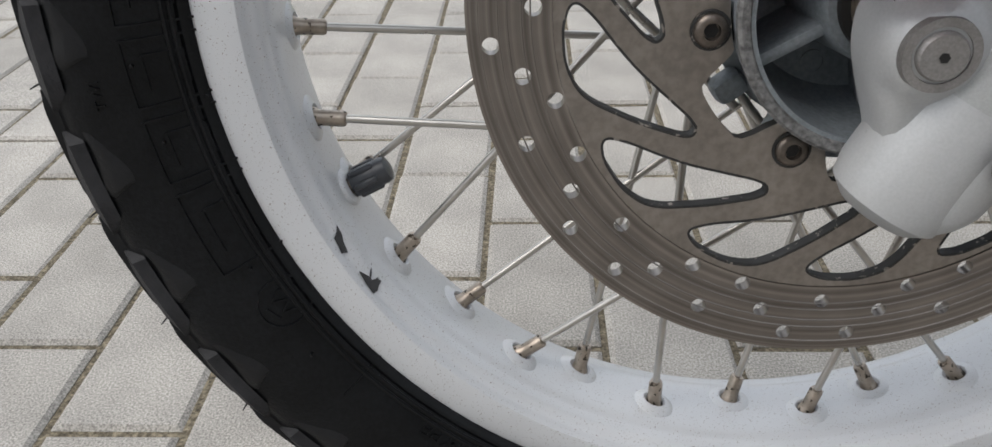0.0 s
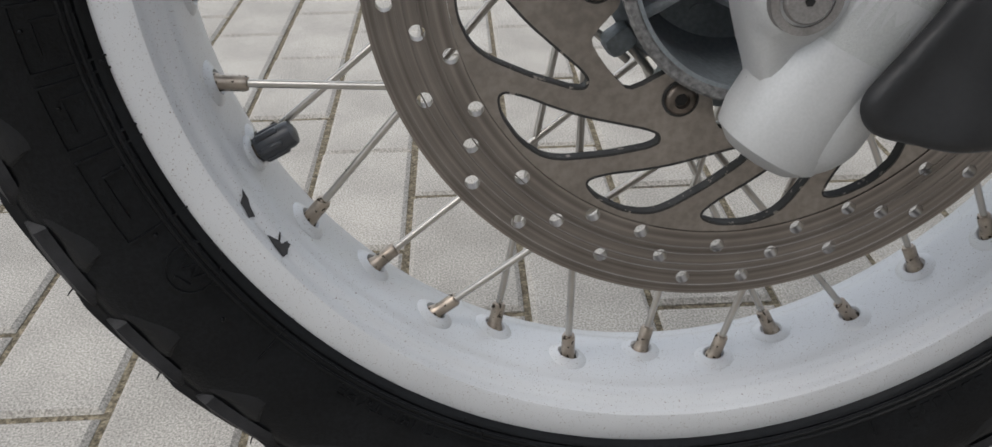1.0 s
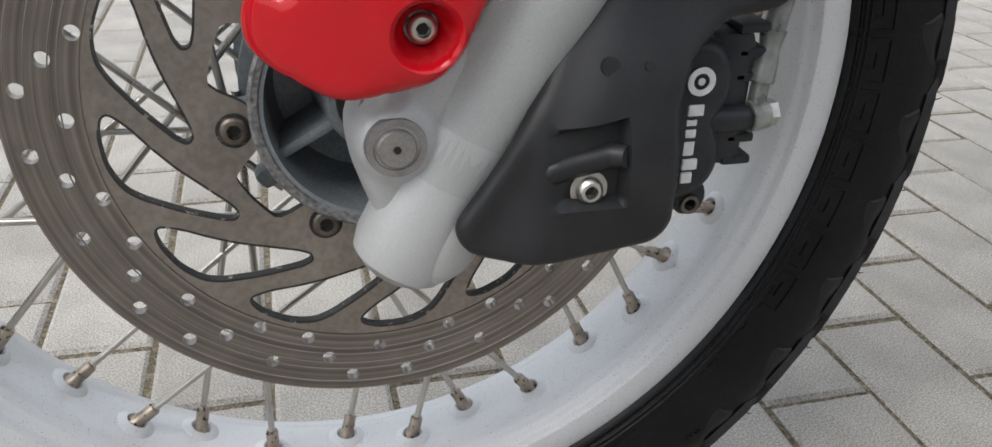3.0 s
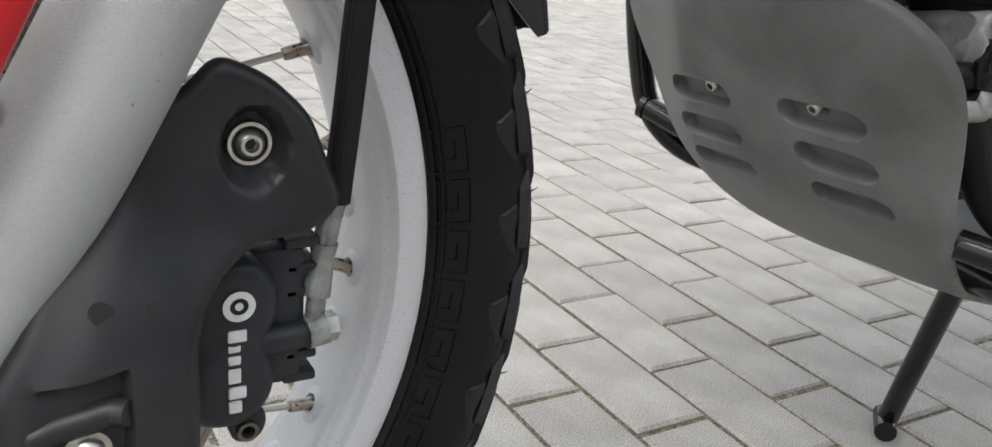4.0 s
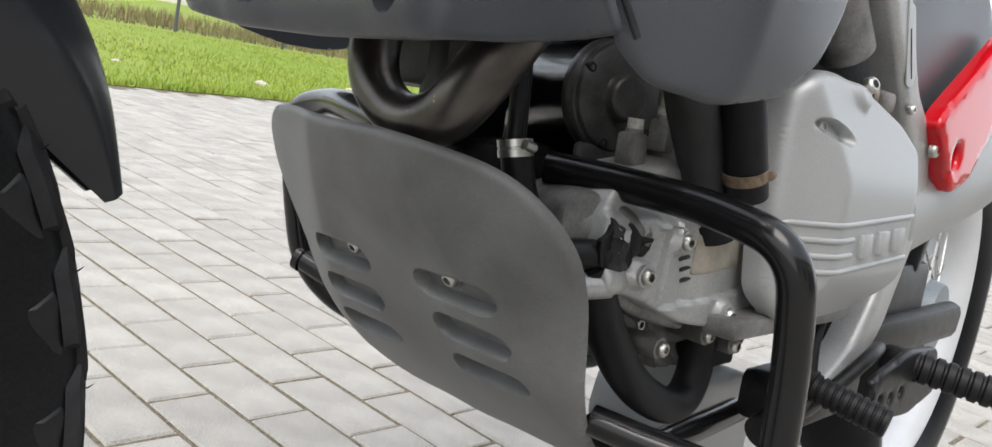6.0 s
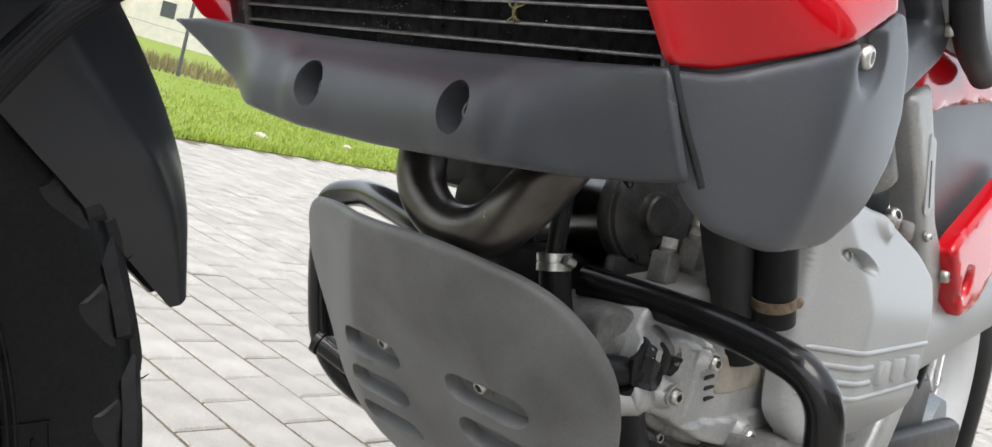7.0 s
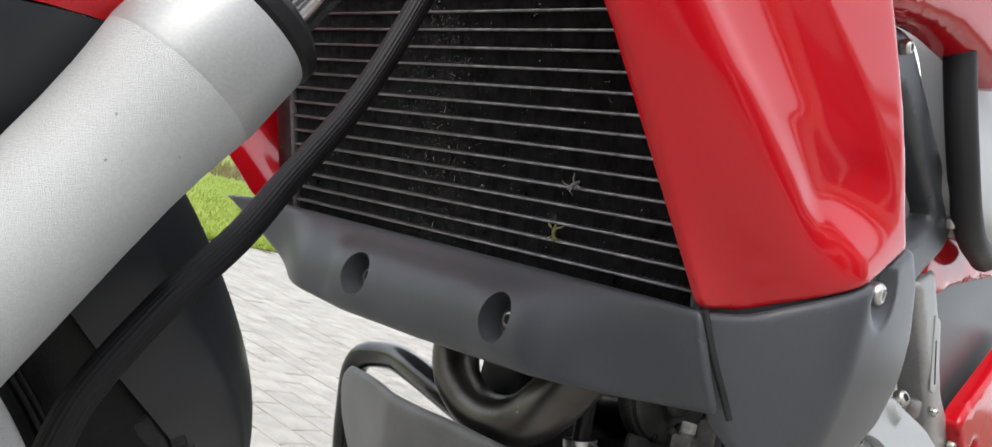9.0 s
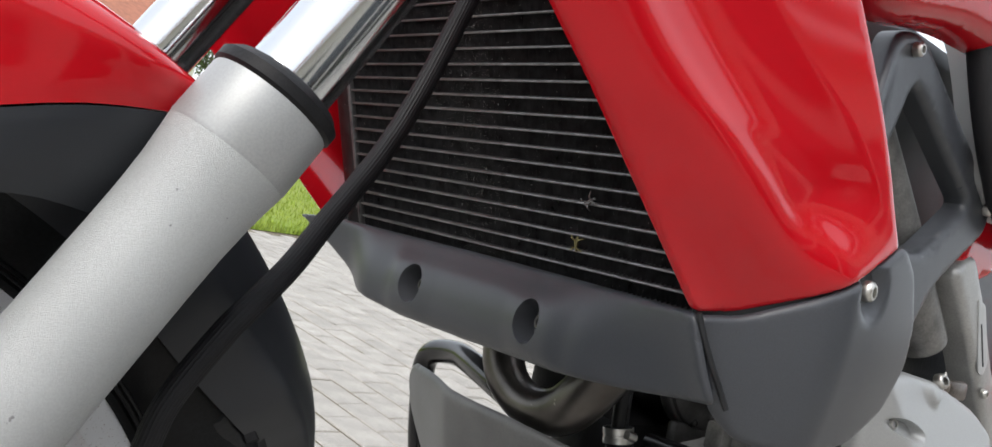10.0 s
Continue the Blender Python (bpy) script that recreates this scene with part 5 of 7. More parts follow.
def radiator():
    up = Vector((-0.34, 0, 0.94)).normalized()
    fwd = Vector((-up.z, 0, up.x))
    o = Vector((0.459, 0, 0.612))
    m = Matrix((up.cross(fwd) * -1, up, fwd)).transposed().to_4x4()
    m.translation = o
    # local axes: x across the bike, y up the core, z forwards
    sgn = 1 if (m.to_3x3() @ Vector((1, 0, 0))).y > 0 else -1
    core = bpart("radiator", add_box(box((0, 0.135, -0.017), (0.400, 0.280, 0.018), m, 0.003), (0, 0.135, -0.03), (0.43, 0.30, 0.01), m, 0.002), M_RADBLACK, "black aluminium radiator with dusty fins")
    # fin rows as folded strips between the tubes
    vs, fs = [], []
    rows, pitch = 23, 0.0116
    for r in range(rows):
        y0, y1 = 0.0035 + r * pitch + 0.0012, 0.0035 + (r + 1) * pitch - 0.0012
        n = 190
        k = len(vs)
        rng = random.Random(r)
        for i in range(n + 1):
            x = -0.190 + 0.380 * i / n + rng.uniform(-0.0003, 0.0003)
            z = 0.0030 if i % 2 else -0.0060
            vs += [m @ Vector((x, y0, z)), m @ Vector((x, y1, z))]
        fs += [(k + 2 * i, k + 2 * i + 2, k + 2 * i + 3, k + 2 * i + 1) for i in range(n)]
    me = bpy.data.meshes.new("fin_pack")
    me.from_pydata([tuple(v) for v in vs], [], fs)
    me.materials.append(M_FIN)
    fo = part("fin_pack", me, M_FIN, core, smooth=False)
    fo["kind"] = "stuff"
    for r in range(rows + 1):
        y = 0.0035 + r * pitch
        ob = None
        if r == 0:
            first = part("cooling_tube", box((0, 0, 0.0), (0.382, 0.0017, 0.0100), m, 0.0006, 1), M_TUBE, core)
        else:
            ob = new("cooling_tube", first.data)
            ob.parent = core
            ob.location = m.to_3x3() @ Vector((0, y - 0.0, 0))
    first.location = m.to_3x3() @ Vector((0, 0.0035, 0))
    for s in (-1, 1):
        part("end_tank", box((s * 0.203, 0.135, -0.006), (0.022, 0.300, 0.030), m, 0.006), M_RADBLACK, core)
        part("tank_rail", box((s * 0.1925, 0.135, 0.004), (0.004, 0.290, 0.006), m, 0.0012, 1), M_TUBE, core)
    # road dust flecks sticking to the fins
    rng = random.Random(31)
    dv, df = [], []
    for k in range(2600):
        x = rng.gauss(0.020, 0.020) if k % 3 else rng.uniform(-0.185, 0.185)
        y = rng.uniform(0.006, 0.262)
        w_, h_ = rng.uniform(0.00012, 0.00032), rng.uniform(0.0002, 0.0006)
        n_ = len(dv)
        dv += [tuple(m @ Vector((sgn * (x + a), y + b, 0.0034))) for a, b in ((-w_, 0), (0, -h_), (w_, 0), (0, h_))]
        df.append((n_, n_ + 1, n_ + 2, n_ + 3))
    dm = bpy.data.meshes.new("dust")
    dm.from_pydata(dv, [], df)
    part("dust", dm, M_DUST, core, "pale road dust in the fins", smooth=False)["kind"] = "stuff"
    # two dead insects caught in the fins
    def insect(x, y, turn):
        bm = bmesh.new()
        mm = m @ Matrix.Translation((x * sgn, y, 0.006)) @ Matrix.Rotation(turn, 4, "Z")
        add_tube(bm, [mm @ Vector(q) for q in ((0, -0.006, 0), (0, 0, 0.001), (0, 0.005, 0))], [0.0006, 0.0015, 0.0008], 7)
        for a, b, c in ((-0.006, 0.004, 0.3), (0.006, 0.003, 0.2), (-0.005, -0.003, 0.2), (0.006, -0.005, 0.3)):
            add_tube(bm, [mm @ Vector((0, b * 0.4, 0.001)), mm @ Vector((a * 0.5, b, 0.002)), mm @ Vector((a, b * 1.4, 0.0))], [0.0005, 0.0007, 0.0003], 5)
        return bm
    part("dry_grass_bit", insect(-0.093, 0.033, 0.2), M_DRY, core, "bit of dry grass stuck in the fins")
    part("dry_grass_bit", insect(-0.107, 0.064, 1.0), M_TUBE, core)
    return core


radiator()


# ---- engine ----
def side_plate(s, base):
    """Panel x, y -> body x, z, standing out from y = s * base."""
    return lambda u, v, w: Vector((u, s * (base + w), v))


def exhaust():
    path = spline([(0.560, 0.026, 0.660), (0.522, 0.025, 0.610), (0.505, 0.022, 0.562), (0.500, 0.013, 0.532), (0.500, -0.007, 0.514), (0.500, -0.033, 0.508), (0.500, -0.060, 0.515), (0.502, -0.081, 0.537), (0.516, -0.098, 0.575), (0.560, -0.102, 0.630), (0.600, -0.092, 0.660)], 8)
    e = bpart("exhaust_pipe", tube(path, [0.0178 + 0.0022 * smooth((i - 36) / 24) - 0.0012 * smooth(1 - abs(i - 34) / 16) for i in range(len(path))], 32), M_EXH, "sooty brown steel exhaust header")
    for p, d in (((0.507, 0.024, 0.567), (0.2, 0.1, 1)),):
        part("pipe_collar", lathe([(0.0180, 0), (0.0192, 0.001), (0.0192, 0.006), (0.0180, 0.007)], axis(p, d), 28), M_EXH, e)
    bpart("heat_shield", box((0.62, 0.06, 0.58), (0.05, 0.10, 0.10), bevel=0.01), M_DARK)


exhaust()


def engine_block():
    b = bpart("engine_block", add_box(box((0.89, 0.010, 0.440), (0.26, 0.250, 0.170), bevel=0.02), (0.89, 0.01, 0.53), (0.22, 0.22, 0.06), Matrix(), 0.015), M_DIRTY, "dirty grey engine crankcase")
    part("sump", box((0.78, 0.015, 0.385), (0.24, 0.19, 0.090), bevel=0.02), M_DIRTY, b)
    cyl = bpart("cylinder", box((0.81, 0.01, 0.64), (0.20, 0.17, 0.20), bevel=0.015), M_DARK, "black cylinder barrel and head")
    for k in range(6):
        part("cooling_rib", box((0.81, 0.01, 0.570 + 0.018 * k), (0.215, 0.185, 0.005), bevel=0.002), M_DARK, cyl)
    return b


block = engine_block()


def starter():
    """The dark starter motor with its grey end cover."""
    m = axis((0.680, -0.060, 0.545), (-0.25, -1, 0.05))
    st = bpart("starter_motor", lathe([(0, -0.13), (0.040, -0.13), (0.043, -0.12), (0.043, -0.012), (0.0445, -0.010)], m, 40), M_GLOSSBLACK, "black starter motor with a grey end cover")
    part("end_cover", lathe([(0.0445, -0.012), (0.0460, -0.010), (0.0460, 0.0), (0.0445, 0.0020), (0.0425, 0.0024), (0.0412, 0.0060), (0.0390, 0.0072), (0.0190, 0.0078), (0.0176, 0.0095), (0.0170, 0.0150), (0.0152, 0.0168), (0, 0.0170)], m, 44), M_ENDCOVER, st, "grey cast end cover with a round boss")
    for a in (35, 150, 250, 320):
        q = m @ Vector((0.038 * math.cos(radians(a)), 0.038 * math.sin(radians(a)), 0.004))
        bolt(st, q, m.to_3x3() @ Vector((0, 0, 1)), 0.0045, 0.004, M_DARK, name="cover_bolt")
    lug = m @ Matrix.Translation((-0.006, -0.047, -0.002))
    part("cover_lug", box((0, 0, 0), (0.050, 0.022, 0.014), lug, 0.005), M_ENDCOVER, st)
    part("cover_web", box((0.030, -0.022, 0.006), (0.026, 0.008, 0.010), m @ Matrix.Rotation(radians(-35), 4, "Z"), 0.003), M_ENDCOVER, st)
    part("oil_crust", lathe([(0.009, 0), (0.0085, 0.002), (0.005, 0.003), (0, 0.0026)], m @ Matrix.Translation((0.014, -0.030, 0.0075)), 9), M_DARK, st, "black oily patch")


starter()
bpart("lower_cylinder", box((0.745, 0.035, 0.490), (0.10, 0.14, 0.20), bevel=0.015), M_DARK, "sooty black lower cylinder casting")
# added dark filler behind the exhaust loop, where bare paving would show
bpart("core_filler", box((0.630, 0.055, 0.540), (0.070, 0.050, 0.110), bevel=0.014), M_DARK, "plain black filler block behind the exhaust loop")
# added block that keeps stray light out of the hollow engine
bpart("core_filler", box((0.665, 0.015, 0.430), (0.100, 0.090, 0.140), bevel=0.018), M_DARK, "plain black filler block inside the engine front, added to block light")


def oil_lines():
    for x, y, z0, w in ((0.651, -0.101, 0.498, 0.0170), (0.690, -0.100, 0.511, 0.0135)):
        b = bpart("oil_union", box((x, y, z0 + 0.011), (w, 0.018, 0.024), bevel=0.003), M_DIRTY, "dark grey oil union with a dusty cap")
        part("union_ring", tube([(x, y, z0 + 0.022), (x, y, z0 + 0.026)], 0.0068, 16), M_DIRTY, b)
        part("union_cap", tube([(x, y, z0 + 0.0255), (x, y, z0 + 0.0335)], 0.0060, 14), M_DUST, b, "pale dusty cap")
    nut = bpart("oil_fitting", tube([(0.690, -0.100, 0.5440), (0.690, -0.100, 0.5520)], 0.0075, 16), M_BOLT, "steel fitting of the oil line")
    part("fitting_nut", plate([circle(0, 0, 0.0072, 6)], 0, 0.007, axis((0.690, -0.100, 0.552), (0, 0, 1)), 0.0006), M_BOLT, nut)
    bpart("oil_line", tube(spline([(0.690, -0.100, 0.556), (0.684, -0.104, 0.572), (0.672, -0.120, 0.590), (0.66, -0.150, 0.620)], 6), 0.0062, 14), M_HOSE, "thin black oil line")


oil_lines()


def hoses():
    a = bpart("coolant_hose", tube(spline([(0.6490, -0.1380, 0.5670), (0.6660, -0.1380, 0.5410), (0.7040, -0.1380, 0.4910), (0.7230, -0.1380, 0.4590)], 6), 0.0190, 28), M_COOLANT, "thick dark grey coolant hose")
    part("hose_end", tube([(0.7173, -0.1380, 0.4686), (0.7249, -0.1380, 0.4558)], 0.0212, 26), M_HOSE, a)
    b = bpart("overflow_hose", tube(spline([(0.6720, -0.1680, 0.5660), (0.6830, -0.1680, 0.5420), (0.6990, -0.1680, 0.5070), (0.7080, -0.1680, 0.4880)], 6), 0.0158, 26), M_HOSE, "black rubber hose with a rusty clamp")
    m = axis((0.6990, -0.1680, 0.5040), (0.45, 0, -1))
    part("hose_clamp", lathe([(0.0158, -0.0042), (0.0166, -0.0042), (0.0166, 0.0042), (0.0158, 0.0042)], m, 26, True), M_RUST, b, "rusty hose clamp")
    part("clamp_screw", tube([(0.7080, -0.1830, 0.5050), (0.7200, -0.1790, 0.5060)], 0.0034, 10), M_RUST, b)
    c = bpart("water_hose", tube(spline([(0.563, -0.066, 0.505), (0.568, -0.074, 0.470), (0.580, -0.088, 0.430)], 6), 0.0112, 24), M_HOSE, "black hose held by a steel clamp")
    m = axis((0.5635, -0.0668, 0.499), (0.1, -0.18, -1))
    part("hose_clamp", lathe([(0.0114, -0.0060), (0.0124, -0.0060), (0.0124, -0.001), (0.0118, -0.0005), (0.0118, 0.0005), (0.0124, 0.001), (0.0124, 0.0060), (0.0114, 0.0060)], m, 28, True), M_BOLT, c, "bright steel hose clamp")
    part("clamp_screw", tube([(0.557, -0.080, 0.503), (0.566, -0.081, 0.501)], 0.0036, 10), M_BOLT, c)
    part("pipe", tube([(0.560, -0.060, 0.600), (0.563, -0.066, 0.500)], 0.0060, 16), M_DARK, c)
    part("pipe", tube([(0.570, -0.058, 0.600), (0.572, -0.064, 0.500)], 0.0036, 12), M_DARK, c)
    d = bpart("breather_pipe", tube(spline([(0.600, -0.115, 0.430), (0.645, -0.112, 0.372), (0.695, -0.110, 0.328), (0.750, -0.108, 0.302), (0.785, -0.106, 0.302), (0.800, -0.105, 0.325), (0.800, -0.104, 0.365)], 7), 0.0155, 24), M_HOSE, "black bent pipe below the engine")


hoses()


def pump_cover():
    """The cast silver cover along the front left of the crankcase."""
    out = rounded([(0.598, 0.455), (0.610, 0.478), (0.640, 0.497), (0.694, 0.506), (0.740, 0.503), (0.800, 0.490), (0.860, 0.460), (0.885, 0.420), (0.880, 0.394), (0.800, 0.386), (0.740, 0.380), (0.692, 0.386), (0.660, 0.398), (0.632, 0.408), (0.600, 0.410)], 0.010, 4)
    panel = [(0.698, 0.4225), (0.700, 0.4545), (0.764, 0.4545), (0.768, 0.4300)]

    def face(u, v):
        h = 0.006 + 0.008 * smooth((u - 0.622) / 0.03) + 0.007 * smooth((u - 0.690) / 0.03)
        # the upper half lies deeper, behind a curved step
        h -= 0.010 * smooth((v - 0.462 - 0.05 * (u - 0.66)) / 0.010)
        # flange below the slanting seam
        h += 0.0045 * smooth((0.4035 + 0.105 * (u - 0.70) - v) / 0.003) * smooth((u - 0.662) / 0.006)
        # bolt bosses
        for x, z, r, k in ((0.6355, 0.4246, 0.0105, 0.007), (0.6770, 0.4490, 0.0110, 0.005), (0.7385, 0.3925, 0.0120, 0.006)):
            h += bump_at(u, v, x, z, r, r, k, 0.18)
        # upright fin, webs and the rounded pipe end
        h += 0.006 * smooth((0.0085 - abs(u - 0.611)) / 0.0030) * smooth((0.0165 - abs(v - 0.4430)) / 0.0025)
        h += bump_at(u, v, 0.609, 0.4185, 0.016, 0.0105, 0.006, 0.6)
        for x, k in ((0.6495, 0.9), (0.6650, 1.0)):
            h += 0.0030 * k * smooth((0.0030 - abs(u - x - 0.18 * (v - 0.43))) / 0.0024) * smooth((0.470 - v) / 0.006) * smooth((v - 0.402) / 0.006)
        h += 0.0035 * smooth((0.0022 - abs(v - 0.4600 - 0.12 * (u - 0.66))) / 0.0014) * smooth((u - 0.646) / 0.004)
        return h
    c = bpart("pump_cover", pillow(out, (), 0.0021, face, 0.005, 0.05, Matrix(), side_plate(-1, 0.124)), M_CAST, "cast silver pump cover with ribs and vents")
    part("stained_panel", pillow(rounded(panel, 0.004, 3), (), 0.006, None, 0.0012, 0.003, Matrix(), lambda u, v, w: Vector((u, -(0.124 + face(u, v) + 0.0012 + w), v))), M_STAIN, c, "brown-stained flat panel of the cover")
    for x, z, r in ((0.6355, 0.4246, 0.0062), (0.6770, 0.4490, 0.0062), (0.7385, 0.3925, 0.0068)):
        y = -(0.124 + face(x, z))
        part("collar", lathe([(r * 1.02, 0), (r * 1.32, 0), (r * 1.32, 0.003), (r * 1.02, 0.003)], axis((x, y + 0.001, z), (-0.12, -1, 0)), 24, True), M_CAST, c)
        bolt(c, (x, y - 0.0005, z), (-0.15, -1, 0), r, 0.0060, name="cover_bolt")
    for k in range(4):
        x, z = 0.6855 + 0.0032 * k, 0.4440 - 0.0082 * k
        y = -(0.124 + face(x, z))
        m = Matrix.Translation((x, y, z)) @ Matrix.Rotation(radians(-8), 4, "Y")
        part("vent_slot", box((0, 0, 0), (0.0150, 0.0030, 0.0034), m, 0.0012, 1), M_SOCKET, c)
    part("pipe_stub", lathe([(0, 0.020), (0.019, 0.020), (0.0225, 0.016), (0.0235, 0.006), (0.0235, -0.05)], axis((0.604, -0.092, 0.455), (-0.35, -1, 0.1)), 36), M_DIRTY, c, "dirty round casting end")
    part("pipe_stub", tube([(0.572, -0.108, 0.4120), (0.588, -0.117, 0.4140), (0.612, -0.128, 0.4160)], [0.0095, 0.0098, 0.0090], 22), M_CAST, c)
    part("pipe_stub", tube([(0.572, -0.105, 0.4350), (0.590, -0.116, 0.4360), (0.622, -0.130, 0.4370)], [0.0105, 0.0108, 0.0100], 22), M_DARK, c, "oily black pipe end")
    crust = rounded([(0.590, 0.448), (0.598, 0.452), (0.604, 0.464), (0.609, 0.458), (0.607, 0.450), (0.616, 0.447), (0.6265, 0.449), (0.628, 0.436), (0.620, 0.430), (0.606, 0.428), (0.594, 0.430)], 0.002, 2)
    part("oil_crust", pillow(crust, (), 0.0025, lambda u, v: 0.0004 * math.sin(900 * u) * math.sin(730 * v), 0.0008, 0.004, Matrix(), lambda u, v, w: Vector((u, -(0.124 + face(u, v) + 0.0009 + w), v))), M_DARK, c, "black flaking oil crust")
    return c


pump_cover()


def lower_castings():
    """The castings that fill the front of the engine behind the pump cover."""
    out = rounded([(0.586, 0.462), (0.612, 0.480), (0.660, 0.490), (0.730, 0.500), (0.800, 0.480), (0.810, 0.390), (0.720, 0.372), (0.650, 0.392), (0.600, 0.420)], 0.014, 4)

    def face(u, v):
        h = 0.012 * smooth((u - 0.600) / 0.03) + 0.010 * smooth((0.475 - v) / 0.02)
        h += bump_at(u, v, 0.622, 0.452, 0.022, 0.020, 0.012, 0.35) + bump_at(u, v, 0.668, 0.478, 0.014, 0.010, 0.010, 0.3)
        for x in (0.640, 0.690, 0.742):
            h += 0.006 * smooth((0.0028 - abs(u - x - 0.25 * (v - 0.45))) / 0.0014)
        return h
    c = bpart("pump_housing", pillow(out, (), 0.0030, face, 0.006, 0.05, Matrix(), side_plate(-1, 0.100)), M_DIRTY, "dirty grey cast pump housing with webs")
    part("oil_crust", pillow(rounded([(0.606, 0.446), (0.622, 0.462), (0.630, 0.452), (0.648, 0.450), (0.650, 0.436), (0.634, 0.430), (0.618, 0.436)], 0.004, 3), (), 0.004, lambda u, v: 0.0005 * math.sin(700 * u) * math.sin(630 * v), 0.001, 0.006, Matrix(), lambda u, v, w: Vector((u, -(0.1012 + face(u, v) + w), v))), M_DARK, c, "black flaking oil crust")
    low = rounded([(0.592, 0.418), (0.650, 0.404), (0.730, 0.385), (0.840, 0.378), (0.905, 0.372), (0.900, 0.330), (0.800, 0.322), (0.720, 0.330), (0.650, 0.352), (0.605, 0.385)], 0.012, 4)

    def rough(u, v):
        h = 0.004 * math.sin(95 * u + 30 * v) + 0.003 * math.sin(170 * v - 60 * u)
        for x, z, r in ((0.640, 0.385, 0.013), (0.676, 0.366, 0.010), (0.708, 0.372, 0.012), (0.742, 0.350, 0.010), (0.790, 0.362, 0.014), (0.850, 0.352, 0.012)):
            h += bump_at(u, v, x, z, r, r, 0.008, 0.25)
        for k in range(7):
            h += 0.006 * smooth((0.0024 - abs(u - 0.625 - 0.038 * k + 0.5 * (v - 0.37))) / 0.0014)
        return h
    d = bpart("lower_casting", pillow(low, (), 0.0032, rough, 0.006, 0.06, Matrix(), side_plate(-1, 0.086)), M_DIRTY, "dirty ribbed crankcase casting")
    for x, z in ((0.640, 0.385), (0.708, 0.372), (0.790, 0.362)):
        bolt(d, (x, -0.086 - rough(x, z) + 0.001, z), (-0.1, -1, 0), 0.0060, 0.005, name="casting_bolt")


lower_castings()


def generator_cover():
    out = rounded([(0.748, 0.545), (0.750, 0.572), (0.768, 0.588), (0.805, 0.592), (0.870, 0.585), (0.945, 0.565), (0.985, 0.540), (0.996, 0.470), (0.966, 0.412), (0.915, 0.388), (0.850, 0.383), (0.800, 0.386), (0.775, 0.392), (0.756, 0.410), (0.750, 0.470)], 0.014, 5)

    def soft_min(vals, k=0.0018):
        lo = min(vals)
        return lo - k * math.log(sum(math.exp(-(q - lo) / k) for q in vals))

    def face(u, v):
        # a flat side, a front facet, a top slope and a rounded belly
        h = soft_min([0.042, (u - 0.750) * 0.75 + 0.004, 0.043 - 0.36 * (v - 0.500), (0.996 - u) * 0.8 + 0.012, 0.040 - 0.42 * max(0, 0.434 - v) - 5.0 * max(0, 0.434 - v) ** 2])
        h += bump_at(u, v, 0.792, 0.5445, 0.024, 0.0070, -0.010, 0.18, -0.20)
        h += bump_at(u, v, 0.846, 0.580, 0.014, 0.012, 0.006, 0.4)
        return h
    lines = [[(0.792 + math.cos(-0.20) * 0.024 * q * math.cos(a) - math.sin(-0.20) * 0.0070 * q * math.sin(a), 0.5445 + math.sin(-0.20) * 0.024 * q * math.cos(a) + math.cos(-0.20) * 0.0070 * q * math.sin(a)) for a in (math.pi * k / 12 for k in range(24))] for q in (1.2, 1.0, 0.8)]
    c = bpart("generator_cover", pillow(out, (), 0.0026, face, 0.008, 0.022, Matrix(), side_plate(-1, 0.168), lines), M_COVER, "smooth silver engine side cover with ribs and a maker's mark")
    bolt(c, (0.782, -0.1800, 0.5465), (-0.3, -1, 0.3), 0.0055, 0.005, name="cover_bolt")
    # four raised ribs; the outer two run on above and below the mark
    for off, end in ((-0.0190, 0.968), (-0.0065, 0.829), (0.0060, 0.829), (0.0185, 0.968)):
        n = int((end - 0.757) / 0.004)
        xs = [0.757 + (end - 0.757) * q / n for q in range(n + 1)]
        zs = [0.4555 + off + 0.06 * (x - 0.80) for x in xs]
        part("rib", tube([(x, -(0.168 + face(x, z) - 0.0006), z) for x, z in zip(xs, zs)], [0.0012] + [0.0026] * (n - 1) + [0.0012], 10), M_COVER, c)
    # maker's mark as three plain raised blocks
    pts = ((0.850, 0.4580), (0.888, 0.4605), (0.926, 0.4630))
    for x, z in pts:
        y = -(0.168 + face(x, z))
        part("mark_block", box((x, y - 0.0008, z), (0.022, 0.0070, 0.0200), Matrix.Translation((x, y, z)) @ Matrix.Rotation(radians(-3), 4, "Y") @ Matrix.Rotation(radians(-2), 4, "X") @ Matrix.Translation((-x, -y, -z)), 0.0016), M_COVER, c)
    bolt(c, (0.862, -0.182, 0.588), (-0.3, -1, 0.4), 0.0075, 0.006, name="cover_bolt")
    part("cable_tab", box((0.915, -0.176, 0.580), (0.045, 0.010, 0.020), bevel=0.005), M_BOLTDARK, c)
    part("case_joint", box((0.830, -0.160, 0.386), (0.22, 0.03, 0.016), bevel=0.004), M_DIRTY, c)
    return c


generator_cover()

# added dark block that closes the see-through gap between trim and generator cover
bpart("engine_gap_filler", box((0.935, -0.040, 0.635), (0.21, 0.17, 0.13), bevel=0.02), M_DARK, "plain black filler block above the generator cover")

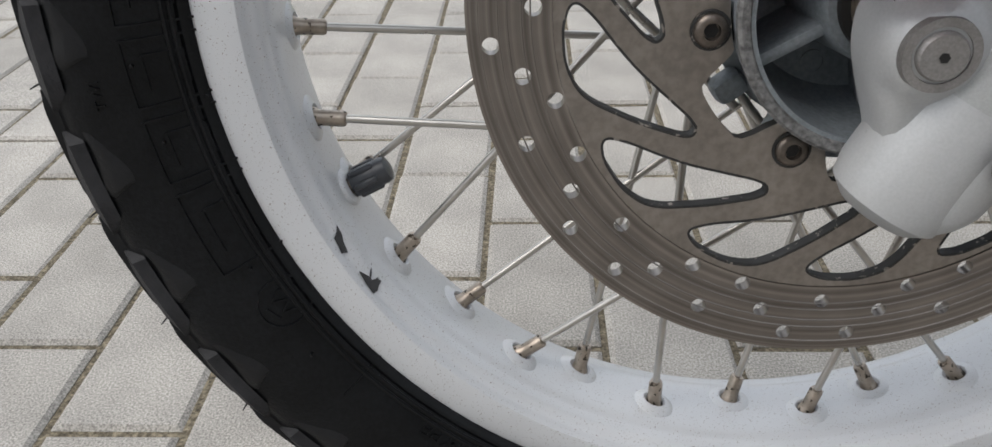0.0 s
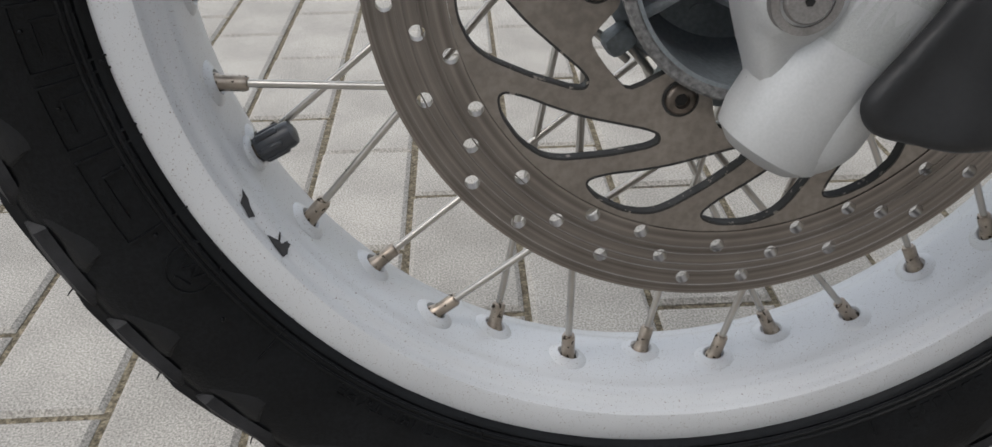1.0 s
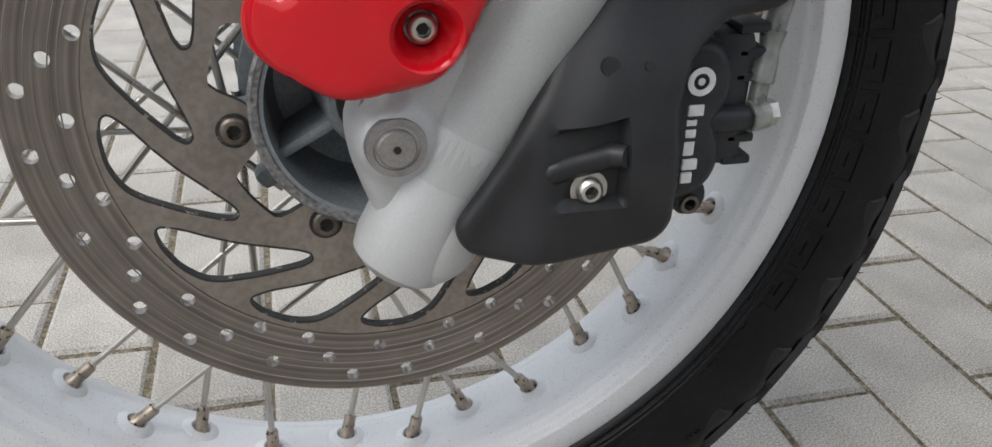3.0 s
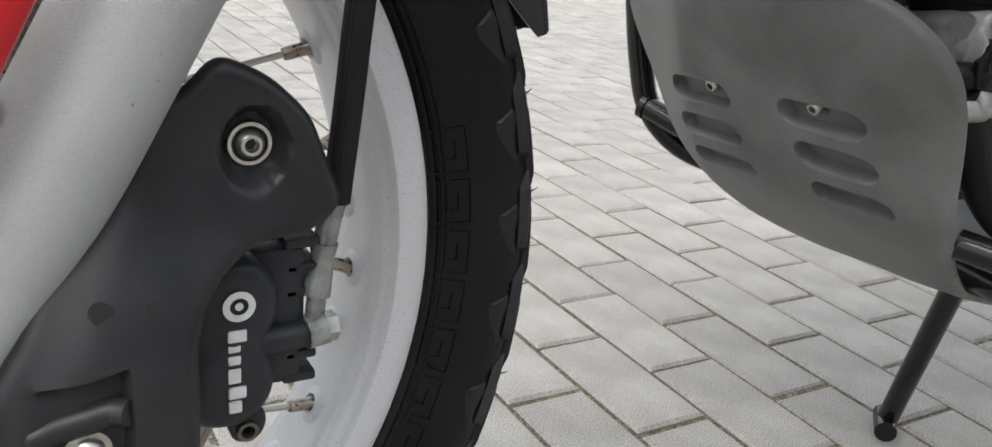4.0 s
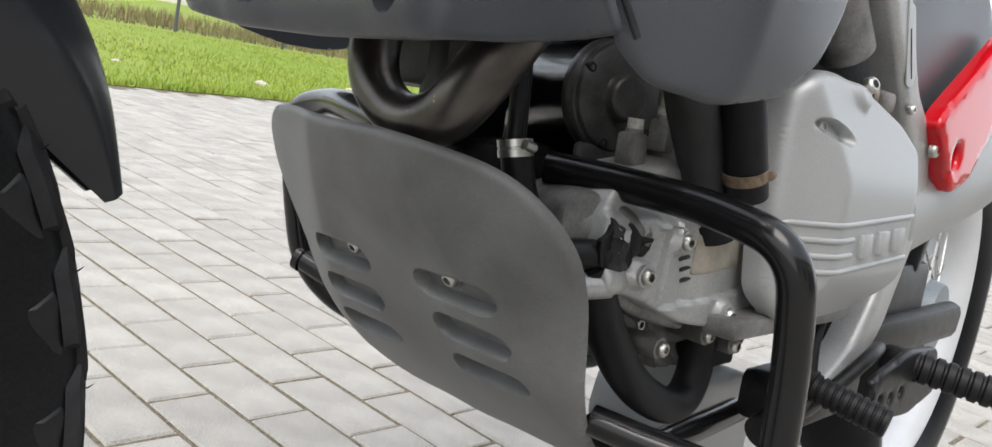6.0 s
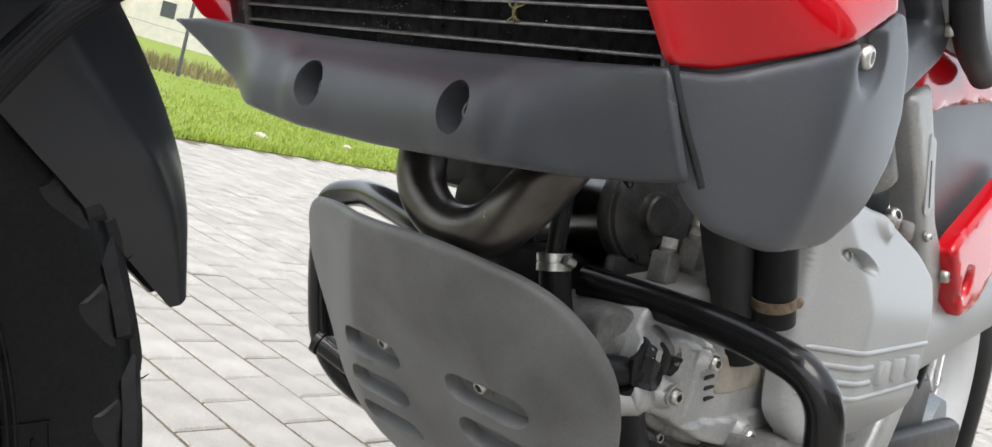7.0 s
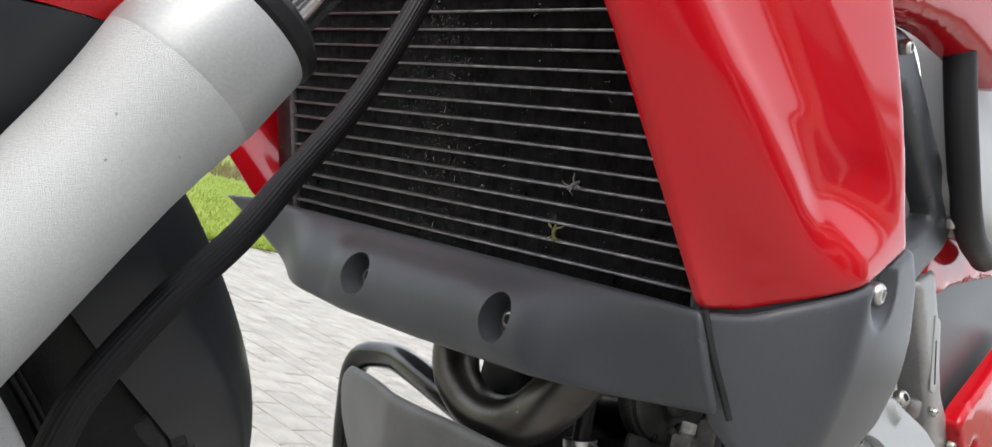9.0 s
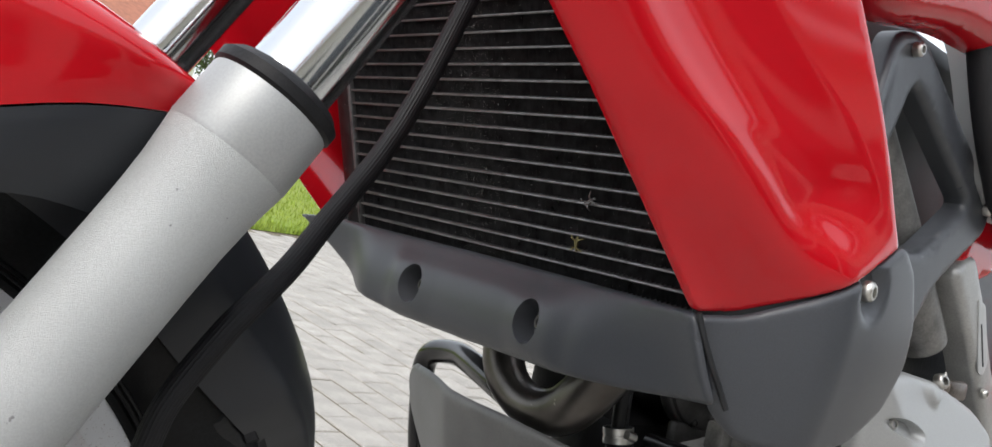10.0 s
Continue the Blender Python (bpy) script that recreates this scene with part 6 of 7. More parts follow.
# bolts and lugs along the lower edge of the crankcase
for x, z in ((0.700, 0.362), (0.770, 0.366), (0.822, 0.352), (0.880, 0.372)):
    lug = bpart("case_lug", tube([(x, -0.085, z), (x - 0.004, -0.128, z)], 0.0085, 16), M_DIRTY, "grey case lug with a bolt")
    bolt(lug, (x - 0.004, -0.1285, z), (0, -1, 0), 0.0062, 0.005, name="lug_bolt")
bpart("sensor_box", box((0.838, -0.085, 0.335), (0.070, 0.040, 0.026), bevel=0.004), M_GUARD, "dark grey plastic sensor")
bpart("exhaust_box", pillow(rounded([(0.880, 0.270), (0.905, 0.288), (0.990, 0.285), (1.050, 0.270), (1.040, 0.180), (0.900, 0.185), (0.870, 0.225)], 0.014, 4), (), 0.012, lambda u, v: 0.006 * smooth((u - 0.9) / 0.04), 0.010, 0.10, Matrix(), side_plate(-1, 0.055)), M_STICKER, "dull silver exhaust collector box")
bpart("exhaust_link", tube([(0.80, -0.01, 0.33), (0.90, -0.01, 0.325), (1.02, -0.02, 0.32)], 0.026, 22), M_RUST, "rusty exhaust link pipe")


# ---- frame, pegs and the rest behind ----
def frame_plate():
    out = rounded([(0.860, 0.690), (0.900, 0.715), (0.950, 0.668), (1.010, 0.600), (1.085, 0.560), (1.110, 0.505), (1.100, 0.440), (1.060, 0.360), (1.015, 0.312), (0.955, 0.305), (0.930, 0.318), (0.985, 0.345),
                   (1.030, 0.405), (1.050, 0.470), (1.040, 0.530), (0.985, 0.575), (0.930, 0.630)], 0.014, 4)
    f = bpart("frame_plate", pillow(out, (), 0.008, lambda u, v: 0.004 * smooth((v - 0.5) / 0.1), 0.008, 0.03, Matrix(), side_plate(-1, 0.172)), M_CAST, "silver painted frame side plate")
    st = rounded([(0.925, 0.672), (0.945, 0.668), (0.982, 0.612), (0.976, 0.598), (0.962, 0.600)], 0.004, 3)
    lab = part("label", pillow(st, (), 0.008, None, 0.0003, 0.0008, Matrix(), side_plate(-1, 0.1772)), M_STICKER, f, "grey type label with unreadable print")
    for k in range(5):
        part("print_line", box((0.948 + 0.0045 * k, -0.1776, 0.642 - 0.007 * k), (0.016, 0.0006, 0.0016), Matrix.Translation((0.948 + 0.0045 * k, -0.1776, 0.642 - 0.007 * k)) @ Matrix.Rotation(radians(55), 4, "Y") @ Matrix.Translation((-0.948 - 0.0045 * k, 0.1776, -0.642 + 0.007 * k)), 0), M_GUARD, f, smooth=False)
    bolt(f, (1.075, -0.178, 0.548), (0, -1, 0), 0.008, 0.006, name="frame_bolt")
    bolt(f, (0.985, -0.178, 0.580), (0, -1, 0), 0.005, 0.004, name="frame_bolt")
    return f


frame_plate()


def trellis():
    """The charcoal triangular bracket behind the red panel."""
    y = -0.186
    out = rounded([(0.600, 0.690), (0.605, 0.770), (0.650, 0.856), (0.690, 0.864), (0.890, 0.768), (0.893, 0.734), (0.806, 0.672), (0.756, 0.596), (0.690, 0.600), (0.660, 0.660)], 0.018, 4)
    hole = rounded([(0.658, 0.735), (0.690, 0.824), (0.842, 0.751), (0.768, 0.697), (0.705, 0.690)], 0.014, 4)
    t = bpart("side_bracket", pillow(out, [hole], 0.008, lambda u, v: 0.014 * smooth((0.66 - u) / 0.06), 0.008, 0.022, Matrix(), side_plate(-1, 0.184)), M_PLASTIC, "charcoal triangular fairing bracket")
    bolt(t, (0.674, -0.1865, 0.846), (0, -1, 0), 0.006, 0.005, name="bracket_bolt")
    bolt(t, (0.873, -0.1865, 0.753), (0, -1, 0), 0.006, 0.005, name="bracket_bolt")
    u = bpart("throttle_body", lathe([(0.030, -0.03), (0.034, -0.025), (0.034, 0.02), (0.026, 0.03), (0.012, 0.03), (0.012, 0.04), (0, 0.04)], axis((0.835, -0.125, 0.690), (-0.3, -1, 0.1)), 28), M_DARK, "black throttle pulley")
    bolt(u, (0.823, -0.166, 0.694), (-0.3, -1, 0.1), 0.0085, 0.005, M_BOLTDARK, name="pulley_bolt")
    bpart("main_frame", tube(spline([(0.62, -0.11, 0.90), (0.72, -0.125, 0.80), (0.82, -0.135, 0.70), (0.90, -0.14, 0.62)], 6), 0.026, 22), M_DIRTY, "grey steel main frame tube")
    bpart("fuel_line", tube(spline([(0.60, -0.15, 0.80), (0.64, -0.165, 0.745), (0.655, -0.165, 0.70), (0.63, -0.16, 0.66)], 8), 0.012, 18), M_HOSE, "black bent hose")
    bpart("air_box", box((0.80, 0.01, 0.80), (0.44, 0.25, 0.24), bevel=0.03), M_GUARD, "black air box")


trellis()


def rear_covers():
    def pl(base):
        return side_plate(-1, base)
    t = bpart("tank_cover", pillow(rounded([(0.48, 0.875), (0.60, 0.845), (0.70, 0.868), (0.90, 0.880), (1.00, 0.98), (0.80, 1.05), (0.50, 1.02), (0.44, 0.94)], 0.03, 4), (), 0.007, lambda u, v: 0.03 * smooth((v - 0.84) / 0.16), 0.020, 0.03, Matrix(), pl(0.205)), M_RED, "glossy red tank cover")
    bpart("side_cover", pillow(rounded([(0.905, 0.690), (0.990, 0.720), (1.16, 0.770), (1.30, 0.690), (1.22, 0.540), (1.070, 0.556), (1.000, 0.610)], 0.012, 4), (), 0.014, None, 0.008, 0.02, Matrix(), pl(0.160)), M_PLASTIC, "dark side cover")
    bpart("side_band", pillow(rounded([(0.875, 0.705), (0.900, 0.760), (1.000, 0.815), (1.30, 0.860), (1.32, 0.760), (1.15, 0.745), (0.990, 0.708), (0.905, 0.678)], 0.012, 4), (), 0.014, None, 0.008, 0.02, Matrix(), pl(0.172)), M_RED, "glossy red band along the side cover")
    bpart("side_tail", pillow(rounded([(1.045, 0.572), (1.060, 0.588), (1.230, 0.690), (1.300, 0.640), (1.180, 0.520), (1.130, 0.505)], 0.010, 4), [circle(1.120, 0.545, 0.013, 18)], 0.012, None, 0.006, 0.02, Matrix(), pl(0.190)), M_RED, "red lower side piece with a round hole")
    bpart("seat", shell([[(0.80, -0.13, 0.93), (0.80, -0.165, 0.90), (0.82, -0.185, 0.82), (0.84, -0.190, 0.77), (0.90, -0.175, 0.745)], [(1.00, -0.13, 0.95), (0.98, -0.175, 0.90), (0.97, -0.195, 0.83), (0.97, -0.195, 0.775), (0.97, -0.175, 0.75)],
                         [(1.35, -0.13, 0.93), (1.35, -0.18, 0.89), (1.34, -0.195, 0.83), (1.33, -0.19, 0.80), (1.33, -0.17, 0.78)]], 5, 5, 0.02, inward=(0, 1, 0)), M_STICKER, "grey seat side")
    bpart("seat_edge", tube(spline([(0.765, -0.182, 0.95), (0.775, -0.192, 0.88), (0.815, -0.200, 0.805), (0.890, -0.198, 0.752), (0.99, -0.19, 0.74)], 7), 0.013, 18), M_SEAT, "black vinyl seat edge")


rear_covers()


def foot_peg(a, b, r):
    a, b = Vector(a), Vector(b)
    d = (b - a)
    n = 10
    path, rs = [], []
    for k in range(n):
        for q, s in ((0.0, 0.86), (0.15, 1.0), (0.7, 1.0), (0.85, 0.86)):
            path.append(a + d * ((k + q) / n))
            rs.append(r * s)
    p = bpart("foot_peg", tube(path, rs, 20), M_HOSE, "ribbed black rubber foot peg")
    part("peg_hinge", box(a - d.normalized() * 0.012, (0.026, 0.030, 0.026), bevel=0.005), M_DARK, p)
    bolt(p, a - d.normalized() * 0.012 + Vector((0, -0.016, 0)), (0, -1, 0), 0.007, 0.003, M_RUST, name="hinge_pin")
    return p


foot_peg((0.900, -0.172, 0.318), (0.912, -0.240, 0.304), 0.0135)
foot_peg((1.090, -0.195, 0.325), (1.120, -0.310, 0.312), 0.0165)
bpart("stand_bracket", box((0.985, -0.130, 0.290), (0.17, 0.06, 0.050), bevel=0.01), M_DARK, "black stand bracket below the frame")
bpart("gear_lever", tube(spline([(0.915, -0.185, 0.318), (0.960, -0.195, 0.345), (1.000, -0.190, 0.350)], 6), 0.007, 12), M_DARK, "black gear lever")
bpart("peg_plate", pillow(rounded([(0.960, 0.325), (1.060, 0.345), (1.155, 0.338), (1.170, 0.285), (1.090, 0.272), (0.980, 0.280)], 0.010, 4), [circle(1.02, 0.300, 0.006, 14), circle(1.05, 0.302, 0.006, 14), circle(0.99, 0.302, 0.006, 14)], 0.010, None, 0.004, 0.008, Matrix(), side_plate(-1, 0.205)), M_DARK, "black drilled foot peg plate")
bpart("stand_link", tube([(0.880, -0.140, 0.265), (0.985, -0.150, 0.300)], 0.016, 18), M_DARK, "black stand pivot tube")
pv = bpart("stand_pivot", lathe([(0.018, 0), (0.018, 0.010), (0.012, 0.014), (0, 0.014)], axis((0.868, -0.165, 0.262), (-0.3, -1, 0)), 24), M_DARK, "black pivot with a steel bolt")
bolt(pv, (0.864, -0.178, 0.263), (-0.3, -1, 0), 0.011, 0.006, hexa=True, name="pivot_bolt")
bpart("brake_cable", tube(spline([(0.93, -0.16, 0.40), (0.905, -0.165, 0.36), (0.895, -0.17, 0.31), (0.86, -0.16, 0.28)], 6), 0.0045, 10), M_HOSE, "thin black cable")
for k, (a, b) in enumerate((((1.02, -0.14, 0.36), (1.20, -0.10, 0.44)), ((1.00, -0.15, 0.33), (1.16, -0.11, 0.34)), ((1.03, -0.15, 0.38), (1.22, -0.12, 0.49)), ((1.05, -0.14, 0.35), (1.24, -0.13, 0.46)))):
    bpart("cable", tube(spline([a, ((a[0] + b[0]) / 2, a[1], (a[2] + b[2]) / 2 - 0.02), b], 8), 0.005, 10), M_HOSE, "black cable behind the foot peg")
bpart("muffler", lathe([(0, 0), (0.060, 0.004), (0.075, 0.02), (0.075, 0.30), (0.050, 0.33)], axis((1.06, -0.10, 0.470), (1, -0.05, 0.25)), 40), M_COVER, "silver rear silencer cover")
bpart("chain_guard", box((1.22, -0.115, 0.375), (0.24, 0.03, 0.075), bevel=0.012), M_GUARD, "black chain guard")


def prop_stand():
    top, foot = Vector((0.800, -0.005, 0.250)), Vector((0.880, 0.073, 0.012))
    s = part("centre_stand", tube([top, foot], 0.0115, 18), M_BLACK, bike, "black tubular stand leg")
    d = (foot - top).normalized()
    part("stand_foot", tube([foot + Vector((-0.022, -0.016, 0.0)), foot + Vector((0.012, 0.012, 0.0))], 0.0120, 16), M_BLACK, s, "short cross tube of the stand foot")
    part("stand_leg", tube([(0.850, -0.110, 0.255), (0.905, -0.170, 0.012)], 0.0115, 18), M_BLACK, s)
    part("stand_foot", tube([(0.885, -0.155, 0.012), (0.925, -0.185, 0.012)], 0.0120, 16), M_BLACK, s)


prop_stand()


def rear_wheel():
    m = Matrix.Translation((1.530, -0.015, 0.312)) @ Matrix((WX, WN, WZ)).transposed().to_4x4()
    w = empty("rear_wheel", bike, "white spoked rear wheel", m)
    rim_p = [(-0.046, 0.218), (-0.046, 0.232), (-0.043, 0.234), (-0.040, 0.215), (0.040, 0.215), (0.043, 0.234), (0.046, 0.232), (0.046, 0.210), (0.030, 0.197), (0.015, 0.190), (-0.015, 0.190), (-0.030, 0.197)]
    part("rim", ring_y(rim_p, 90), M_WHITE, w)
    ty = [(-0.042, 0.226), (-0.052, 0.238), (-0.064, 0.262), (-0.064, 0.278), (-0.052, 0.295), (-0.028, 0.307), (0, 0.311), (0.028, 0.307), (0.052, 0.295), (0.064, 0.278), (0.064, 0.262), (0.052, 0.238), (0.042, 0.226)]
    part("tyre", ring_y(ty, 100), M_RUBBER, w)
    part("hub", ring_y([(-0.05, 0.02), (-0.05, 0.055), (-0.03, 0.06), (-0.02, 0.045), (0.02, 0.045), (0.03, 0.06), (0.05, 0.055), (0.05, 0.02)], 40), M_HUB, w)
    me = None
    for k in range(36):
        s = 1 if k % 2 else -1
        if k < 4:
            n0 = polar(0, 0.192, s * 0.006)
            hb = polar((1 if k // 2 % 2 else -1) * 52, 0.056, s * 0.030)
            ob = part("spoke", tube([n0, hb], 0.0019, 8), M_SPOKE, w)
            me = (me or []) + [ob.data]
        else:
            ob = new("spoke", me[k % 4])
            ob.parent = w
        ob.matrix_basis = Matrix.Rotation(radians(10 * k), 4, "Y")


rear_wheel()
part("swing_arm", box((1.26, -0.095, 0.335), (0.42, 0.030, 0.050), bevel=0.012), M_DARK, bike, "dark steel swing arm")
part("swing_arm", box((1.24, 0.125, 0.335), (0.42, 0.035, 0.060), bevel=0.012), M_DARK, bike, "dark steel swing arm")


# ---- ground ----
def ground_sheet():
    bm = bmesh.new()
    n = 40
    ext = 400.0
    def coord(i):
        u = i / n * 2 - 1
        return math.copysign(abs(u) ** 3, u) * ext
    vs = [[bm.verts.new((coord(i), coord(j), -0.0036)) for j in range(n + 1)] for i in range(n + 1)]
    for i in range(n):
        for j in range(n):
            bm.faces.new((vs[i][j], vs[i + 1][j], vs[i + 1][j + 1], vs[i][j + 1]))
    return tagged(part("ground", bm, M_SAND, smooth=False), "sandy bed under the paving, running to the horizon", "ground", kind="structure")


ground = ground_sheet()


def edge_y(x):
    """Where the paving ends and the grass begins."""
    return 4.15 + 0.235 * x


def paver_verts(cx, cy, dz=0.0, tilt=(0, 0)):
    w, l, b = 0.0483, 0.0981, 0.0042
    ring = lambda dx, dy, z: [(cx - dx, cy - dy, z), (cx + dx, cy - dy, z), (cx + dx, cy + dy, z), (cx - dx, cy + dy, z)]
    up = lambda ps: [(x, y, z + dz + (x - cx) * tilt[0] + (y - cy) * tilt[1]) for x, y, z in ps]
    return up(ring(w, l, -0.03)) + up(ring(w, l, -b * 0.8)) + up(ring(w - b, l - b, 0.0))


PF = [(0, 1, 5, 4), (1, 2, 6, 5), (2, 3, 7, 6), (3, 0, 4, 7), (4, 5, 9, 8), (5, 6, 10, 9), (6, 7, 11, 10), (7, 4, 8, 11), (8, 9, 10, 11)]


def paving():
    me = bpy.data.meshes.new("paver")
    me.from_pydata(paver_verts(0, 0), [], PF)
    me.materials.append(M_PAVER)
    pav = tagged(new("pavement"), "grey concrete block paving with sandy joints", "pavement", kind="structure")
    rng = random.Random(4)
    vs, fs = [], []
    count = 0
    for i in range(-90, 110):
        for j in range(-30, 45):
            cx = 0.7548 + 0.1025 * i
            cy = (0.275 if i % 2 else 0.1755) + 0.202 * j
            if cy + 0.12 > edge_y(cx):
                continue
            dz, tl = rng.uniform(-0.0016, 0.0016), (rng.uniform(-0.012, 0.012), rng.uniform(-0.008, 0.008))
            if -0.78 < cx < 1.75 and -0.15 < cy < 1.95 and count < 300:
                ob = new("paver", me)
                ob.parent = pav
                ob.matrix_basis = Matrix.Translation((cx, cy, dz)) @ Matrix.Rotation(tl[0], 4, "Y") @ Matrix.Rotation(tl[1], 4, "X")
                count += 1
            else:
                k = len(vs)
                vs += paver_verts(cx, cy, dz, tl)
                fs += [tuple(k + q for q in f) for f in PF]
    rest = bpy.data.meshes.new("paving")
    rest.from_pydata(vs, [], fs)
    rest.materials.append(M_PAVER_REST)
    ob = new("paving", rest)
    ob.parent = pav
    tagged(ob, kind="stuff")


M_PAVER_REST = mat("paver concrete field", (0.318, 0.302, 0.276), 0.9, vary=0.17, scale=11, bump=0.6, bscale=850, rand=0.08, isl=True, spots=0.03,
                   spot_color=(0.43, 0.42, 0.40), spot_scale=420, spec=0.25, grain=0.40, gscale=620)
paving()


# ---- beyond the paving ----
def lawn():
    bm = bmesh.new()
    nx, ny = 60, 24
    rows = []
    for i in range(nx + 1):
        x = -30 + 90 * (i / nx)
        col = []
        for j in range(ny + 1):
            d = 34 * (j / ny) ** 2
            y = edge_y(x) + d
            z = (0.006 + 0.012 * (1 + math.sin(x * 0.9) * math.sin(d * 0.8))) * (j > 0) + 0.001
            col.append(bm.verts.new((x, y, z)))
        rows.append(col)
    for i in range(nx):
        for j in range(ny):
            bm.faces.new((rows[i][j], rows[i + 1][j], rows[i + 1][j + 1], rows[i][j + 1]))
    tagged(part("lawn", bm, M_FIELD), "mown green lawn beyond the paving", "lawn", kind="structure")


def grass_blades():
    """Short tufts on the nearer lawn."""
    rng = random.Random(7)
    vs, fs = [], []
    for _ in range(60000):
        x = rng.uniform(-2, 13)
        d = rng.random() ** 1.7 * 7.5
        y = edge_y(x) + d
        h, w, a = rng.uniform(0.02, 0.05), rng.uniform(0.004, 0.009), rng.uniform(0, 6.28)
        lx, ly = rng.uniform(-0.02, 0.02), rng.uniform(-0.02, 0.02)
        k = len(vs)
        vs += [(x - w * math.cos(a), y - w * math.sin(a), 0), (x + w * math.cos(a), y + w * math.sin(a), 0), (x + lx, y + ly, h + 0.012)]
        fs.append((k, k + 1, k + 2))
    me = bpy.data.meshes.new("grass")
    me.from_pydata(vs, [], fs)
    tagged(part("grass", me, M_GRASS, smooth=False), "short bright green grass blades", "grass", kind="stuff")


def dry_verge():
    """The band of tall dry grass along the fence."""
    rng = random.Random(9)
    vs, fs = [], []
    for _ in range(16000):
        x = rng.uniform(-4, 40)
        y = edge_y(x) + 8.0 + rng.random() * 5.0
        h, w, a = rng.uniform(0.10, 0.38), rng.uniform(0.008, 0.02), rng.uniform(0, 6.28)
        k = len(vs)
        vs += [(x - w * math.cos(a), y - w * math.sin(a), 0), (x + w * math.cos(a), y + w * math.sin(a), 0), (x + rng.uniform(-0.1, 0.1), y + rng.uniform(-0.1, 0.1), h)]
        fs.append((k, k + 1, k + 2))
    me = bpy.data.meshes.new("dry_grass")
    me.from_pydata(vs, [], fs)
    tagged(part("dry_grass", me, M_DRY, smooth=False), "tall dry straw-coloured grass along the fence", "grass", kind="stuff")


def fence():
    f = tagged(empty("fence"), "grey steel post and wire fence behind the lawn", "fence")
    xs = [k * 2.5 for k in range(-3, 14)]
    for x in xs:
        y = edge_y(x) + 8.0
        part("post", add_lathe(tube([(x, y, -0.02), (x, y, 1.45)], 0.03, 12), [(0.034, 1.45), (0.034, 1.47), (0, 1.49)], Matrix.Translation((x, y, 0)), 12), M_POST, f)
    for z in (0.08, 0.75, 1.40):
        part("wire", tube([(xs[0], edge_y(xs[0]) + 8.0, z), (xs[-1], edge_y(xs[-1]) + 8.0, z)], 0.003, 6), M_POST, f)


def stone(x, y, r):
    bm = bmesh.new()
    bmesh.ops.create_icosphere(bm, subdivisions=3, radius=r)
    for v in bm.verts:
        n = noise.noise(v.co * 9 / r * 0.1)
        v.co *= 1 + 0.25 * n
        v.co.z *= 0.6
        v.co += Vector((x, y, r * 0.35))
    tagged(part("stone", bm, M_STONE), "pale rounded stone lying in the grass", "stone", group="stones in the grass")


def far_field():
    bm = bmesh.new()
    n = 24
    rows = []
    for i in range(n + 1):
        x = -120 + 420 * i / n
        rows.append([bm.verts.new((x, edge_y(x * 0.4) + 30 + 8 * j * j, 0.02 + 0.10 * j + 0.5 * math.sin(x * 0.03 + j) * (j > 2))) for j in range(8)])
    for i in range(n):
        for j in range(7):
            bm.faces.new((rows[i][j], rows[i + 1][j], rows[i + 1][j + 1], rows[i][j + 1]))
    tagged(part("meadow", bm, M_FIELD), "green meadow rising in the distance", "meadow", kind="structure")


def house(x, y, w, d, h, turn):
    m = pose(x, y, 0, 0, 0, turn)
    hs = tagged(empty("house", m=m), "pale rendered house with a red tiled roof, far off", "house", group="far houses")
    part("wall", box((0, 0, h / 2), (w, d, h), bevel=0.02, seg=1), M_HOUSE, hs)
    bm = bmesh.new()
    q = [bm.verts.new(p) for p in ((-w / 2 - 0.4, -d / 2 - 0.4, h), (w / 2 + 0.4, -d / 2 - 0.4, h), (w / 2 + 0.4, d / 2 + 0.4, h), (-w / 2 - 0.4, d / 2 + 0.4, h), (-w / 2 - 0.4, 0, h + 2.6), (w / 2 + 0.4, 0, h + 2.6))]
    for f in ((0, 1, 5, 4), (2, 3, 4, 5), (0, 4, 3), (1, 2, 5), (0, 3, 2, 1)):
        bm.faces.new([q[i] for i in f])
    part("roof", bm, M_ROOF, hs, smooth=False)
    for k in range(3):
        part("window", box((-w / 3 + k * w / 3, -d / 2 - 0.01, h * 0.55), (1.1, 0.06, 1.2), bevel=0.02, seg=1), M_POST, hs)


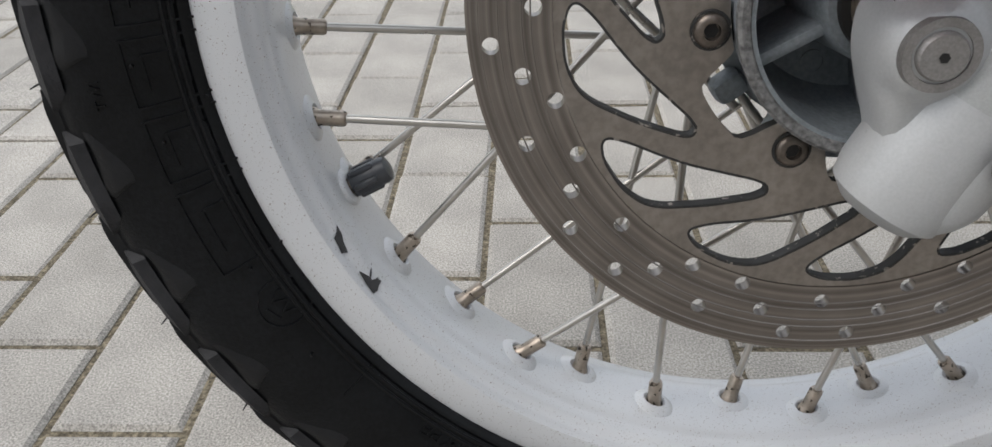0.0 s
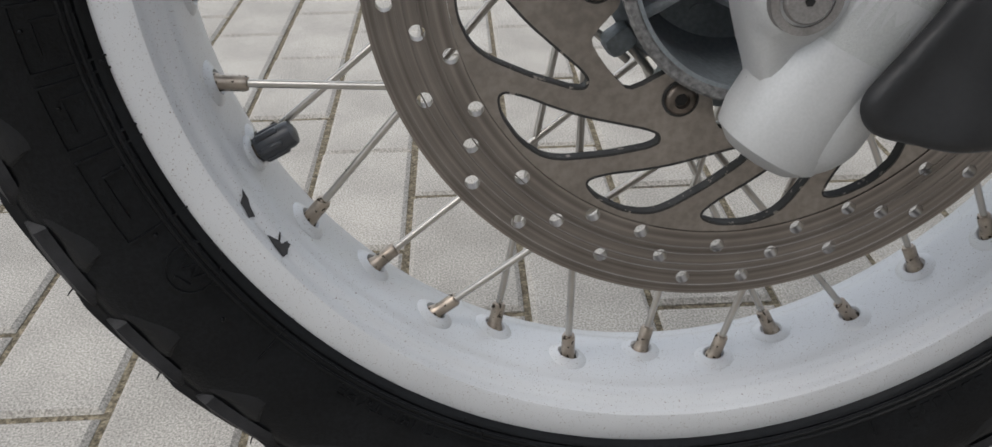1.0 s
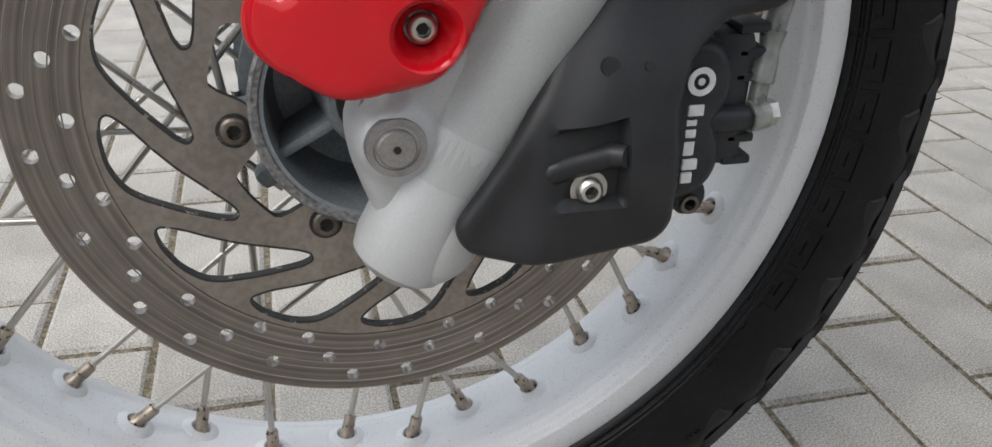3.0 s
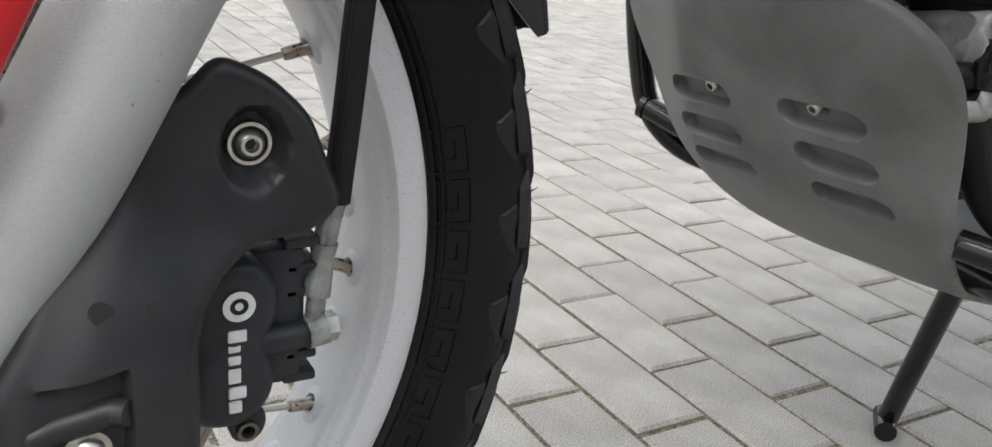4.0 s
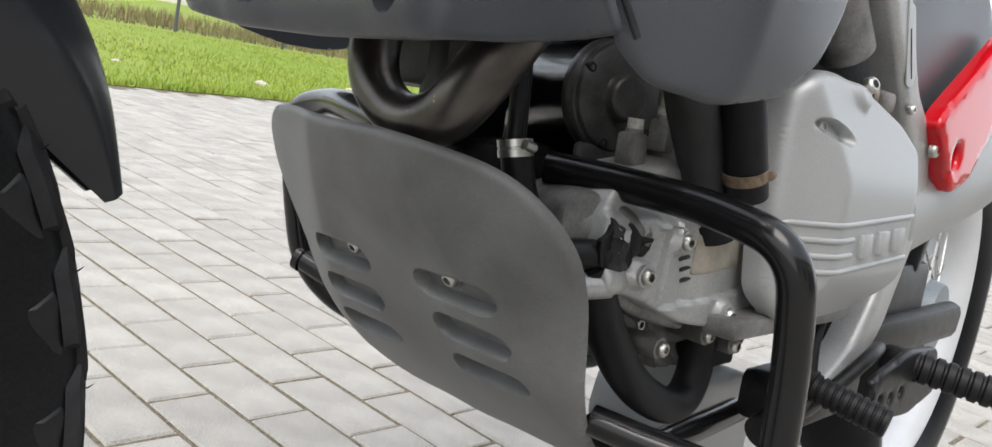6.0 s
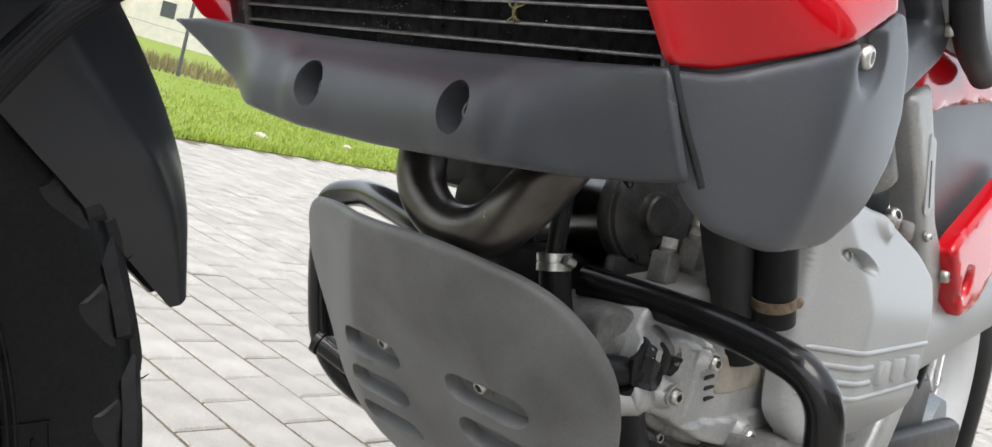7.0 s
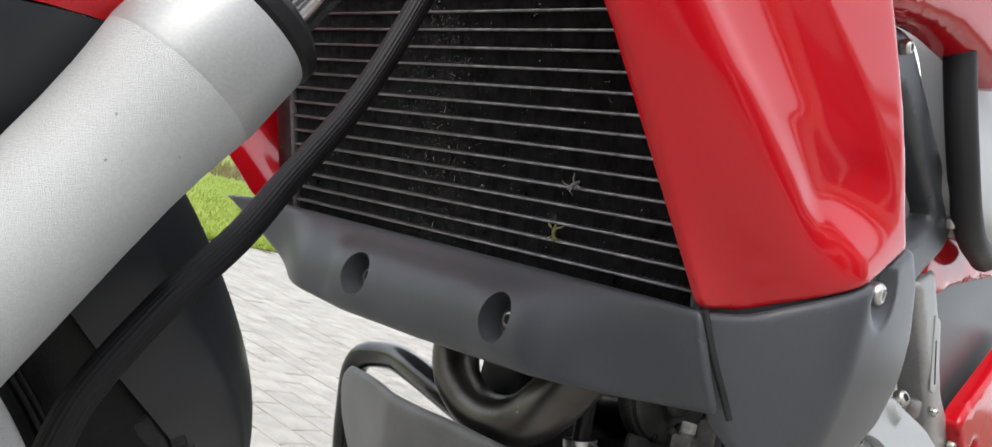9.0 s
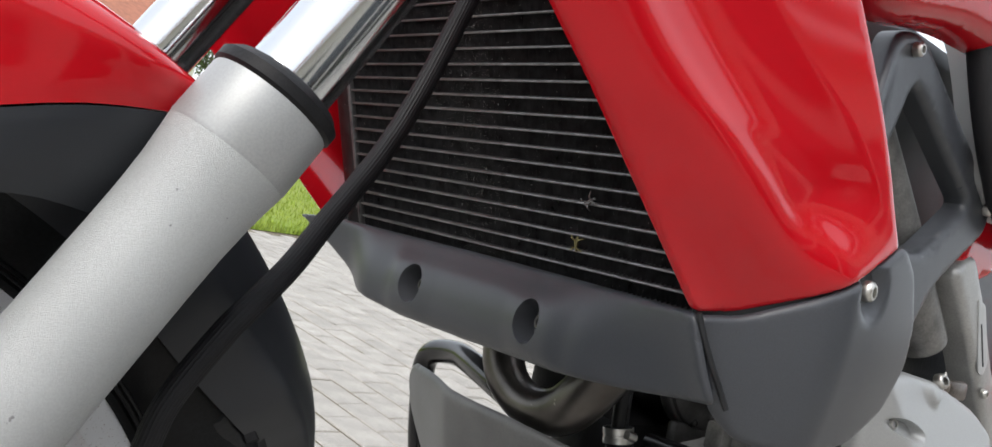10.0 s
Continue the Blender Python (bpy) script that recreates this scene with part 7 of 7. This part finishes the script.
def tree(x, y, h, seed):
    rng = random.Random(seed)
    t = tagged(empty("tree", m=Matrix.Translation((x, y, 0))), "bare-branched tree with thin young leaves, far off", "tree", group="far trees")
    bm = tube([(0, 0, -0.1), (0.1, 0, h * 0.3), (0.05, 0.1, h * 0.65), (0, 0, h)], [h * 0.03, h * 0.022, h * 0.012, h * 0.004], 8)
    tips = []
    for k in range(26):
        z = h * rng.uniform(0.28, 0.9)
        a = rng.uniform(0, 6.28)
        l = h * 0.35 * (1.15 - z / h)
        tip = Vector((math.cos(a) * l, math.sin(a) * l, z + l * rng.uniform(0.3, 0.9)))
        add_tube(bm, [Vector((0.05, 0, z)), tip * 0.6 + Vector((0, 0, z * 0.38)), tip], [h * 0.008, h * 0.005, h * 0.002], 5)
        tips.append(tip)
    part("trunk", bm, M_BARK, t)
    vs, fs = [], []
    for tip in tips:
        for _ in range(60):
            p = tip + Vector((rng.gauss(0, 1), rng.gauss(0, 1), rng.gauss(0, 1))) * h * 0.06
            a = Vector((rng.gauss(0, 1), rng.gauss(0, 1), rng.gauss(0, 1))).normalized() * h * 0.018
            b = a.cross(Vector((rng.gauss(0, 1), rng.gauss(0, 1), rng.gauss(0, 1)))).normalized() * h * 0.012
            k = len(vs)
            vs += [tuple(p - a), tuple(p + b), tuple(p + a), tuple(p - b)]
            fs.append((k, k + 1, k + 2, k + 3))
    me = bpy.data.meshes.new("crown")
    me.from_pydata(vs, [], fs)
    part("crown", me, M_LEAF, t, smooth=False)


def house_behind():
    """The pale house behind the camera, known from its windows in the glossy paint."""
    hs = tagged(empty("house", m=Matrix.Translation((3.0, -5.4, 0))), "pale rendered house with dark framed windows beside the paving", "house")
    outline = [(-7, 0), (7, 0), (7, 3.4), (-7, 3.4)]
    wins = [(-5.6, 0.9, 1.4, 1.4), (-2.8, 0.9, 1.4, 1.4), (-0.4, 0.3, 1.8, 2.2), (1.8, 0.3, 1.8, 2.2), (4.0, 0.3, 1.8, 2.2), (6.0, 0.9, 1.4, 1.4)]
    holes = [[(x - w / 2, z), (x + w / 2, z), (x + w / 2, z + h), (x - w / 2, z + h)] for x, z, w, h in wins]
    back = Matrix(((1, 0, 0, 0), (0, 0, 1, 0), (0, 1, 0, 0), (0, 0, 0, 1)))
    part("wall", plate([outline, *holes], -0.3, 0.0, back), M_HOUSE, hs, smooth=False)
    for x, z, w, h in wins:
        win = part("window", plate([[(x - w / 2, z), (x + w / 2, z), (x + w / 2, z + h), (x - w / 2, z + h)], [(x - w / 2 + 0.07, z + 0.07), (x - 0.04, z + 0.07), (x - 0.04, z + h - 0.07), (x - w / 2 + 0.07, z + h - 0.07)],
                                    [(x + 0.04, z + 0.07), (x + w / 2 - 0.07, z + 0.07), (x + w / 2 - 0.07, z + h - 0.07), (x + 0.04, z + h - 0.07)]], -0.16, -0.08, back), M_GUARD, hs, smooth=False)
        part("pane", box((x, -0.13, z + h / 2), (w - 0.1, 0.02, h - 0.1), bevel=0.0), M_PANE, win)
    bm = bmesh.new()
    q = [bm.verts.new(v) for v in ((-7.4, 0.5, 3.3), (7.4, 0.5, 3.3), (7.4, -4.0, 5.6), (-7.4, -4.0, 5.6), (-7.4, 0.5, 3.45), (7.4, 0.5, 3.45), (7.4, -4.0, 5.75), (-7.4, -4.0, 5.75))]
    for f in ((0, 1, 2, 3), (4, 5, 6, 7), (0, 1, 5, 4), (1, 2, 6, 5), (2, 3, 7, 6), (3, 0, 4, 7)):
        bm.faces.new([q[i] for i in f])
    part("roof", bm, M_ROOF, hs, smooth=False)


lawn()
house_behind()
grass_blades()
dry_verge()
fence()
far_field()
for x, y, r in ((4.13, 5.86, 0.06), (5.6, 6.6, 0.05), (3.1, 6.2, 0.04), (9.5, 8.4, 0.07)):
    stone(x, y, r)
house(16, 62, 12, 8, 4.5, 12)
house(38, 70, 14, 9, 5.0, -8)
house(62, 66, 11, 8, 4.5, 20)
for i, (x, y, h) in enumerate(((4, 58, 6), (9, 66, 7.5), (24, 60, 5.5), (29, 72, 8), (47, 64, 6.5), (53, 74, 8), (72, 70, 7), (-6, 60, 7))):
    tree(x, y, h, i)
